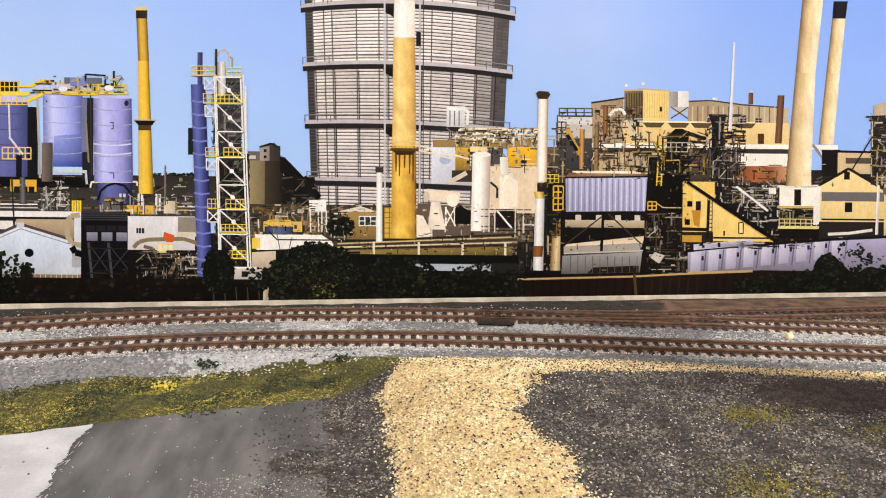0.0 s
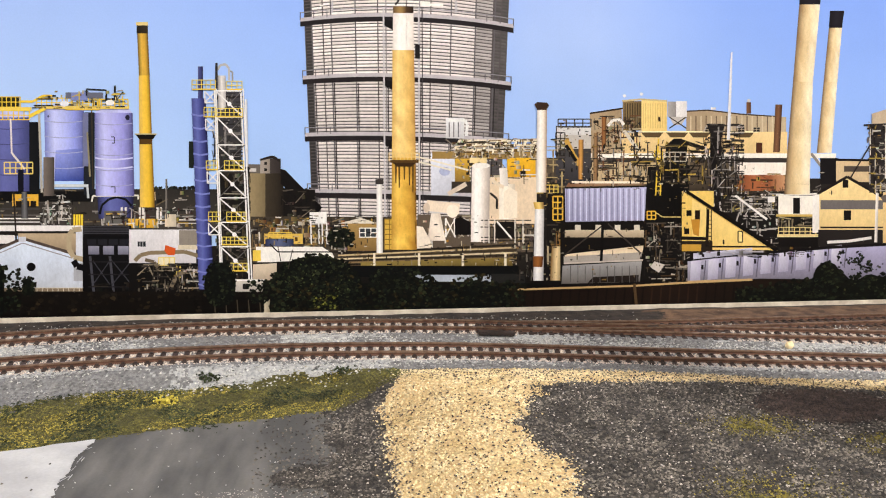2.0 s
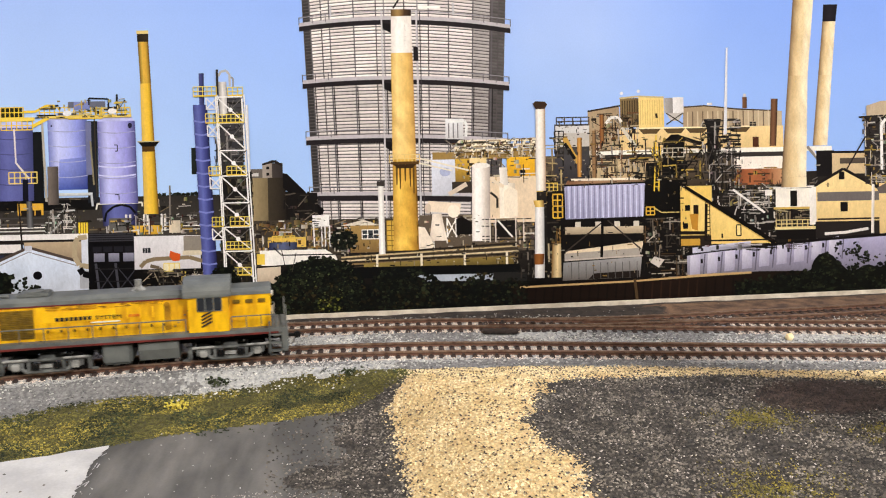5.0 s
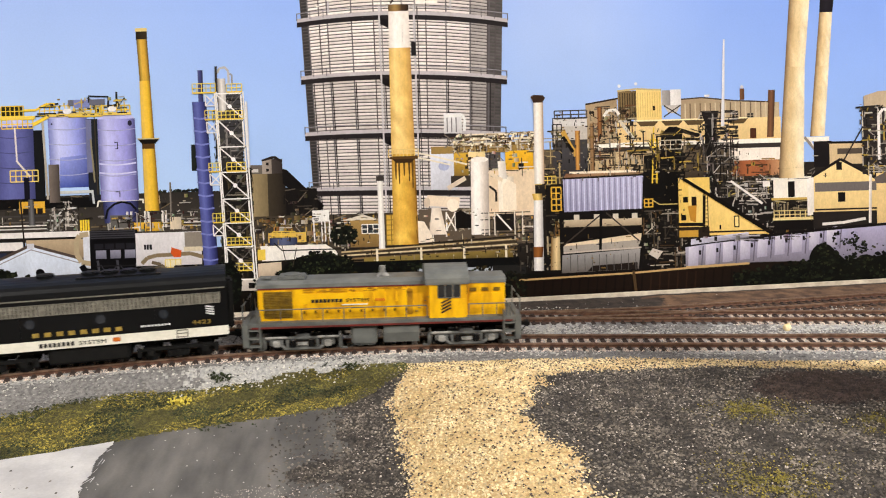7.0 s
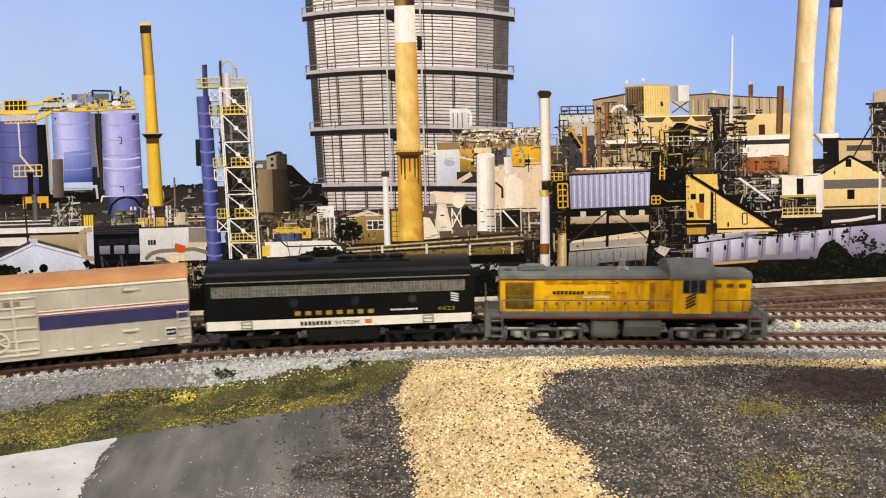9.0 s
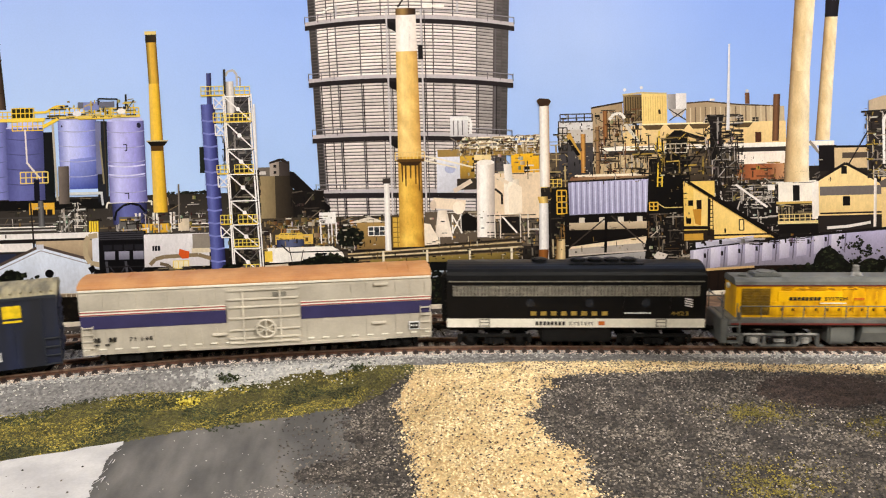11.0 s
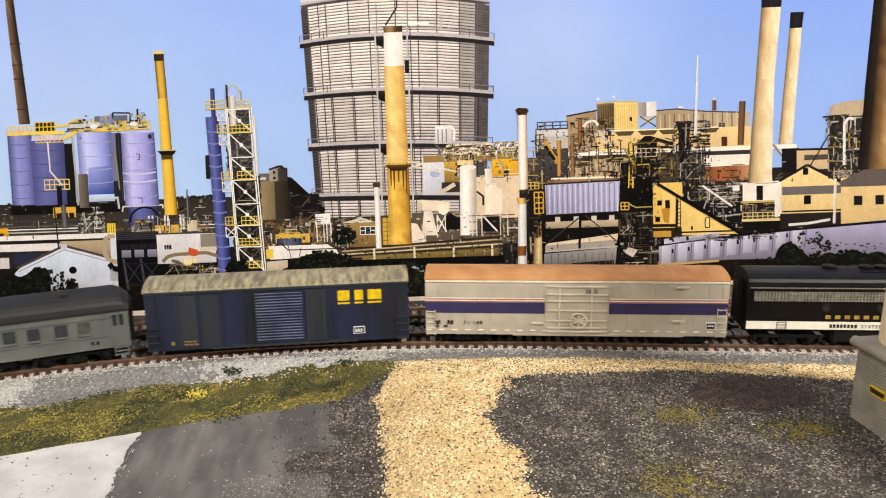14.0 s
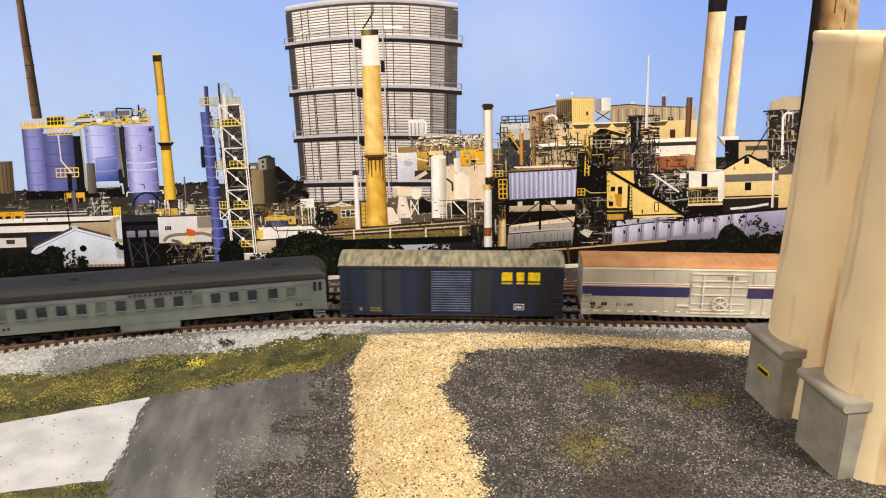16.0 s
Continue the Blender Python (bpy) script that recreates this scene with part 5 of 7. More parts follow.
class Ink:
    """One printed subject: flat shapes laid over one another, each a hair above what it covers."""
    top = np.zeros((660, 300), int)

    def __init__(self, name):
        self.name, self.v, self.f, self.c = name, [], [], []

    def poly(self, pts, *cols):
        us, vs = [q[0] for q in pts], [q[1] for q in pts]
        a, b = int((min(us) + 430) / 4), int((max(us) + 430) / 4) + 1
        c, d = int((min(vs) + 430) / 4), int((max(vs) + 430) / 4) + 1
        cell = Ink.top[max(0, a):b, max(0, c):d]
        level = cell.max() + 1
        cell[:] = level
        y = BOARD_Y - 0.0001 - level * 3e-6
        k = len(self.v)
        for i, (u, v) in enumerate(pts):
            x, z = on_board(u, v)
            self.v.append((x, y, z))
            self.c += inked(cols[i % len(cols)])
        self.f.append(tuple(range(k, k + len(pts))))

    def rect(self, u0, v0, u1, v1, c, c2=None):
        c2 = c2 or c
        self.poly([(u0, v0), (u1, v0), (u1, v1), (u0, v1)], c, c, c2, c2)

    def side(self, u0, v0, u1, v1, c, c2):
        self.poly([(u0, v0), (u1, v0), (u1, v1), (u0, v1)], c, c2, c2, c)

    def bar(self, u0, v0, u1, v1, w, c):
        d = math.hypot(u1 - u0, v1 - v0) or 1
        p, q = -(v1 - v0) / d * w / 2, (u1 - u0) / d * w / 2
        self.poly([(u0 + p, v0 + q), (u1 + p, v1 + q), (u1 - p, v1 - q), (u0 - p, v0 - q)], c)

    def path(self, pts, w, c):
        for a, b in zip(pts, pts[1:]):
            self.bar(*a, *b, w, c)

    def disc(self, u, v, ru, rv, c, n=16, c2=None):
        self.poly([(u + ru * math.cos(i * math.tau / n), v + rv * math.sin(i * math.tau / n)) for i in range(n)], *([c2 if c2 and math.sin(i * math.tau / n) > 0 else c for i in range(n)]))

    def tube(self, top, bot, shades):
        """A round shaft between two (u0, u1, v) ends, shaded across by the shades given."""
        (a0, a1, av), (b0, b1, bv) = top, bot
        n = len(shades) - 1
        for i in range(n):
            f, g = i / n, (i + 1) / n
            self.poly([(a0 + (a1 - a0) * f, av), (a0 + (a1 - a0) * g, av), (b0 + (b1 - b0) * g, bv), (b0 + (b1 - b0) * f, bv)], shades[i], shades[i + 1], shades[i + 1], shades[i])

    def stained(self, top, bot, shades, steps, seed, amount=0.16):
        """A round shaft whose tone wanders along and across it."""
        rng = random.Random(seed)
        (a0, a1, av), (b0, b1, bv) = top, bot
        n = len(shades) - 1
        tone = [[1 + rng.uniform(-amount, amount * 0.6) * (0.4 + 0.6 * rng.random()) for _i in range(n + 1)] for _j in range(steps + 1)]
        def at(i, j):
            f, g = i / n, j / steps
            return (a0 + (b0 - a0) * g) * (1 - f) + (a1 + (b1 - a1) * g) * f, av + (bv - av) * g
        def ink(i, j):
            k = tone[j][i]
            return tuple(min(255, q * (k if m == 0 else k ** 1.5 if m == 1 else k ** 2.2)) for m, q in enumerate(shades[i]))
        for j in range(steps):
            for i in range(n):
                self.poly([at(i, j), at(i + 1, j), at(i + 1, j + 1), at(i, j + 1)], ink(i, j), ink(i + 1, j), ink(i + 1, j + 1), ink(i, j + 1))

    def fence(self, u0, v0, u1, v1, c, n=6, w=1.6, rails=2):
        for i in range(rails + 1):
            v = v0 + (v1 - v0) * i / rails
            self.bar(u0, v, u1, v, w, c)
        for i in range(n + 1):
            u = u0 + (u1 - u0) * i / n
            self.bar(u, v0, u, v1, w, c)

    def truss(self, u0, v0, u1, v1, c, w=2.0):
        self.bar(u0, v0, u1, v1, w, c)
        self.bar(u0, v1, u1, v0, w, c)

    def clutter(self, u0, v0, u1, v1, palette, n, seed, big=14, thin=0.55):
        """Pipes, ducts, frames and boxes too small to tell apart."""
        rng = random.Random(seed)
        for _ in range(n):
            c = rng.choice(palette)
            k = rng.uniform(0.8, 1.15)
            c = tuple(min(255, (q * 0.66 + g * 0.34) * k) for q, g in zip(c, (92, 82, 72)))
            u, v = rng.uniform(u0, u1), rng.uniform(v0, v1)
            t = rng.random()
            if t < thin * 0.4:
                e = min(u1, u + rng.uniform(6, 40))
                self.bar(u, v, e, v + rng.uniform(-1, 1), rng.uniform(1.2, 2.8), c)
            elif t < thin * 0.8:
                self.bar(u, v, u + rng.uniform(-1, 1), min(v1, v + rng.uniform(6, 34)), rng.uniform(1.2, 3.0), c)
            elif t < thin:
                self.bar(u, v, min(u1, max(u0, u + rng.uniform(-22, 22))), min(v1, max(v0, v + rng.uniform(-22, 22))), rng.uniform(1.0, 2.2), c)
            else:
                w, h = rng.uniform(2, big), rng.uniform(2, big * 0.8)
                c2 = tuple(q * rng.uniform(0.55, 0.95) for q in c)
                self.side(u, v, min(u1, u + w), min(v1, v + h), c, c2)

    def leaves(self, u0, v0, u1, v1, palette, n, seed, size=5, shape=None):
        rng = random.Random(seed)
        for _ in range(int(n * 1.9)):
            u, v = rng.uniform(u0, u1), rng.uniform(v0, v1)
            if shape and not shape(u, v):
                continue
            c = rng.choice(palette)
            k = rng.uniform(0.6, 1.25)
            c = tuple(min(255, q * k) for q in c)
            m, r = rng.randint(5, 7), 0.62 * size * rng.uniform(0.4, 1.2)
            a0 = rng.uniform(0, 6)
            self.poly([(u + r * rng.uniform(0.5, 1.2) * math.cos(a0 + i * math.tau / m), v + r * 0.8 * rng.uniform(0.5, 1.2) * math.sin(a0 + i * math.tau / m)) for i in range(m)], c)

    def grit(self, u0, v0, u1, v1, n, seed):
        """Specks of machinery, glints and grime."""
        rng = random.Random(seed)
        for _ in range(n):
            u, v = rng.uniform(u0, u1), rng.uniform(v0, v1)
            c = rng.choice(((40, 34, 30), (56, 48, 42), (176, 166, 150), (120, 104, 82), (150, 132, 104), (30, 26, 24), (96, 84, 70), (150, 118, 60)))
            w, h = rng.uniform(0.7, 2.4), rng.uniform(0.7, 2.4)
            if rng.random() < 0.3:
                w *= 4
            elif rng.random() < 0.4:
                h *= 4
            self.rect(u, v, u + w, v + h, c)

    def done(self, label=""):
        me = bpy.data.meshes.new(self.name)
        me.from_pydata(self.v, [], self.f)
        a = me.color_attributes.new("ink", "FLOAT_COLOR", "POINT")
        a.data.foreach_set("color", self.c)
        me.materials.append(INK_SKY if self.name == "printed_sky" else INK)
        ob = new(self.name, me)
        ob.parent = backdrop
        if label:
            ob["label"] = label
        if len(self.f) > 300:
            ob["kind"] = "stuff"


WHITE, CREAM, PALE = (244, 238, 230), (238, 222, 186), (206, 200, 196)
YEL, TAN, BRN, RUST = (226, 178, 62), (196, 168, 122), (110, 84, 56), (150, 86, 46)
DARK, BLK, GREY, LAV = (48, 44, 42), (22, 20, 20), (120, 114, 112), (170, 168, 214)
GREENS = [(40, 48, 36), (50, 58, 40), (30, 36, 30), (62, 68, 46), (24, 28, 24)]


def print_sky():
    p = Ink("printed_sky")
    n, m = 22, 16
    def sky(u, v):
        t = min(1, max(0, (v + 260) / 640))
        r = min(1, max(0, u / 1568))
        a, b = (138, 168, 244), (178, 208, 250)
        c = [a[i] + (b[i] - a[i]) * t for i in range(3)]
        # Whitish room-light reflection on the glossy sheet, near u 1010, painted into the ink.
        glare = math.exp(-((u - 1010) / 190) ** 2 - ((v - 40) / 180) ** 2) * 26 + math.exp(-((u - 60) / 330) ** 2) * 10
        c = [c[0] - 26 * r + glare, c[1] - 24 * r + glare * 0.7, c[2] - 12 * r]
        return tuple(min(255, q) for q in c)
    for j in range(m):
        for i in range(n):
            u0, u1 = -420 + i * 2500 / n, -420 + (i + 1) * 2500 / n
            v0, v1 = -420 + j * 1000 / m, -420 + (j + 1) * 1000 / m
            p.poly([(u0, v0), (u1, v0), (u1, v1), (u0, v1)], sky(u0, v0), sky(u1, v0), sky(u1, v1), sky(u0, v1))
    p.done("clear light blue printed sky with a painted-in reflection")
    t = Ink("printed_far_trees")
    for u0, u1, v in ((-150, 80, 340), (268, 350, 336), (500, 570, 338), (1470, 1660, 330)):
        t.leaves(u0, v, u1, v + 16, [(52, 62, 54), (40, 48, 44), (62, 70, 58)], 70, int(u0 + 500), 7)
    t.rect(-420, 345, 600, 420, (50, 50, 46))
    t.done()


def gasholder():
    p = Ink("printed_gasholder")
    def el(v):
        return 538 + (v + 30) * 0.040
    def er(v):
        return 902 - (v + 10) * 0.040
    def sag(v):
        return 15 - 0.035 * (v + 20)
    def row(v, u):
        f = (u - 720) / 182
        return v + sag(v) * f * f + 5 * f
    p.poly([(el(-30), -30 + 8)] + [(u, row(-42, u)) for u in range(545, 900, 20)] + [(er(-10), -8), (er(400), 400), (el(400), 400)], (112, 102, 104))
    segs = [0, 0.035, 0.09, 0.13, 0.25, 0.36, 0.5, 0.62, 0.72, 0.84, 0.925, 0.965, 1.0]
    def tone(f, v):
        base = (236, 226, 220) if f < 0.6 else (228, 218, 214)
        k = 1.0
        if f < 0.05:
            k = 0.38
        elif f > 0.93:
            k = 0.5
        elif f > 0.85:
            k = 0.78
        k *= 1.05 if v < 150 else 0.98
        return tuple(min(255, q * k) for q in base)
    v = -34.0
    slat = random.Random(77)
    while v < 392:
        h = 4.1
        for a, b in zip(segs, segs[1:]):
            w = el(v) + (er(v) - el(v)) * a, el(v) + (er(v) - el(v)) * b
            f = (a + b) / 2
            pts = [(w[0] + 1, row(v, w[0])), (w[1] - 1, row(v, w[1])), (w[1] - 1, row(v, w[1]) + h), (w[0] + 1, row(v, w[0]) + h)]
            k = slat.uniform(0.93, 1.05)
            c, c2 = (tuple(min(255, q * k * g) for q in tone(f, v)) for g in (1.0, 0.9))
            p.poly(pts, c, c, c2, c2)
        v += 5.95
    for f in (0.035, 0.13, 0.25, 0.40, 0.565, 0.72, 0.84, 0.935):
        p.path([(el(q) + (er(q) - el(q)) * f, q + 3) for q in (-30, 60, 150, 250, 395)], 2.2, (150, 144, 146) if f in (0.40, 0.565) else (120, 114, 118))
        p.path([(el(q) + (er(q) - el(q)) * f + 3, q + 3) for q in (150, 250, 395)], 1.8, (74, 66, 70))
    for v in (33, 139, 243, 345):
        us = [el(v) - 7 + (er(v) - el(v) + 16) * i / 16 for i in range(17)]
        for a, b in zip(us, us[1:]):
            p.poly([(a, row(v, a) + 3), (b, row(v, b) + 3), (b, row(v, b) + 12), (a, row(v, a) + 12)], (66, 58, 62))
            p.poly([(a, row(v, a) - 3), (b, row(v, b) - 3), (b, row(v, b) + 3.5), (a, row(v, a) + 3.5)], (186, 178, 182))
        for i in range(0, 17):
            if us[i] < 600 or us[i] > 850:
                p.bar(us[i], row(v, us[i]) - 13, us[i], row(v, us[i]), 1.4, (120, 114, 120))
        p.path([(a, row(v, a) - 12) for a in us], 1.4, (150, 146, 152))
    us = [538 + 364 * i / 16 for i in range(17)]
    for a, b in zip(us, us[1:]):
        p.poly([(a, row(-50, a)), (b, row(-50, b)), (b, row(-37, b)), (a, row(-37, a))], (222, 220, 226), (222, 220, 226), (150, 146, 150), (150, 146, 150))
    p.path([(a, row(-38, a)) for a in us], 3, (96, 90, 94))
    p.side(568, 16, 574, 18, WHITE, WHITE)
    for u in (590, 808):
        p.bar(u, 8, u, 30, 3, (190, 186, 190))
    p.rect(745, 13, 785, 17, WHITE)
    for v in (36, 142, 246):
        p.poly([(676, v + 4), (697, v + 8), (697, v + 24), (682, v + 16)], (44, 38, 42))
    p.bar(680, 20, 683, 395, 3, (196, 190, 192))
    p.bar(742, 20, 744, 395, 3, (196, 190, 192))
    p.path([(748, 22), (750, 395)], 1.6, (90, 84, 88))
    p.rect(736, 85, 744, 110, (60, 54, 58))
    p.done("large grey louvred gas holder")


def chimneys():
    p = Ink("printed_chimney")
    p.bar(701, 16, 724, -18, 3, (50, 42, 40))
    p.bar(724, -18, 724, -40, 2.5, (60, 52, 50))
    p.tube((697, 733, 18), (697, 733, 31), [(120, 92, 60), (176, 140, 86), (110, 78, 54), (70, 50, 40)])
    p.tube((697, 733, 30), (696, 734, 95), [(224, 214, 206), (252, 244, 238), (246, 238, 230), (226, 214, 204)])
    p.stained((696, 734, 95), (695, 737, 284), [(216, 176, 100), (244, 210, 136), (242, 206, 128), (228, 186, 106), (196, 150, 84)], 12, 7, 0.08)
    p.stained((695, 737, 284), (694, 739, 446), [(196, 150, 64), (236, 192, 88), (232, 186, 80), (216, 166, 66), (170, 124, 50)], 12, 8, 0.12)
    p.fence(690, 276, 743, 290, (222, 190, 120), 8, 1.4)
    p.rect(692, 288, 742, 293, (120, 84, 40))
    for u, h in ((702, 36), (708, 44), (717, 30), (726, 40), (732, 52)):
        p.poly([(u - 2, 293), (u + 2, 293), (u + 1, 293 + h), (u - 1, 293 + h)], (128, 92, 40))
    p.poly([(696, 293), (737, 293), (730, 300), (704, 300)], (92, 62, 34))
    for v in (345, 370, 395, 420):
        p.bar(736, v, 737, v + 16, 1.4, (140, 100, 40))
    p.done("yellow chimney with white top band")
    p = Ink("printed_chimney")
    p.tube((245, 264, 48), (249, 268, 140), [(120, 92, 44), (212, 170, 70), (206, 160, 60), (120, 86, 40)])
    p.tube((249, 268, 140), (251, 277, 372), [(214, 176, 90), (240, 196, 74), (230, 184, 56), (150, 106, 36)])
    p.rect(244, 46, 265, 52, (226, 200, 130))
    p.side(245, 52, 265, 66, (60, 50, 40), (90, 72, 50))
    p.poly([(242, 243), (281, 243), (274, 252), (250, 252)], (48, 38, 30))
    p.rect(250, 252, 272, 261, (120, 84, 40))
    p.bar(242, 243, 281, 243, 2, (196, 180, 140))
    p.done("slim yellow chimney with dark ring")
    p = Ink("printed_chimney")
    p.stained((-52, -38, -190), (-33, -10, 180), [(150, 118, 92), (136, 108, 86), (104, 82, 68), (56, 46, 42)], 18, 12)
    for v in (20, 62, 90, 150):
        p.bar(-43 + v * 0.05, v, -20 + v * 0.05, v, 2, (80, 64, 54))
    p.done("tall brown chimney")
    p = Ink("printed_chimney")
    sh = [(34, 28, 28), (70, 54, 44), (150, 116, 76), (186, 148, 98), (192, 158, 110), (176, 144, 102), (196, 166, 124)]
    p.stained((1640, 1726, -300), (1621, 1714, 0), sh, 16, 9)
    p.stained((1621, 1714, 0), (1590, 1696, 330), sh, 18, 10)
    rng = random.Random(8)
    for k in range(40):
        v, f = rng.uniform(-200, 300), rng.uniform(0.25, 0.9)
        u = 1621 - v * 0.094 + f * (93 + v * 0.04)
        p.bar(u, v, u - rng.uniform(0, 3), v + rng.uniform(8, 50), rng.uniform(1.5, 4), rng.choice(((140, 108, 70), (120, 92, 62), (206, 176, 130))))
    p.done("wide brown chimney with a dark edge")
    for top, mid, bot, cap in (((1415, 1452, -12), (1402, 1437, 150), (1386, 1431, 348), 14), ((1468, 1491, 25), (1456, 1480, 150), (1444, 1470, 275), 55)):
        p = Ink("printed_chimney")
        sh = [(136, 108, 82), (190, 162, 120), (220, 194, 148), (230, 208, 164), (238, 222, 190), (232, 220, 194)]
        p.stained(top, mid, sh, 9, 5, 0.07)
        p.stained(mid, bot, sh, 11, 6, 0.07)
        f = (cap - top[2]) / (mid[2] - top[2])
        a0, a1 = top[0] + (mid[0] - top[0]) * f, top[1] + (mid[1] - top[1]) * f
        p.tube((top[0] - 1, top[1] + 1, top[2]), (a0, a1, cap), [(40, 34, 44), (58, 50, 64), (44, 38, 50)])
        p.done("cream chimney with black cap")
    p = Ink("printed_chimney")
    p.tube((951, 968, 190), (949, 967, 345), [(206, 196, 186), (246, 240, 232), (238, 226, 210), (176, 140, 110)])
    p.poly([(946, 190), (951, 186), (968, 187), (972, 192), (967, 200), (951, 200)], (118, 84, 56), (90, 62, 44))
    p.tube((947, 963, 368), (944, 962, 500), [(190, 186, 184), (240, 236, 232), (226, 220, 216), (160, 156, 156)])
    p.tube((944, 962, 362), (947, 963, 374), [(196, 150, 60), (238, 206, 120), (150, 110, 60)])
    p.tube((944, 962, 457), (944, 960, 476), [(150, 86, 40), (176, 110, 52), (120, 66, 34)])
    p.done("white vent stack with rusty cap")
    p = Ink("printed_pole")
    p.tube((1292, 1295, 98), (1285, 1291, 252), [(226, 224, 228), (200, 200, 206)])
    p.tube((668, 678, 330), (668, 679, 452), [(220, 214, 210), (246, 242, 236), (196, 188, 184)])
    p.rect(666, 322, 680, 331, (90, 80, 76))
    p.done()


def silos():
    for name, u0, u1, v0, v1, cols, lo in (
            ("a", -58, -9, 200, 342, [(96, 100, 166), (142, 148, 214), (134, 138, 206), (96, 98, 166)], None),
            ("b", -12, 56, 214, 344, [(100, 104, 174), (118, 122, 194), (110, 114, 184), (86, 90, 154)], None),
            ("c", 82, 152, 202, 326, [(124, 132, 204), (198, 202, 248), (178, 184, 240), (146, 154, 226), (106, 112, 184)], (58, 78, 190)),
            ("d", 171, 238, 206, 352, [(124, 124, 192), (194, 194, 244), (176, 174, 234), (150, 148, 216), (102, 100, 164)], None)):
        p = Ink("printed_silo")
        p.poly([(u0, v0), (u0 + 8, v0 - 8), ((u0 + u1) / 2, v0 - 13), (u1 - 8, v0 - 8), (u1, v0)], (188, 188, 232))
        p.tube((u0, u1, v0), (u0 + 2, u1 + 3, v1), cols)
        if lo:
            p.poly([(u0 + 20, 272), (u1 + 1, 268), (u1 + 2, v1), (u0 + 18, v1)], (150, 160, 228), (112, 124, 206), lo, (96, 116, 214))
        for v in range(int(v0) + 18, int(v1) - 4, 27):
            p.path([(u0 + (u1 - u0) * i / 8, v + 3 * math.sin(math.pi * i / 8)) for i in range(9)], 1.6, tuple(q * 0.8 for q in cols[1]))
        if name == "d":
            for v in (285, 301):
                p.path([(u0 + (u1 - u0) * i / 8, v + 3 * math.sin(math.pi * i / 8)) for i in range(9)], 2.6, (206, 206, 240))
            p.path([(200, 248), (206, 248), (206, 259), (202, 259)], 1.6, (70, 66, 110))
            p.path([(200, 336), (207, 336), (207, 346)], 1.6, (70, 66, 110))
            p.disc(229, 214, 4, 5, (60, 58, 90), 10)
        if name == "c":
            p.disc(89, 212, 1.6, 2, (80, 80, 130), 8)
        p.done("blue-violet storage silo")
    p = Ink("printed_silo_gear")
    p.rect(56, 222, 74, 346, (40, 44, 50))
    p.rect(152, 205, 171, 350, (56, 60, 72))
    p.rect(150, 206, 160, 300, (126, 130, 170))
    p.bar(158, 240, 163, 318, 3, (150, 140, 110))
    p.bar(73, 200, 78, 346, 4, (180, 172, 160))
    p.bar(166, 200, 168, 340, 2, (90, 80, 60))
    for u0, u1, v0, v1, n in ((-58, 0, 184, 200, 7), (0, 40, 178, 196, 5), (0, 56, 202, 218, 6), (68, 150, 180, 196, 9), (120, 180, 176, 200, 6), (168, 230, 182, 198, 8)):
        p.fence(u0, v0, u1, v1, (232, 196, 60), n, 1.7)
    p.path([(40, 186), (62, 186), (80, 176), (96, 176)], 4, (236, 200, 70))
    p.path([(56, 212), (84, 198)], 6, (236, 200, 70))
    p.rect(0, 178, 38, 196, (70, 66, 40))
    p.fence(0, 178, 40, 196, (232, 196, 60), 5, 1.6)
    p.rect(-58, 196, 60, 202, (236, 204, 90))
    p.rect(80, 194, 232, 199, (226, 196, 100))
    p.rect(120, 170, 186, 180, (120, 122, 140))
    p.rect(130, 170, 158, 184, (130, 140, 196))
    p.path([(157, 176), (157, 164), (192, 166), (192, 186)], 2.5, (50, 50, 56))
    p.path([(207, 158), (207, 184)], 3.5, (60, 60, 60))
    p.clutter(60, 166, 225, 198, [(232, 200, 80), (120, 116, 110), (236, 214, 130), (70, 70, 74)], 60, 3, 8)
    p.disc(118, 190, 8, 5, (232, 232, 240), 12)
    p.disc(198, 188, 8, 5, (240, 236, 236), 12)
    p.bar(23, 216, 25, 275, 3, (220, 210, 206))
    p.bar(24, 275, 48, 305, 3.5, (220, 210, 206))
    p.fence(12, 293, 62, 313, (232, 204, 110), 5, 2)
    p.rect(36, 306, 46, 345, (40, 40, 60))
    p.side(81, 284, 100, 352, (140, 126, 116), (98, 88, 84))
    p.bar(100, 334, 160, 334, 5, (200, 204, 206))
    p.bar(158, 334, 160, 356, 4, (190, 194, 198))
    p.done("yellow silo walkways and pipes")


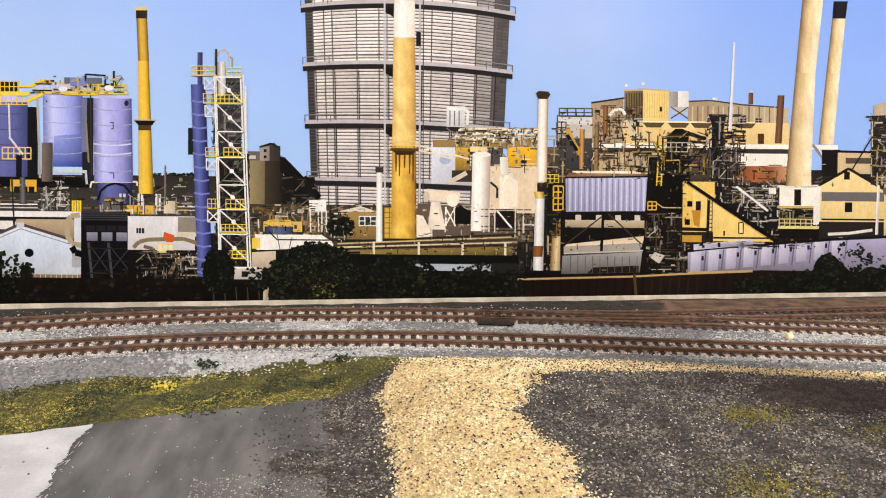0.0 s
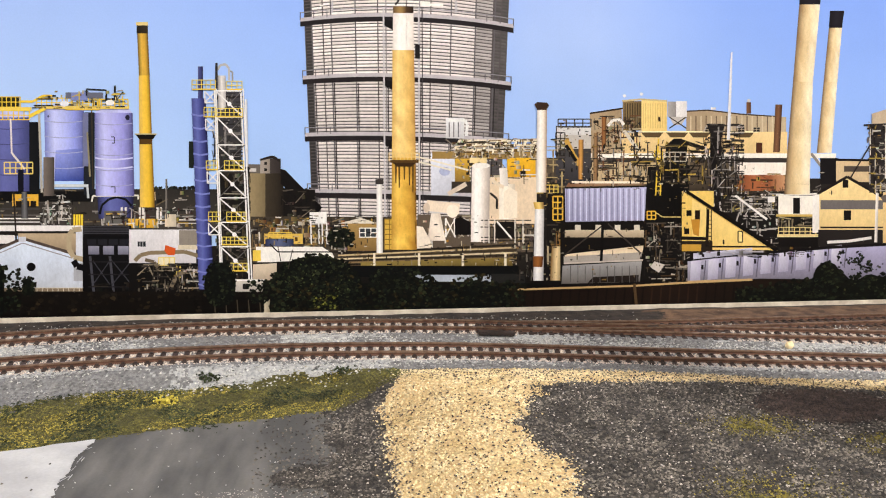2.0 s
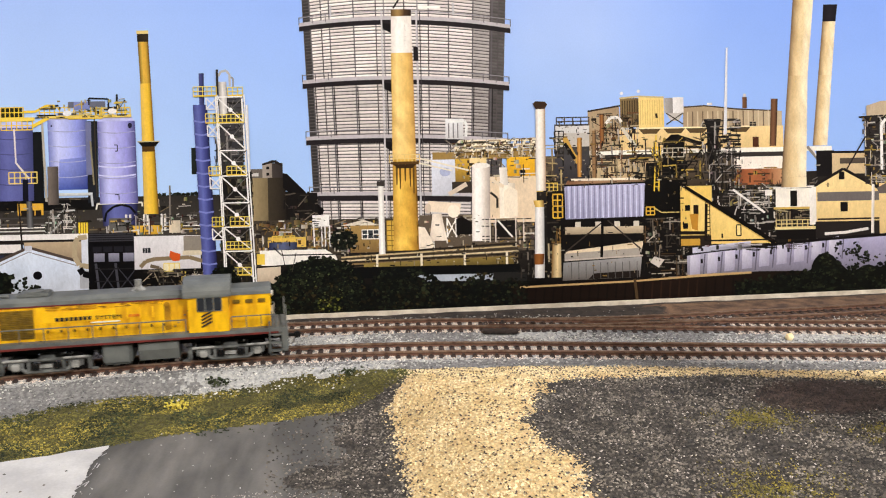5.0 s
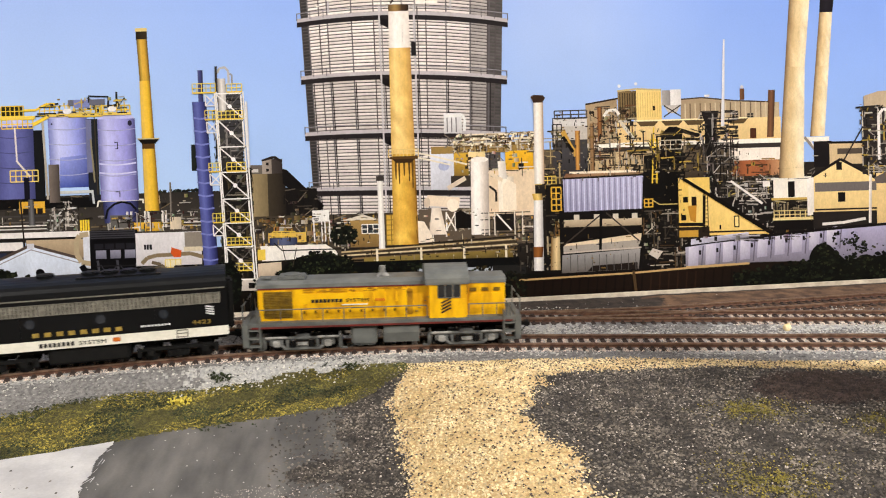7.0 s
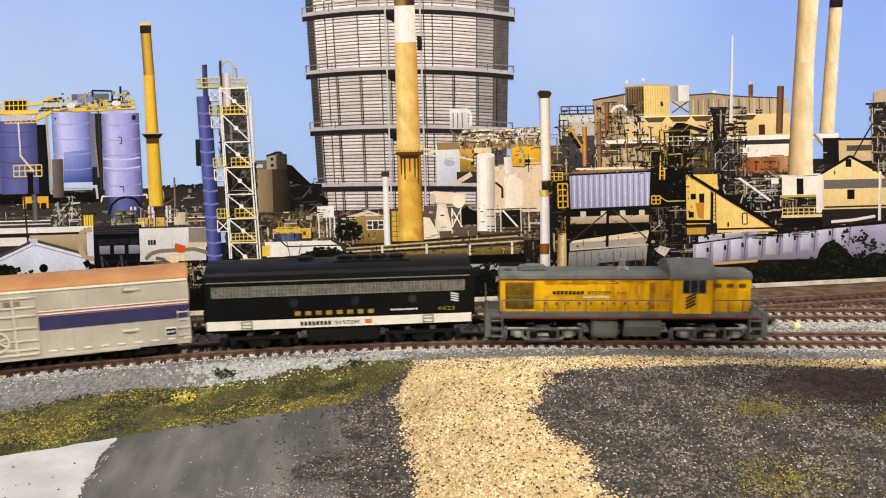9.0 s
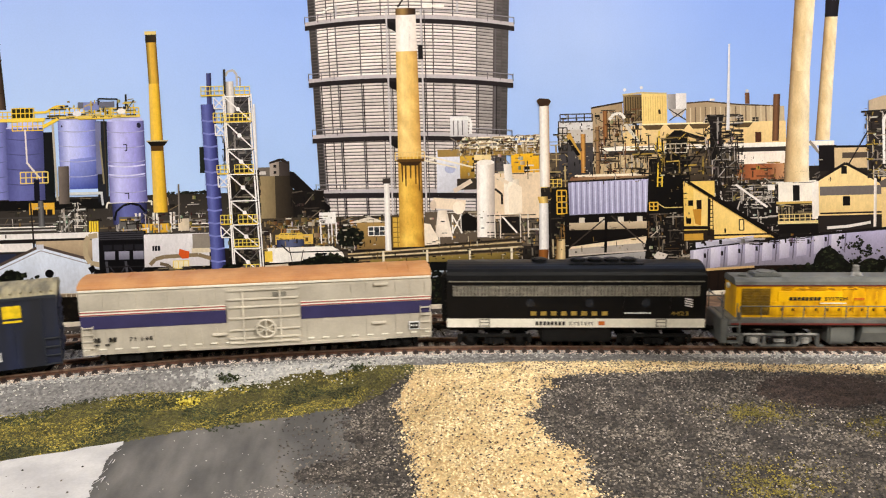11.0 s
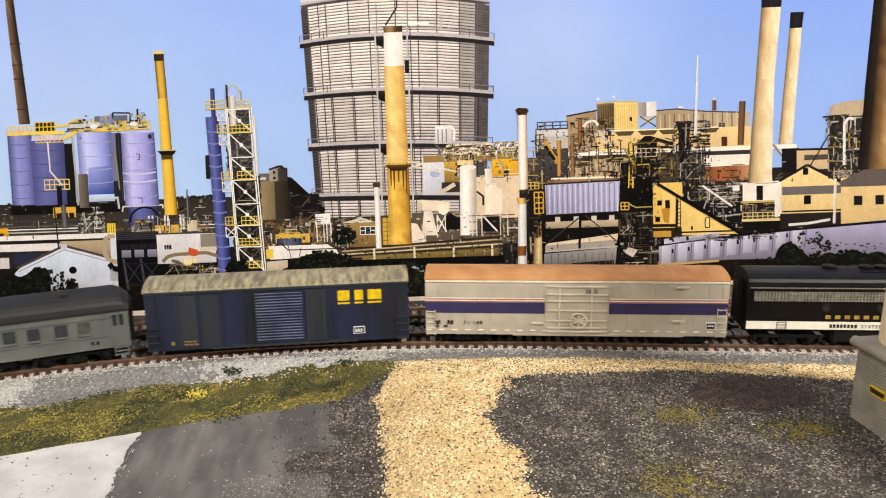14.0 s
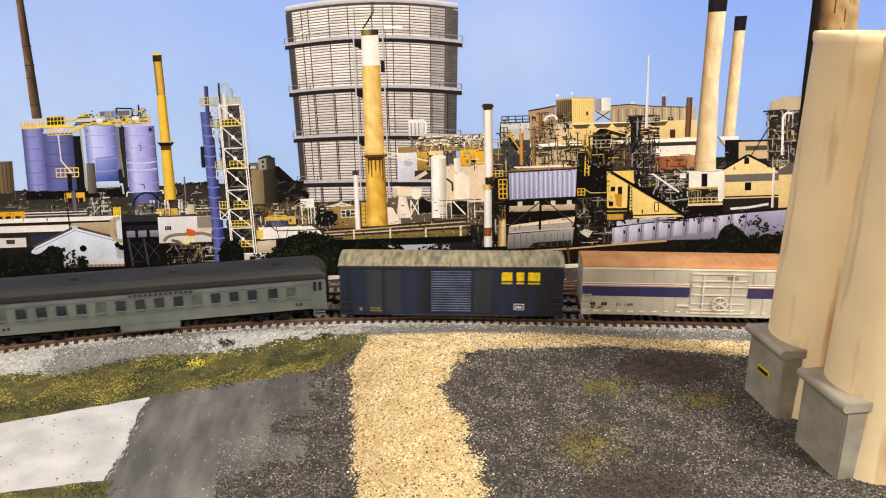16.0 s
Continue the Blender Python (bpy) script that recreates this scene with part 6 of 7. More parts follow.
def left_yard():
    p = Ink("printed_yard")
    p.rect(-420, 340, 560, 412, (74, 68, 64), (96, 88, 80))
    p.clutter(-400, 342, 350, 404, [PALE, (90, 84, 80), TAN, (70, 66, 64), (40, 38, 38), (120, 104, 84)], 170, 11, 10)
    for v, c in ((392, WHITE), (398, PALE), (386, (120, 112, 108)), (375, (96, 90, 88))):
        p.bar(-400, v, 74, v, 2.2, c)
        p.bar(268, v + 2, 350, v + 2, 1.6, c)
    p.rect(-60, 344, 170, 362, (34, 32, 34))
    p.side(-130, 273, -86, 345, (150, 128, 96), (108, 88, 66))
    for u in range(-128, -86, 9):
        p.bar(u, 276, u, 345, 1.5, (80, 66, 50))
    p.rect(-140, 388, -68, 428, (226, 168, 40), (206, 150, 36))
    for u in (-132, -112, -90):
        p.rect(u, 398, u + 12, 414, (60, 52, 46))
    p.rect(26, 349, 72, 370, (224, 172, 60))
    for u in (32, 46, 58):
        p.rect(u, 361, u + 10, 372, (60, 48, 40))
    p.tube((42, 52, 345), (42, 54, 392), [(90, 88, 90), (130, 128, 130), (70, 68, 70)])
    p.path([(75, 384), (88, 384), (104, 364), (128, 362)], 3, (200, 198, 196))
    p.path([(75, 400), (84, 402), (104, 382), (128, 384)], 3, (190, 188, 186))
    p.clutter(76, 350, 130, 402, [PALE, WHITE, (150, 146, 140), (70, 66, 64)], 70, 12, 7, 0.8)
    p.rect(133, 384, 151, 406, (232, 200, 60))
    p.fence(133, 384, 151, 406, (120, 92, 40), 4, 1.2, 1)
    p.tube((176, 240, 350), (178, 238, 392), [(60, 62, 120), (120, 126, 200), (104, 108, 184), (50, 52, 100)])
    p.path([(180, 384), (184, 368), (196, 358), (210, 354), (226, 358), (236, 370)], 4, (34, 32, 40))
    p.path([(166, 362), (168, 352), (248, 351), (248, 358)], 3, (226, 220, 206))
    for u in (219, 226, 251, 257, 282, 288):
        p.tube((u - 2, u + 2, 372), (u - 2, u + 2, 402), [(240, 234, 226), (206, 200, 196)])
    p.rect(230, 392, 282, 408, YEL, (206, 158, 50))
    p.rect(188, 378, 228, 400, (120, 116, 112))
    p.clutter(185, 372, 345, 408, [WHITE, PALE, YEL, (90, 80, 70), (120, 40, 40), DARK], 90, 13, 8)
    p.side(295, 384, 315, 406, (226, 208, 180), (190, 176, 156))
    p.tube((296, 299, 322), (296, 299, 392), [(150, 140, 130), (110, 104, 98)])
    # white roofs and walls of the nearer sheds
    p.rect(-420, 404, 152, 414, (236, 230, 226))
    p.rect(-420, 414, 160, 422, (60, 52, 50))
    p.rect(-420, 421, 30, 437, (232, 224, 220))
    p.rect(36, 418, 150, 452, (186, 164, 134), (160, 138, 112))
    p.rect(-420, 436, 40, 470, (70, 62, 62))
    p.rect(-420, 448, -70, 470, (214, 206, 204))
    for u in range(-410, -80, 42):
        p.rect(u, 452, u + 20, 462, (90, 84, 90))
    p.rect(-60, 440, 0, 462, (66, 72, 104))
    p.bar(28, 338, 33, 436, 3, (70, 60, 56))
    p.done("pipework, sheds and white roofs")
    p = Ink("printed_gabled_shed")
    p.poly([(-60, 480), (-48, 469), (44, 429), (132, 456), (166, 470), (168, 526), (-60, 526)], (206, 214, 230), (206, 214, 230), (214, 222, 236), (208, 216, 232), (204, 212, 228), (190, 192, 200), (176, 178, 186))
    p.path([(-56, 470), (44, 427), (132, 453), (150, 462)], 5, (110, 92, 84))
    p.path([(-52, 477), (44, 435), (130, 461)], 1.6, (150, 140, 144))
    p.disc(59, 477, 8, 7.5, (26, 24, 28))
    p.rect(37, 424, 50, 433, (196, 196, 206))
    p.rect(134, 470, 160, 502, (170, 170, 176))
    p.rect(-60, 514, 172, 528, (150, 130, 106))
    p.fence(60, 514, 172, 528, (206, 194, 172), 12, 1.2, 2)
    p.done("white gabled shed with round vent")
    p = Ink("printed_filter_house")
    p.rect(138, 412, 158, 464, (210, 212, 222))
    p.path([(148, 410), (132, 412), (126, 422), (126, 446), (134, 460), (154, 464)], 9, (176, 158, 128))
    p.path([(134, 466), (140, 476), (158, 480)], 11, (26, 26, 34))
    p.rect(150, 404, 236, 524, (36, 34, 40), (22, 20, 22))
    p.rect(150, 405, 232, 419, (84, 82, 90))
    for v in (408, 412, 416):
        p.bar(152, v, 230, v, 1.6, (50, 48, 56))
    p.rect(158, 420, 242, 427, (28, 26, 32))
    for i in range(4):
        p.rect(158 + i * 19, 428, 174 + i * 19, 438, (58, 56, 66))
    for i in range(3):
        p.rect(160 + i * 26, 440, 179 + i * 26, 455, (150, 148, 166), (126, 124, 142))
    for u in (163, 198, 236):
        p.bar(u, 458, u + 7, 526, 4.5, (96, 94, 104))
    p.truss(168, 466, 198, 508, (84, 82, 92), 2)
    p.truss(202, 466, 236, 508, (84, 82, 92), 2)
    for v in (468, 490, 512):
        p.bar(160, v, 240, v, 2, (60, 56, 60))
    p.side(238, 512, 246, 528, (170, 150, 120), (150, 130, 104))
    p.clutter(160, 505, 330, 535, [BLK, (50, 46, 42), (90, 80, 66), (30, 28, 28)], 60, 21, 14)
    p.done("black filter house on braced legs")
    p = Ink("printed_shed")
    p.rect(232, 411, 350, 470, (226, 222, 224), (206, 200, 202))
    p.rect(232, 470, 356, 530, (34, 30, 28))
    p.rect(247, 432, 261, 441, (60, 64, 74))
    for u in (251, 256):
        p.bar(u, 432, u, 441, 1, (210, 206, 206))
    p.rect(320, 412, 362, 440, (150, 140, 128))
    p.rect(318, 438, 362, 446, (210, 196, 170))
    p.path([(242, 466), (252, 456), (268, 452), (330, 450), (356, 458)], 7, (150, 130, 100))
    p.path([(260, 464), (276, 468), (284, 482)], 6, (130, 112, 90))
    p.poly([(296, 438), (304, 441), (314, 444), (312, 456), (300, 456), (294, 448)], (232, 96, 40))
    p.rect(283, 460, 312, 473, (226, 214, 180))
    p.fence(284, 460, 312, 474, (226, 200, 110), 3, 1.6, 1)
    p.fence(316, 474, 322, 498, (232, 204, 90), 1, 2, 5)
    p.fence(292, 525, 324, 534, (226, 206, 130), 4, 1.6)
    p.path([(306, 512), (314, 496), (326, 486), (352, 484)], 7, (140, 124, 102))
    p.clutter(246, 470, 360, 528, [(150, 136, 112), (60, 54, 50), (196, 180, 150), BLK, (90, 84, 80)], 110, 22, 9)
    p.clutter(322, 470, 362, 505, [WHITE, PALE, (60, 54, 50)], 24, 23, 6)
    p.done("white shed with bent ducts")


def tower():
    p = Ink("printed_column")
    p.rect(337, 256, 350, 303, (52, 62, 54))
    p.tube((353, 362, 124), (353, 362, 182), [(104, 108, 168), (88, 92, 156), (58, 60, 112)])
    p.tube((342, 367, 180), (355, 381, 516), [(94, 100, 172), (112, 120, 200), (86, 92, 174), (50, 52, 116)])
    v = 208
    while v < 510:
        o = (v - 180) * 0.0385
        p.path([(341 + o, v), (354 + o, v + 3), (368 + o, v + 1)], 3, (128, 136, 206))
        v += 23
    p.done("blue distillation column")
    p = Ink("printed_lattice_tower")
    p.rect(386, 300, 444, 498, (48, 43, 40))
    p.rect(388, 168, 430, 300, (92, 90, 96), (70, 66, 68))
    p.clutter(378, 168, 432, 300, [(70, 68, 72), (110, 106, 106), (50, 48, 50), (150, 146, 146)], 150, 31, 9, 0.7)
    p.clutter(384, 300, 446, 498, [(80, 74, 70), (40, 36, 34), (120, 110, 98), (170, 160, 142), (100, 84, 54)], 200, 32, 9, 0.7)
    p.tube((388, 402, 140), (389, 403, 200), [(150, 144, 142), (226, 220, 216), (170, 164, 162)])
    p.path([(388, 130), (392, 122), (402, 120), (408, 128), (408, 148)], 4, (180, 176, 174))
    p.path([(386, 118), (386, 165)], 4, (80, 74, 74))
    p.path([(410, 132), (414, 134), (414, 150)], 3, (150, 146, 146))
    def leg(f, v):
        return 384 + (v - 163) * 0.033 + f * (47 + (v - 163) * 0.012)
    for f, w in ((-0.03, 2.8), (0.03, 2), (0.95, 2.8), (1.04, 2.4)):
        p.path([(leg(f, v), v) for v in (163, 330, 498)], w, (236, 232, 230))
    for v in (167, 213, 262, 307, 355, 398, 441):
        p.bar(leg(0, v), v, leg(1, v), v, 2.2, (240, 236, 234))
    vs = [167, 213, 262, 307, 355, 398, 441, 490]
    for a, b in zip(vs, vs[1:]):
        p.bar(leg(0, a), a, leg(1, b), b, 2.4, (226, 222, 220))
        p.bar(leg(1, a), a, leg(0, b), b, 1.6, (120, 114, 112))
        p.disc(leg(0.5, (a + b) / 2), (a + b) / 2, 4, 4, (240, 236, 236), 10)
    for v0, v1 in ((168, 188), (216, 236), (309, 329), (400, 420)):
        p.truss(leg(-0.4, v0), v0, leg(0, v1), v1, (230, 226, 224), 2)
        p.bar(leg(-0.4, v0), v0, leg(-0.4, v1), v1, 2, (230, 226, 224))
        p.bar(leg(-0.4, v1), v1, leg(0, v1), v1, 2, (230, 226, 224))
    for u0, u1, v0, v1 in ((343, 384, 148, 164), (404, 431, 150, 164), (364, 384, 196, 212), (386, 432, 198, 212), (368, 388, 290, 305), (400, 434, 290, 305), (372, 392, 380, 396), (404, 438, 380, 396), (396, 440, 424, 437), (408, 440, 470, 483)):
        p.fence(u0, v0, u1, v1, (232, 208, 90), max(3, int((u1 - u0) / 7)), 1.3)
        p.rect(u0, v1 - 1, u1, v1 + 1.6, (224, 192, 76))
    p.tube((436, 440, 182), (438, 442, 300), [(240, 238, 240), (190, 188, 190)])
    p.done("white lattice tower with yellow landings")


def middle():
    p = Ink("printed_hopper_house")
    p.side(440, 312, 472, 396, (166, 146, 108), (140, 122, 90))
    p.side(472, 312, 504, 396, (92, 80, 64), (60, 50, 44))
    p.rect(440, 296, 466, 312, (126, 116, 108))
    p.rect(440, 303, 456, 309, (200, 194, 190))
    p.side(463, 286, 480, 312, (168, 156, 146), (150, 138, 128))
    p.side(480, 286, 499, 312, (96, 86, 82), (80, 70, 68))
    p.poly([(462, 287), (480, 281), (488, 281), (499, 290), (499, 293), (484, 285), (463, 290)], (70, 60, 58))
    for v in (292, 303):
        p.rect(470, v, 475, v + 5, (50, 42, 42))
    p.poly([(499, 304), (507, 306), (572, 372), (560, 386), (499, 330)], (44, 38, 38), (42, 36, 36), (36, 30, 32), (34, 28, 30), (40, 34, 34))
    p.rect(504, 340, 560, 400, (46, 40, 38))
    p.clutter(500, 340, 560, 400, [(40, 34, 34), (90, 80, 72), (150, 136, 120), (28, 24, 24)], 70, 41, 9)
    p.done("grey hopper house with sloping conveyor")
    p = Ink("printed_plant")
    p.rect(446, 388, 700, 470, (96, 84, 70))
    p.clutter(446, 388, 665, 446, [WHITE, YEL, TAN, (196, 140, 60), (70, 60, 54), DARK, PALE, (150, 120, 70)], 330, 42, 13)
    p.rect(470, 418, 538, 436, (214, 176, 84))
    for u in (476, 500, 524):
        p.rect(u, 424, u + 5, 431, (120, 84, 40))
    p.fence(478, 416, 518, 430, (226, 190, 80), 5, 1.6)
    p.tube((472, 522, 427), (472, 522, 440), [(60, 70, 120), (110, 120, 160), (66, 74, 110)])
    p.rect(550, 380, 580, 400, (240, 236, 232))
    for u in (552, 566, 572, 580):
        p.bar(u, 398, u + 1, 436, 2.4, (232, 228, 224))
    p.rect(617, 398, 672, 448, (176, 142, 84), (150, 118, 70))
    p.poly([(600, 400), (640, 390), (672, 400)], (216, 206, 190))
    p.rect(638, 408, 668, 424, (80, 86, 92))
    p.fence(638, 408, 668, 424, (232, 228, 220), 3, 1.6, 2)
    p.disc(604, 426, 24, 17, (34, 40, 30))
    p.leaves(582, 408, 628, 440, GREENS, 70, 43, 6, lambda u, v: ((u - 604) / 27) ** 2 + ((v - 426) / 20) ** 2 < 1)
    p.poly([(455, 441), (572, 441), (590, 452), (598, 468), (458, 468)], (240, 234, 226), (240, 234, 226), (226, 216, 204))
    p.rect(450, 447, 464, 466, (230, 196, 80))
    p.rect(450, 470, 492, 500, (214, 196, 172), (180, 160, 138))
    p.rect(410, 498, 468, 532, (206, 196, 186), (170, 160, 150))
    p.rect(432, 506, 442, 516, (60, 54, 52))
    p.bar(408, 500, 470, 500, 2, (240, 236, 230))
    p.bar(420, 524, 468, 524, 1.6, (90, 80, 76))
    p.path([(480, 436), (494, 450), (700, 450)], 2.2, (50, 44, 40))
    p.path([(450, 471), (540, 466), (640, 462)], 2.4, (56, 48, 44))
    p.rect(505, 474, 548, 500, (190, 196, 206))
    p.done("yellow and white plant buildings")
    p = Ink("printed_process_plant")
    p.rect(740, 384, 945, 450, (120, 104, 88))
    p.clutter(742, 384, 945, 446, [CREAM, (226, 206, 180), (90, 76, 64), (50, 42, 38), YEL, WHITE], 90, 53, 9)
    p.poly([(764, 276), (812, 276), (812, 350), (764, 350)], (226, 228, 240), (214, 216, 230), (190, 190, 200), (206, 206, 216))
    p.disc(788, 308, 10, 8, (170, 176, 206), 12)
    p.rect(766, 273, 948, 286, (166, 134, 76))
    p.rect(806, 286, 832, 330, (212, 168, 60), (150, 116, 60))
    p.rect(800, 326, 836, 346, (86, 74, 66))
    p.rect(898, 284, 948, 320, (230, 176, 44), (214, 158, 40))
    p.rect(921, 307, 931, 317, (40, 36, 34))
    p.rect(836, 318, 950, 400, (226, 202, 172))
    p.rect(832, 284, 862, 300, (232, 206, 150))
    p.clutter(806, 284, 950, 330, [CREAM, YEL, (236, 214, 170), (80, 66, 52), (150, 120, 80), WHITE], 45, 52, 9)
    p.tube((836, 868, 298), (834, 866, 432), [(226, 214, 204), (252, 246, 240), (244, 236, 228), (214, 200, 188), (170, 156, 148)])
    p.disc(852, 298, 16, 5, (240, 232, 224), 14)
    p.tube((884, 912, 330), (884, 912, 392), [(236, 224, 206), (246, 234, 216), (206, 188, 166)])
    p.tube((884, 898, 302), (886, 900, 334), [(240, 232, 222), (206, 196, 186)])
    p.poly([(892, 344), (904, 336), (916, 344), (916, 390), (892, 390)], (236, 220, 198))
    p.bar(756, 368, 814, 374, 19, (236, 216, 192))
    p.disc(756, 372, 6, 9, (206, 186, 166), 12)
    p.disc(802, 378, 11, 12, (246, 230, 210), 14)
    p.poly([(764, 382), (780, 382), (790, 430), (758, 430)], (238, 224, 208), (216, 198, 180))
    p.poly([(738, 404), (750, 406), (766, 436), (766, 448), (738, 448)], (238, 222, 202))
    p.truss(790, 392, 806, 422, (232, 224, 214), 2.4)
    p.bar(790, 390, 790, 424, 3, (236, 230, 222))
    p.bar(806, 390, 806, 424, 3, (236, 230, 222))
    p.poly([(806, 392), (816, 388), (834, 398), (834, 420), (806, 420)], (40, 34, 32))
    p.path([(794, 348), (812, 338), (826, 330)], 8, (214, 196, 176))
    p.path([(868, 320), (880, 330), (892, 336)], 6, (226, 206, 180))
    p.path([(868, 346), (880, 356), (880, 374)], 4, (70, 60, 54))
    for v in (394, 406, 424, 430):
        p.bar(852, v, 940, v, 1.8, (60, 50, 46))
    p.rect(878, 396, 914, 426, (50, 42, 40))
    p.bar(880, 396, 906, 426, 3, (232, 226, 218))
    for u in (857, 866, 876, 912, 926):
        p.bar(u, 392, u, 434, 2, (220, 210, 196))
    p.rect(790, 214, 822, 250, (226, 224, 226), (200, 196, 196))
    for u in (796, 804, 812):
        p.bar(u, 222, u, 248, 2, (130, 126, 128))
    p.path([(796, 218), (824, 218), (828, 226), (826, 246)], 5, (232, 230, 228))
    p.truss(790, 252, 822, 276, (140, 128, 116), 2)
    for v in (254, 262, 270):
        p.path([(806, v + 14), (814, v), (952, v)], 4, (228, 214, 186))
    for u in range(838, 950, 17):
        p.path([(u, 278), (u + 4, 262), (u + 10, 254)], 3.4, (240, 230, 206))
    p.clutter(800, 250, 950, 284, [CREAM, WHITE, (190, 160, 110), (110, 90, 66), (150, 110, 50)], 150, 51, 8)
    p.path([(737, 282), (770, 290), (830, 306)], 3, (226, 216, 196))
    p.path([(737, 290), (800, 306)], 3, (226, 216, 196))
    p.rect(682, 392, 700, 446, (206, 166, 70))
    p.fence(682, 392, 700, 446, (150, 116, 50), 2, 1.5, 6)
    p.rect(735, 446, 770, 450, BLK)
    p.done("white tanks and crowded process plant")
    p = Ink("printed_pipe_rack")
    p.poly([(600, 452), (915, 434), (915, 470), (600, 480)], (110, 92, 68))
    for i, c in enumerate([(60, 52, 46), (196, 172, 130), (90, 76, 60), (214, 194, 156), (70, 58, 50), (150, 124, 84), (50, 42, 38)]):
        p.bar(600, 453 + i * 3.2, 915, 437 + i * 4.6, 2.6, c)
    p.poly([(640, 468), (905, 460), (908, 474), (640, 476)], (156, 134, 70), (150, 126, 62), (120, 100, 52))
    p.rect(596, 474, 918, 494, (26, 28, 30))
    for u in (664, 743, 820, 895):
        p.bar(u, 452, u, 474, 4, (226, 214, 190))
    p.rect(735, 490, 872, 502, (172, 178, 190))
    p.rect(870, 488, 930, 506, (60, 58, 56))
    p.clutter(905, 400, 950, 500, [(60, 54, 50), BLK, (150, 140, 126), (90, 80, 70)], 60, 54, 8)
    p.done("long pipe rack over a dark siding")


def right_works():
    p = Ink("printed_yard")
    p.rect(930, 320, 1760, 520, (66, 58, 54), (34, 28, 26))
    p.rect(560, 400, 940, 520, (80, 70, 62), (30, 28, 26))
    p.rect(-420, 440, 560, 560, (60, 52, 48), (28, 24, 22))
    p.clutter(1140, 330, 1470, 470, [DARK, BLK, GREY, (150, 136, 120), PALE, YEL], 260, 60, 9, 0.75)
    p.done("dark yard with pipes and frames")
    p = Ink("printed_works")
    p.rect(950, 284, 1400, 350, (128, 110, 88), (78, 66, 56))
    p.rect(1044, 250, 1110, 292, (150, 128, 98))
    p.poly([(1044, 206), (1100, 198), (1104, 286), (1044, 286)], (176, 152, 120), (166, 142, 112))
    p.path([(1044, 206), (1102, 197)], 3, (80, 62, 50))
    p.poly([(1214, 202), (1252, 200), (1300, 206), (1390, 212), (1390, 285), (1214, 285)], (168, 146, 118), (172, 150, 120), (176, 156, 128), (186, 168, 140), (196, 172, 136))
    p.path([(1214, 202), (1252, 200), (1310, 207), (1372, 211)], 2.4, (100, 82, 66))
    for u in range(1222, 1380, 9):
        p.bar(u, 210, u, 236 + (u * 7) % 20, 2.2, (136, 114, 92) if u % 2 else (200, 182, 152))
    p.side(1102, 184, 1135, 236, (150, 126, 86), (132, 108, 72))
    p.side(1135, 182, 1180, 238, (236, 206, 132), (226, 194, 120))
    for i in range(7):
        p.bar(1106 + i * 4.4, 188, 1106 + i * 4.4, 234, 1.8, (96, 78, 52))
    for i in range(10):
        p.bar(1138 + i * 4.3, 188, 1138 + i * 4.3, 232, 1.2, (206, 172, 102))
    p.path([(1101, 184), (1135, 181), (1180, 184)], 3, (196, 176, 130))
    p.path([(1166, 212), (1167, 220)], 4, (80, 60, 40))
    p.disc(1105, 175, 3, 3, (230, 228, 230), 8)
    p.disc(1135, 172, 3, 3, (220, 218, 220), 8)
    p.side(1181, 185, 1196, 212, (170, 164, 160), (150, 144, 142))
    p.side(1196, 184, 1215, 212, (232, 228, 226), (214, 208, 206))
    p.poly([(1184, 212), (1214, 212), (1206, 226), (1192, 226)], (190, 182, 176))
    p.truss(1184, 212, 1214, 232, (90, 78, 66), 2)
    p.rect(1100, 238, 1392, 284, (228, 198, 142), (220, 188, 130))
    for u in (1134, 1178, 1218, 1294):
        p.poly([(u, 239), (u + 40, 239), (u + 32, 248), (u + 8, 248)], (120, 96, 64))
        p.bar(u - 4, 238, u + 46, 238, 2.6, (244, 226, 180))
    p.rect(1044, 276, 1478, 284, (240, 232, 220))
    p.rect(1044, 284, 1400, 292, (84, 76, 72))
    for u in (1247, 1305, 1332):
        p.rect(u, 230, u + 12, 238, (66, 58, 54))
        p.fence(u, 230, u + 12, 238, (170, 154, 130), 2, 1)
    p.rect(1337, 257, 1348, 275, (116, 66, 46))
    p.tube((1320, 1328, 186), (1320, 1328, 206), [(150, 104, 70), (120, 76, 50)])
    p.disc(1324, 183, 3, 3, (200, 196, 196), 8)
    p.tube((1371, 1383, 190), (1367, 1379, 274), [(124, 84, 58), (150, 104, 74), (90, 56, 42)])
    p.side(1257, 195, 1266, 199, WHITE, PALE)
    p.rect(1044, 292, 1170, 330, (190, 166, 128))
    p.clutter(1048, 210, 1135, 330, [RUST, (196, 176, 140), DARK, (226, 206, 166), (110, 84, 56), PALE, (60, 50, 42)], 230, 61, 10, 0.7)
    p.path([(1076, 228), (1084, 218), (1098, 217), (1104, 226)], 5, (226, 220, 212))
    p.path([(1104, 236), (1130, 272)], 6, (206, 196, 180))
    p.tube((1065, 1073, 212), (1065, 1073, 262), [RUST, (176, 120, 70), (90, 56, 36)])
    p.tube((1051, 1058, 240), (1050, 1058, 324), [(150, 120, 86), (170, 130, 90), (90, 66, 46)])
    p.done("cream factory block with vents and parapets")
    p = Ink("printed_bunker")
    p.rect(984, 228, 1046, 335, (92, 88, 88))
    p.rect(986, 230, 1046, 244, (206, 202, 200))
    p.rect(986, 244, 1046, 268, (190, 182, 174))
    p.rect(984, 282, 1044, 332, (96, 92, 96), (76, 72, 76))
    p.fence(988, 216, 1046, 230, (96, 92, 98), 4, 2)
    p.fence(984, 240, 1000, 280, (70, 62, 58), 2, 2, 4)
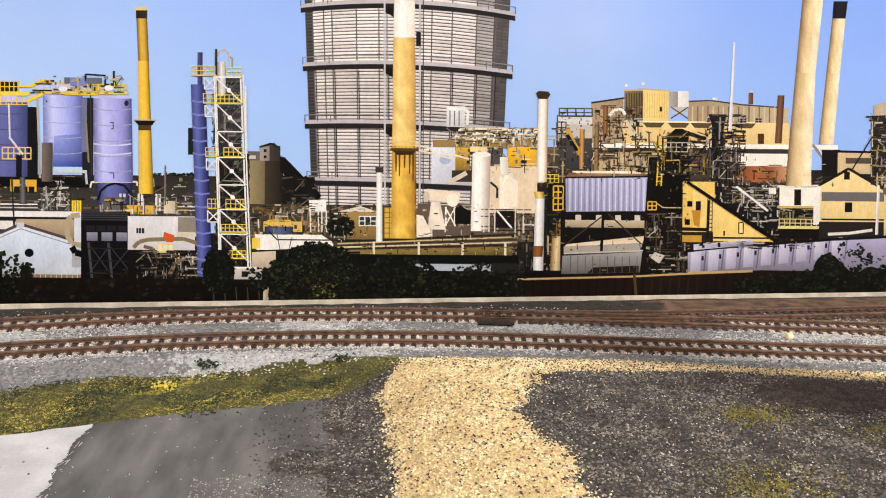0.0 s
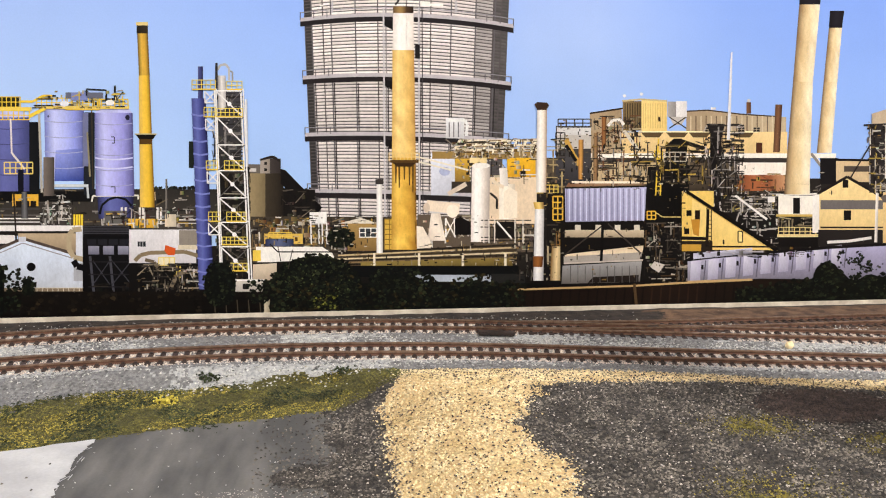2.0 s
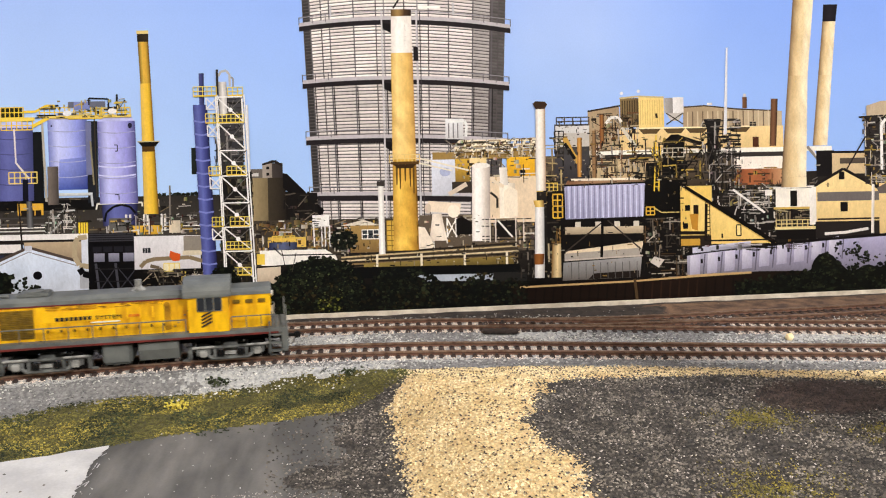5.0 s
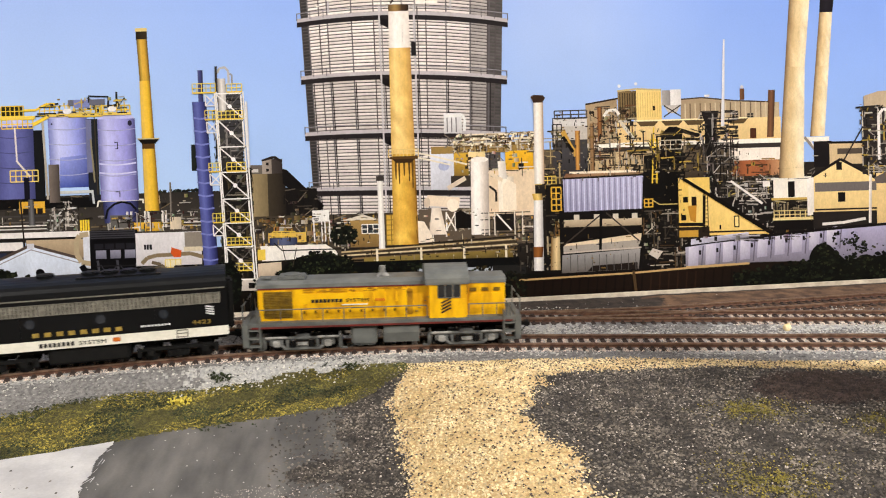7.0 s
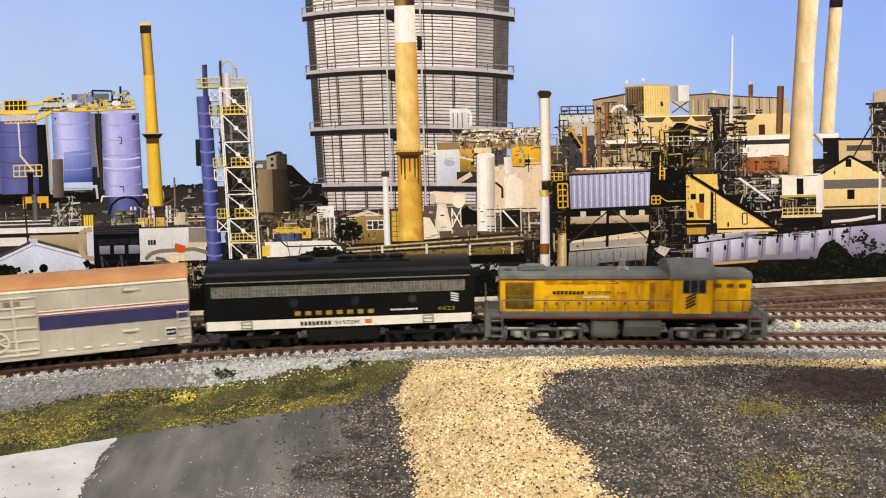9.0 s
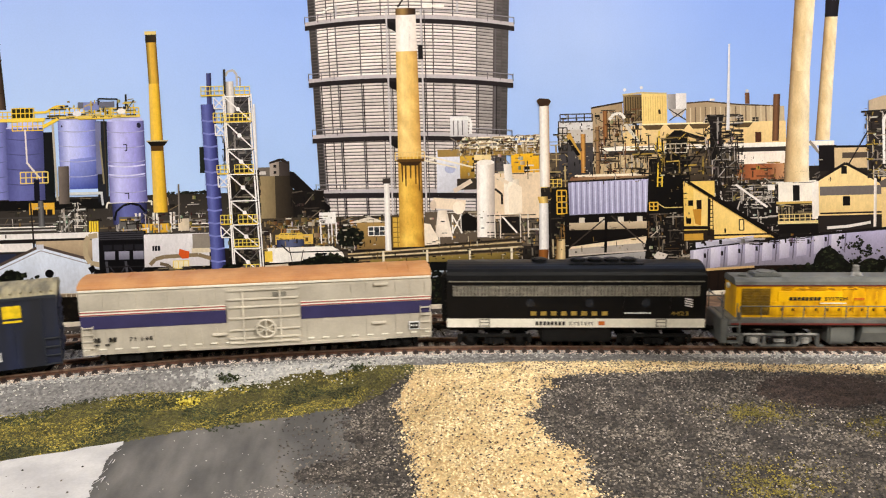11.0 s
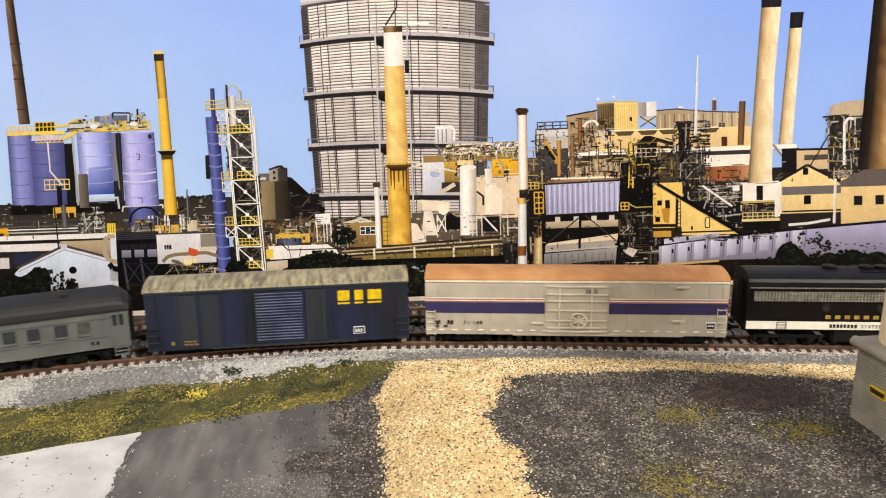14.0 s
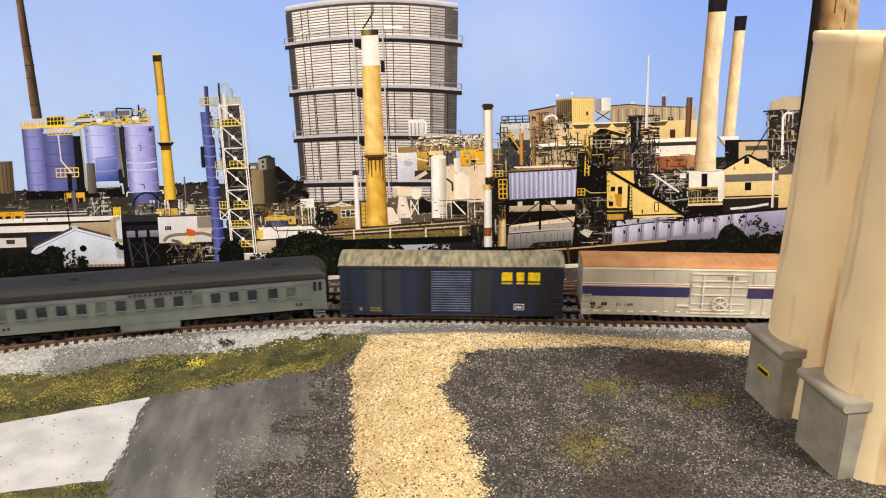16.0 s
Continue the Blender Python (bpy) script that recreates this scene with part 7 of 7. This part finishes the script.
    p.path([(1002, 252), (1014, 278), (1026, 296)], 9, (196, 152, 70))
    p.path([(1002, 262), (1020, 290)], 6, (36, 30, 28))
    p.tube((1024, 1033, 252), (1024, 1032, 322), [(176, 120, 60), (206, 152, 80), (120, 80, 44)])
    p.clutter(940, 250, 1000, 400, [DARK, (90, 80, 72), (206, 180, 120), (150, 130, 100), BLK], 110, 62, 8, 0.75)
    p.rect(940, 250, 950, 340, (196, 176, 150))
    p.fence(935, 332, 988, 346, (222, 190, 90), 7, 1.6)
    p.rect(968, 346, 1000, 500, (44, 38, 36))
    p.fence(979, 352, 996, 394, (216, 170, 60), 2, 2.4, 4)
    p.clutter(966, 396, 1002, 500, [BLK, (120, 90, 50), (200, 180, 140), (70, 60, 52), (170, 120, 50)], 70, 63, 8)
    p.tube((977, 996, 440), (974, 994, 500), [(150, 110, 60), (226, 200, 150), (150, 120, 80)])
    p.done("grey bunker with rusty chutes")
    p = Ink("printed_corrugated_shed")
    p.rect(992, 394, 1145, 505, (38, 32, 30))
    p.poly([(1006, 328), (1112, 324), (1140, 330), (1146, 336), (1000, 338)], (150, 104, 76), (196, 160, 120), (140, 100, 80), (60, 50, 50))
    p.rect(1012, 325, 1132, 329, (236, 222, 200))
    p.poly([(1000, 338), (1146, 335), (1145, 394), (1001, 397)], (176, 174, 206), (182, 180, 212), (160, 158, 188), (152, 150, 182))
    for i in range(29):
        u = 1003 + i * 5
        p.bar(u, 338, u, 395, 2.0, (204, 204, 228) if i % 2 else (142, 140, 172))
    p.bar(999, 337, 1147, 334, 3, (40, 34, 40))
    p.rect(1000, 411, 1140, 424, (196, 178, 150), (170, 150, 124))
    for u in (1018, 1054, 1088, 1122):
        p.rect(u, 402, u + 10, 411, (206, 196, 180))
    p.poly([(1000, 454), (1140, 438), (1136, 452), (1000, 458)], (226, 206, 176), (214, 192, 160))
    p.poly([(998, 458), (1136, 450), (1134, 466), (998, 470)], (166, 156, 146))
    p.poly([(996, 474), (1136, 466), (1132, 502), (994, 506)], (150, 148, 148), (160, 156, 154), (120, 110, 104), (126, 118, 112))
    p.poly([(1050, 494), (1130, 490), (1130, 502), (1040, 504)], (60, 46, 40))
    for u in range(1010, 1130, 13):
        p.bar(u, 474, u, 503, 1.2, (110, 104, 102))
    p.bar(1000, 455, 1068, 402, 2.6, (90, 78, 70))
    p.bar(1076, 400, 1134, 452, 2.6, (90, 78, 70))
    p.bar(1067, 396, 1064, 470, 5, (26, 22, 22))
    p.bar(998, 470, 1220, 460, 2.6, (190, 176, 164))
    p.done("lavender corrugated loading shed")
    p = Ink("printed_black_tower")
    p.poly([(1146, 300), (1220, 296), (1216, 460), (1216, 500), (1136, 504), (1140, 400)], (40, 34, 32), (30, 26, 24))
    p.poly([(1178, 262), (1192, 250), (1206, 250), (1216, 262), (1214, 300), (1176, 300)], (34, 28, 26))
    p.rect(1182, 300, 1206, 400, (26, 22, 20))
    p.path([(1204, 254), (1240, 266)], 7, (50, 42, 38))
    p.disc(1242, 266, 5, 4, (54, 44, 38), 10)
    p.fence(1174, 274, 1214, 290, (190, 180, 160), 4, 1.6)
    p.fence(1158, 272, 1172, 286, (230, 196, 60), 3, 2)
    p.bar(1165, 250, 1160, 350, 2.4, (220, 184, 60))
    p.bar(1171, 280, 1168, 350, 2.4, (220, 184, 60))
    for v in range(286, 350, 8):
        p.bar(1162, v, 1170, v, 1.6, (220, 184, 60))
    p.fence(1145, 378, 1160, 392, (214, 170, 60), 2, 2)
    p.path([(1160, 380), (1172, 388), (1204, 388)], 1.8, (206, 180, 110))
    p.clutter(1110, 255, 1250, 330, [DARK, BLK, (120, 100, 60), (206, 170, 60), (150, 130, 100), (60, 50, 44)], 150, 64, 8, 0.85)
    p.clutter(1140, 395, 1220, 505, [BLK, (40, 34, 30), (150, 140, 126), (90, 80, 70), (206, 196, 180), (110, 76, 40)], 150, 65, 8, 0.7)
    p.poly([(1176, 472), (1158, 466), (1150, 476), (1166, 486)], (196, 186, 176))
    p.done("sooty black process tower with yellow ladder")
    p = Ink("printed_frame_tower")
    p.rect(1304, 292, 1390, 318, (240, 228, 216))
    p.tube((1304, 1390, 314), (1304, 1390, 342), [(150, 84, 56), (190, 112, 70), (176, 104, 66), (200, 150, 110)])
    p.clutter(1304, 312, 1390, 342, [(176, 110, 66), (214, 160, 60), (150, 84, 50)], 40, 66, 8)
    p.rect(1256, 226, 1276, 420, (40, 34, 34))
    p.poly([(1250, 224), (1282, 224), (1276, 250), (1258, 250)], (52, 46, 46))
    p.truss(1256, 250, 1276, 300, (90, 82, 80), 2)
    p.truss(1256, 300, 1276, 350, (90, 82, 80), 2)
    p.path([(1262, 260), (1200, 330)], 2.4, (40, 34, 32))
    p.path([(1274, 260), (1288, 320), (1290, 400)], 2.4, (44, 38, 36))
    p.clutter(1244, 224, 1316, 350, [DARK, BLK, (120, 112, 110), (80, 70, 66), PALE, (60, 52, 50)], 210, 67, 8, 0.85)
    p.clutter(1252, 340, 1390, 425, [DARK, BLK, WHITE, PALE, (120, 110, 104), (206, 180, 90), (70, 60, 56)], 300, 68, 9, 0.75)
    p.poly([(1262, 380), (1376, 446), (1376, 380)], (44, 38, 38))
    p.clutter(1300, 350, 1390, 440, [DARK, BLK, WHITE, PALE, (150, 140, 132)], 130, 69, 8, 0.8)
    p.bar(1206, 336, 1374, 446, 7, (26, 22, 22))
    p.bar(1300, 350, 1356, 392, 4, (226, 220, 216))
    p.rect(1357, 352, 1370, 362, (232, 226, 220))
    p.done("black frame tower and pipe jungle")
    p = Ink("printed_conveyor_building")
    p.rect(1206, 342, 1262, 440, (228, 192, 104), (220, 182, 92))
    p.poly([(1224, 356), (1370, 446), (1254, 446), (1224, 446)], (238, 206, 128), (232, 198, 118), (232, 196, 112), (226, 188, 102))
    for u, v in ((1214, 376), (1210, 408)):
        p.rect(u, v, u + 9, v + 10, (36, 28, 24))
    p.rect(1229, 376, 1238, 393, (60, 42, 30))
    p.poly([(1222, 392), (1238, 392), (1236, 422), (1226, 418)], (196, 138, 50))
    p.bar(1204, 425, 1252, 426, 6, (50, 38, 30))
    p.rect(1204, 430, 1260, 450, (70, 56, 44))
    p.rect(1206, 436, 1240, 448, (196, 150, 60))
    p.bar(1206, 338, 1372, 446, 6, (30, 24, 24))
    p.bar(1212, 346, 1370, 450, 1.6, (200, 160, 80))
    p.bar(1252, 374, 1250, 440, 5, (40, 32, 30))
    p.fence(1250, 372, 1258, 436, (70, 52, 36), 1, 1.6, 9)
    p.fence(1305, 413, 1313, 432, (60, 44, 34), 1, 2, 1)
    p.rect(1306, 414, 1312, 431, (240, 214, 140))
    p.rect(1278, 428, 1281, 436, BLK)
    p.bar(1250, 440, 1372, 440, 3, (60, 46, 36))
    p.done("yellow building under a sloping conveyor")
    p = Ink("printed_boiler_house")
    p.rect(1376, 398, 1472, 440, (38, 32, 32))
    p.rect(1376, 350, 1440, 386, (236, 228, 216))
    p.rect(1402, 354, 1414, 382, (44, 38, 36))
    p.bar(1372, 349, 1444, 347, 3, (226, 220, 210))
    p.rect(1372, 383, 1442, 387, (200, 168, 90))
    p.clutter(1374, 388, 1440, 420, [DARK, BLK, (206, 190, 150), (150, 130, 100)], 70, 70, 7, 0.7)
    p.rect(1374, 418, 1470, 423, (226, 206, 150))
    p.fence(1376, 406, 1470, 420, (214, 192, 130), 10, 1.6)
    p.poly([(1436, 350), (1456, 346), (1456, 386), (1468, 412), (1436, 416)], (238, 232, 226), (226, 218, 210), (206, 198, 190))
    p.path([(1434, 276), (1474, 326)], 5, (150, 140, 132))
    p.path([(1440, 276), (1468, 320)], 2, (226, 220, 214))
    p.rect(1450, 284, 1482, 330, (46, 40, 44))
    p.rect(1478, 286, 1556, 326, (206, 180, 140))
    p.rect(1492, 298, 1540, 308, (110, 96, 86))
    p.bar(1476, 287, 1700, 290, 4, (44, 36, 40))
    p.poly([(1448, 345), (1497, 319), (1560, 350), (1562, 440), (1448, 440)], (234, 206, 146), (240, 212, 152), (226, 196, 136), (214, 184, 124), (206, 176, 118))
    p.path([(1446, 346), (1497, 317), (1566, 356)], 5, (56, 46, 46))
    p.poly([(1450, 358), (1562, 358), (1562, 374), (1450, 374)], (126, 118, 116))
    p.rect(1489, 322, 1499, 336, (46, 40, 40))
    p.rect(1491, 376, 1504, 393, (40, 34, 36))
    p.bar(1450, 406, 1562, 406, 3, (60, 48, 44))
    p.path([(1460, 432), (1500, 428), (1540, 424), (1548, 414)], 5, (226, 220, 214))
    p.rect(1446, 410, 1562, 440, (64, 56, 54))
    p.path([(1462, 432), (1500, 430), (1540, 424)], 5, (214, 208, 204))
    p.tube((1548, 1553, 330), (1545, 1550, 432), [(236, 228, 220), (190, 182, 176)])
    p.poly([(1540, 206), (1566, 198), (1700, 192), (1700, 340), (1540, 340)], (176, 158, 136), (186, 166, 140), (166, 150, 130))
    p.rect(1536, 226, 1600, 345, (70, 62, 62))
    p.clutter(1534, 222, 1610, 346, [DARK, BLK, PALE, (150, 140, 130), (226, 190, 70), WHITE], 150, 71, 8, 0.8)
    p.bar(1526, 226, 1570, 224, 3, (60, 54, 56))
    p.path([(1566, 320), (1566, 240), (1574, 230), (1584, 232)], 5, (226, 222, 220))
    p.path([(1502, 320), (1538, 260)], 2.4, (70, 60, 60))
    p.rect(1560, 344, 1700, 440, (226, 196, 140), (206, 176, 122))
    p.poly([(1556, 352), (1620, 322), (1700, 350), (1700, 362), (1560, 362)], (120, 108, 104))
    for u in (1584, 1624, 1664):
        p.rect(u, 380, u + 16, 398, (56, 48, 48))
    p.done("cream gabled boiler houses")


def foreground_print():
    p = Ink("printed_retaining_wall")
    p.poly([(1216, 466), (1334, 452), (1462, 440), (1700, 424), (1700, 520), (1216, 506)], (176, 172, 192), (170, 166, 196), (186, 180, 214), (176, 170, 206), (110, 104, 120), (130, 124, 130))
    for i in range(9):
        u = 1222 + i * 31
        v = 466 - i * 3.4
        p.poly([(u, v), (u + 18, v - 2), (u + 16, v + 34), (u - 2, v + 36)], (212, 208, 222), (196, 190, 214), (156, 150, 172), (160, 154, 176))
        p.bar(u + 26, v - 2, u + 22, v + 38, 2.2, (120, 114, 132))
        p.rect(u + 18, v + 6, u + 22, v + 14, (50, 44, 50))
    p.path([(1216, 462), (1335, 452), (1470, 441), (1700, 428)], 5, (40, 34, 36))
    p.poly([(1226, 452), (1330, 442), (1330, 452), (1226, 462)], (196, 194, 212), (206, 204, 226), (120, 114, 124))
    p.clutter(1228, 446, 1440, 458, [BLK, (60, 52, 54), (190, 186, 200)], 40, 81, 10)
    p.poly([(1216, 500), (1216, 506), (1330, 500), (1330, 496)], (190, 160, 110))
    p.done("lavender concrete retaining wall")
    p = Ink("printed_wharf")
    p.rect(-420, 520, 500, 600, (40, 32, 26), (26, 20, 18))
    p.leaves(-420, 524, 500, 566, [(44, 36, 28), (30, 24, 20), (66, 54, 38), (54, 44, 36)], 260, 82, 9)
    p.rect(360, 530, 480, 600, (30, 24, 20))
    for u in range(382, 470, 20):
        p.bar(u, 534, u + 2, 560, 2, (96, 84, 68))
    p.side(470, 533, 482, 562, (200, 186, 160), (150, 136, 112))
    p.rect(480, 505, 960, 600, (28, 30, 26))
    p.poly([(905, 514), (1220, 502), (1345, 496), (1720, 500), (1720, 600), (905, 600)], (52, 34, 26), (60, 40, 30), (56, 40, 30), (40, 30, 24), (18, 14, 12))
    p.path([(910, 516), (1120, 509), (1220, 503), (1330, 498)], 3.4, (190, 156, 106))
    for i in range(26):
        u = 930 + i * 16
        p.bar(u, 518 - (u - 910) * 0.03, u - 3, 545, 3, (76, 50, 36) if 13 < i < 20 else (40, 28, 22))
    p.bar(1122, 505, 1126, 545, 5, (110, 84, 56))
    p.done("dark quay wall with rusty piles")
    p = Ink("printed_bushes")
    def mound(cu, cv, ru, rv):
        return lambda u, v: ((u - cu) / ru) ** 2 + ((v - cv) / rv) ** 2 < 1
    for cu, cv, ru, rv in ((562, 512, 82, 56), (392, 508, 28, 40), (708, 512, 50, 24), (54, 512, 10, 15), (1462, 500, 26, 34)):
        p.disc(cu, cv, ru, rv, (26, 30, 24), 18)
    hedge = [(u, 485 - 14 * math.sin(u * 0.022 + 1.2) + 5 * math.sin(u * 0.11)) for u in range(-420, 24, 12)]
    for (a, b), (c, d) in zip(hedge, hedge[1:]):
        p.poly([(a, b), (c, d), (c, 560), (a, 560)], (30, 34, 26), (30, 34, 26), (22, 22, 20), (22, 22, 20))
    hedge = [(u, 501 - 34 * math.exp(-((u - 1462) / 24) ** 2) - 14 * math.exp(-((u - 1580) / 70) ** 2) + 4 * math.sin(u * 0.13)) for u in range(1440, 1722, 10)]
    for (a, b), (c, d) in zip(hedge, hedge[1:]):
        p.poly([(a, b), (c, d), (c, 560), (a, 560)], (32, 36, 26), (32, 36, 26), (22, 22, 20), (22, 22, 20))
    p.poly([(1300, 520), (1440, 500), (1440, 560), (1300, 560)], (28, 30, 24))
    p.leaves(470, 440, 640, 560, GREENS, 620, 91, 7, mound(562, 512, 84, 58))
    p.leaves(480, 490, 930, 562, GREENS + [(44, 40, 28), (70, 60, 36)], 1000, 92, 7, lambda u, v: v > 496 + 8 * math.sin(u * 0.05) + 6 * math.sin(u * 0.13))
    p.leaves(655, 475, 770, 520, GREENS, 150, 93, 6, mound(710, 500, 56, 26))
    p.leaves(500, 455, 620, 530, [(96, 104, 64), (76, 86, 54)], 60, 94, 3, mound(562, 500, 70, 44))
    p.leaves(555, 525, 600, 552, [(120, 120, 50), (96, 100, 44)], 30, 95, 4)
    p.leaves(360, 462, 420, 545, GREENS, 150, 96, 6, mound(392, 505, 30, 42))
    p.leaves(440, 500, 480, 540, GREENS, 60, 97, 6)
    p.leaves(-420, 455, 40, 560, GREENS, 720, 98, 8, lambda u, v: v > 484 - 14 * math.sin(u * 0.022 + 1.2) + 5 * math.sin(u * 0.11) + (14 if u > 20 else 0))
    p.leaves(40, 494, 68, 534, GREENS, 70, 99, 6, mound(54, 510, 13, 18))
    p.leaves(1400, 450, 1720, 556, GREENS, 560, 100, 8, lambda u, v: v > 497 - 34 * math.exp(-((u - 1462) / 24) ** 2) - 12 * math.exp(-((u - 1560) / 50) ** 2))
    p.leaves(1300, 490, 1480, 556, GREENS, 330, 101, 7, lambda u, v: v > 512 - (u - 1300) * 0.13)
    p.leaves(1480, 448, 1540, 500, GREENS, 170, 102, 5, lambda u, v: noise.noise((u * 0.07, v * 0.07, 4.0)) > 0.02)
    p.leaves(1470, 470, 1640, 540, [(70, 70, 46), (56, 62, 40)], 60, 103, 4)
    p.path([(500, 470), (494, 440)], 1.4, (90, 80, 70))
    p.path([(512, 480), (520, 446)], 1.4, (90, 80, 70))
    p.done("dark green bushes along the quay")


def grit_over(name, boxes, seed):
    p = Ink(name)
    for i, (u0, v0, u1, v1, n) in enumerate(boxes):
        p.grit(u0, v0, u1, v1, n, seed + i)
    p.done()


print_sky()
right_works()
grit_over("printed_machinery", ((985, 215, 1110, 335, 170), (1110, 250, 1320, 345, 110), (1140, 300, 1215, 505, 90), (1290, 300, 1470, 345, 40), (1000, 400, 1140, 505, 40), (1530, 220, 1610, 345, 100), (940, 330, 1000, 500, 50)), 200)
gasholder()
left_yard()
silos()
middle()
grit_over("printed_machinery", ((440, 385, 670, 440, 170), (740, 384, 950, 450, 50), (800, 250, 950, 300, 60), (600, 436, 915, 472, 150), (-140, 342, 345, 405, 70), (245, 476, 360, 530, 90)), 300)
chimneys()
tower()
foreground_print()


# ---- the train's run ----
# how far the leading end of the booster has come along the track, by time
RUN = [(0.0, -0.5178), (3.0, -0.3062), (3.5, -0.2710), (4.0, -0.2352), (6.5, -0.0578), (7.0, -0.0230), (7.5, 0.0121), (8.0, 0.0470), (8.5, 0.0841),
       (9.0, 0.1190), (11.5, 0.2959), (12.0, 0.3328), (12.5, 0.3675), (13.0, 0.4021), (13.5, 0.4373), (14.0, 0.4726), (14.5, 0.5075), (15.0, 0.5426), (15.5, 0.5797), (16.0, 0.6146)]


def travelled(t):
    k = max(i for i in range(len(RUN) - 1) if RUN[i][0] <= t)
    (a, p), (b, q) = RUN[k], RUN[k + 1]
    return p + (q - p) * (t - a) / (b - a)


def ride(thing, lag, reach):
    """Carry a vehicle whose middle is lag behind the booster's front, on trucks reach ahead and behind."""
    rows = []
    for i in range(33):
        t = i * 0.5
        s = travelled(t) + lag
        a, b = Vector(line(s - reach)[:2]), Vector(line(s + reach)[:2])
        d = b - a
        rows.append((t, pose((a.x + b.x) / 2, (a.y + b.y) / 2, RAIL_Z, 0, 0, math.degrees(math.atan2(d.y, d.x)))))
    walk(thing, rows)


def motions():
    ride(road_switcher(), 0.0928, 0.047)
    ride(booster_unit(), -0.0787, 0.048)
    ride(express_boxcar(), -0.2682, 0.0745)
    ride(blue_boxcar(), -0.4680, 0.0633)
    ride(passenger_coach(), -0.6912, 0.090)


motions()
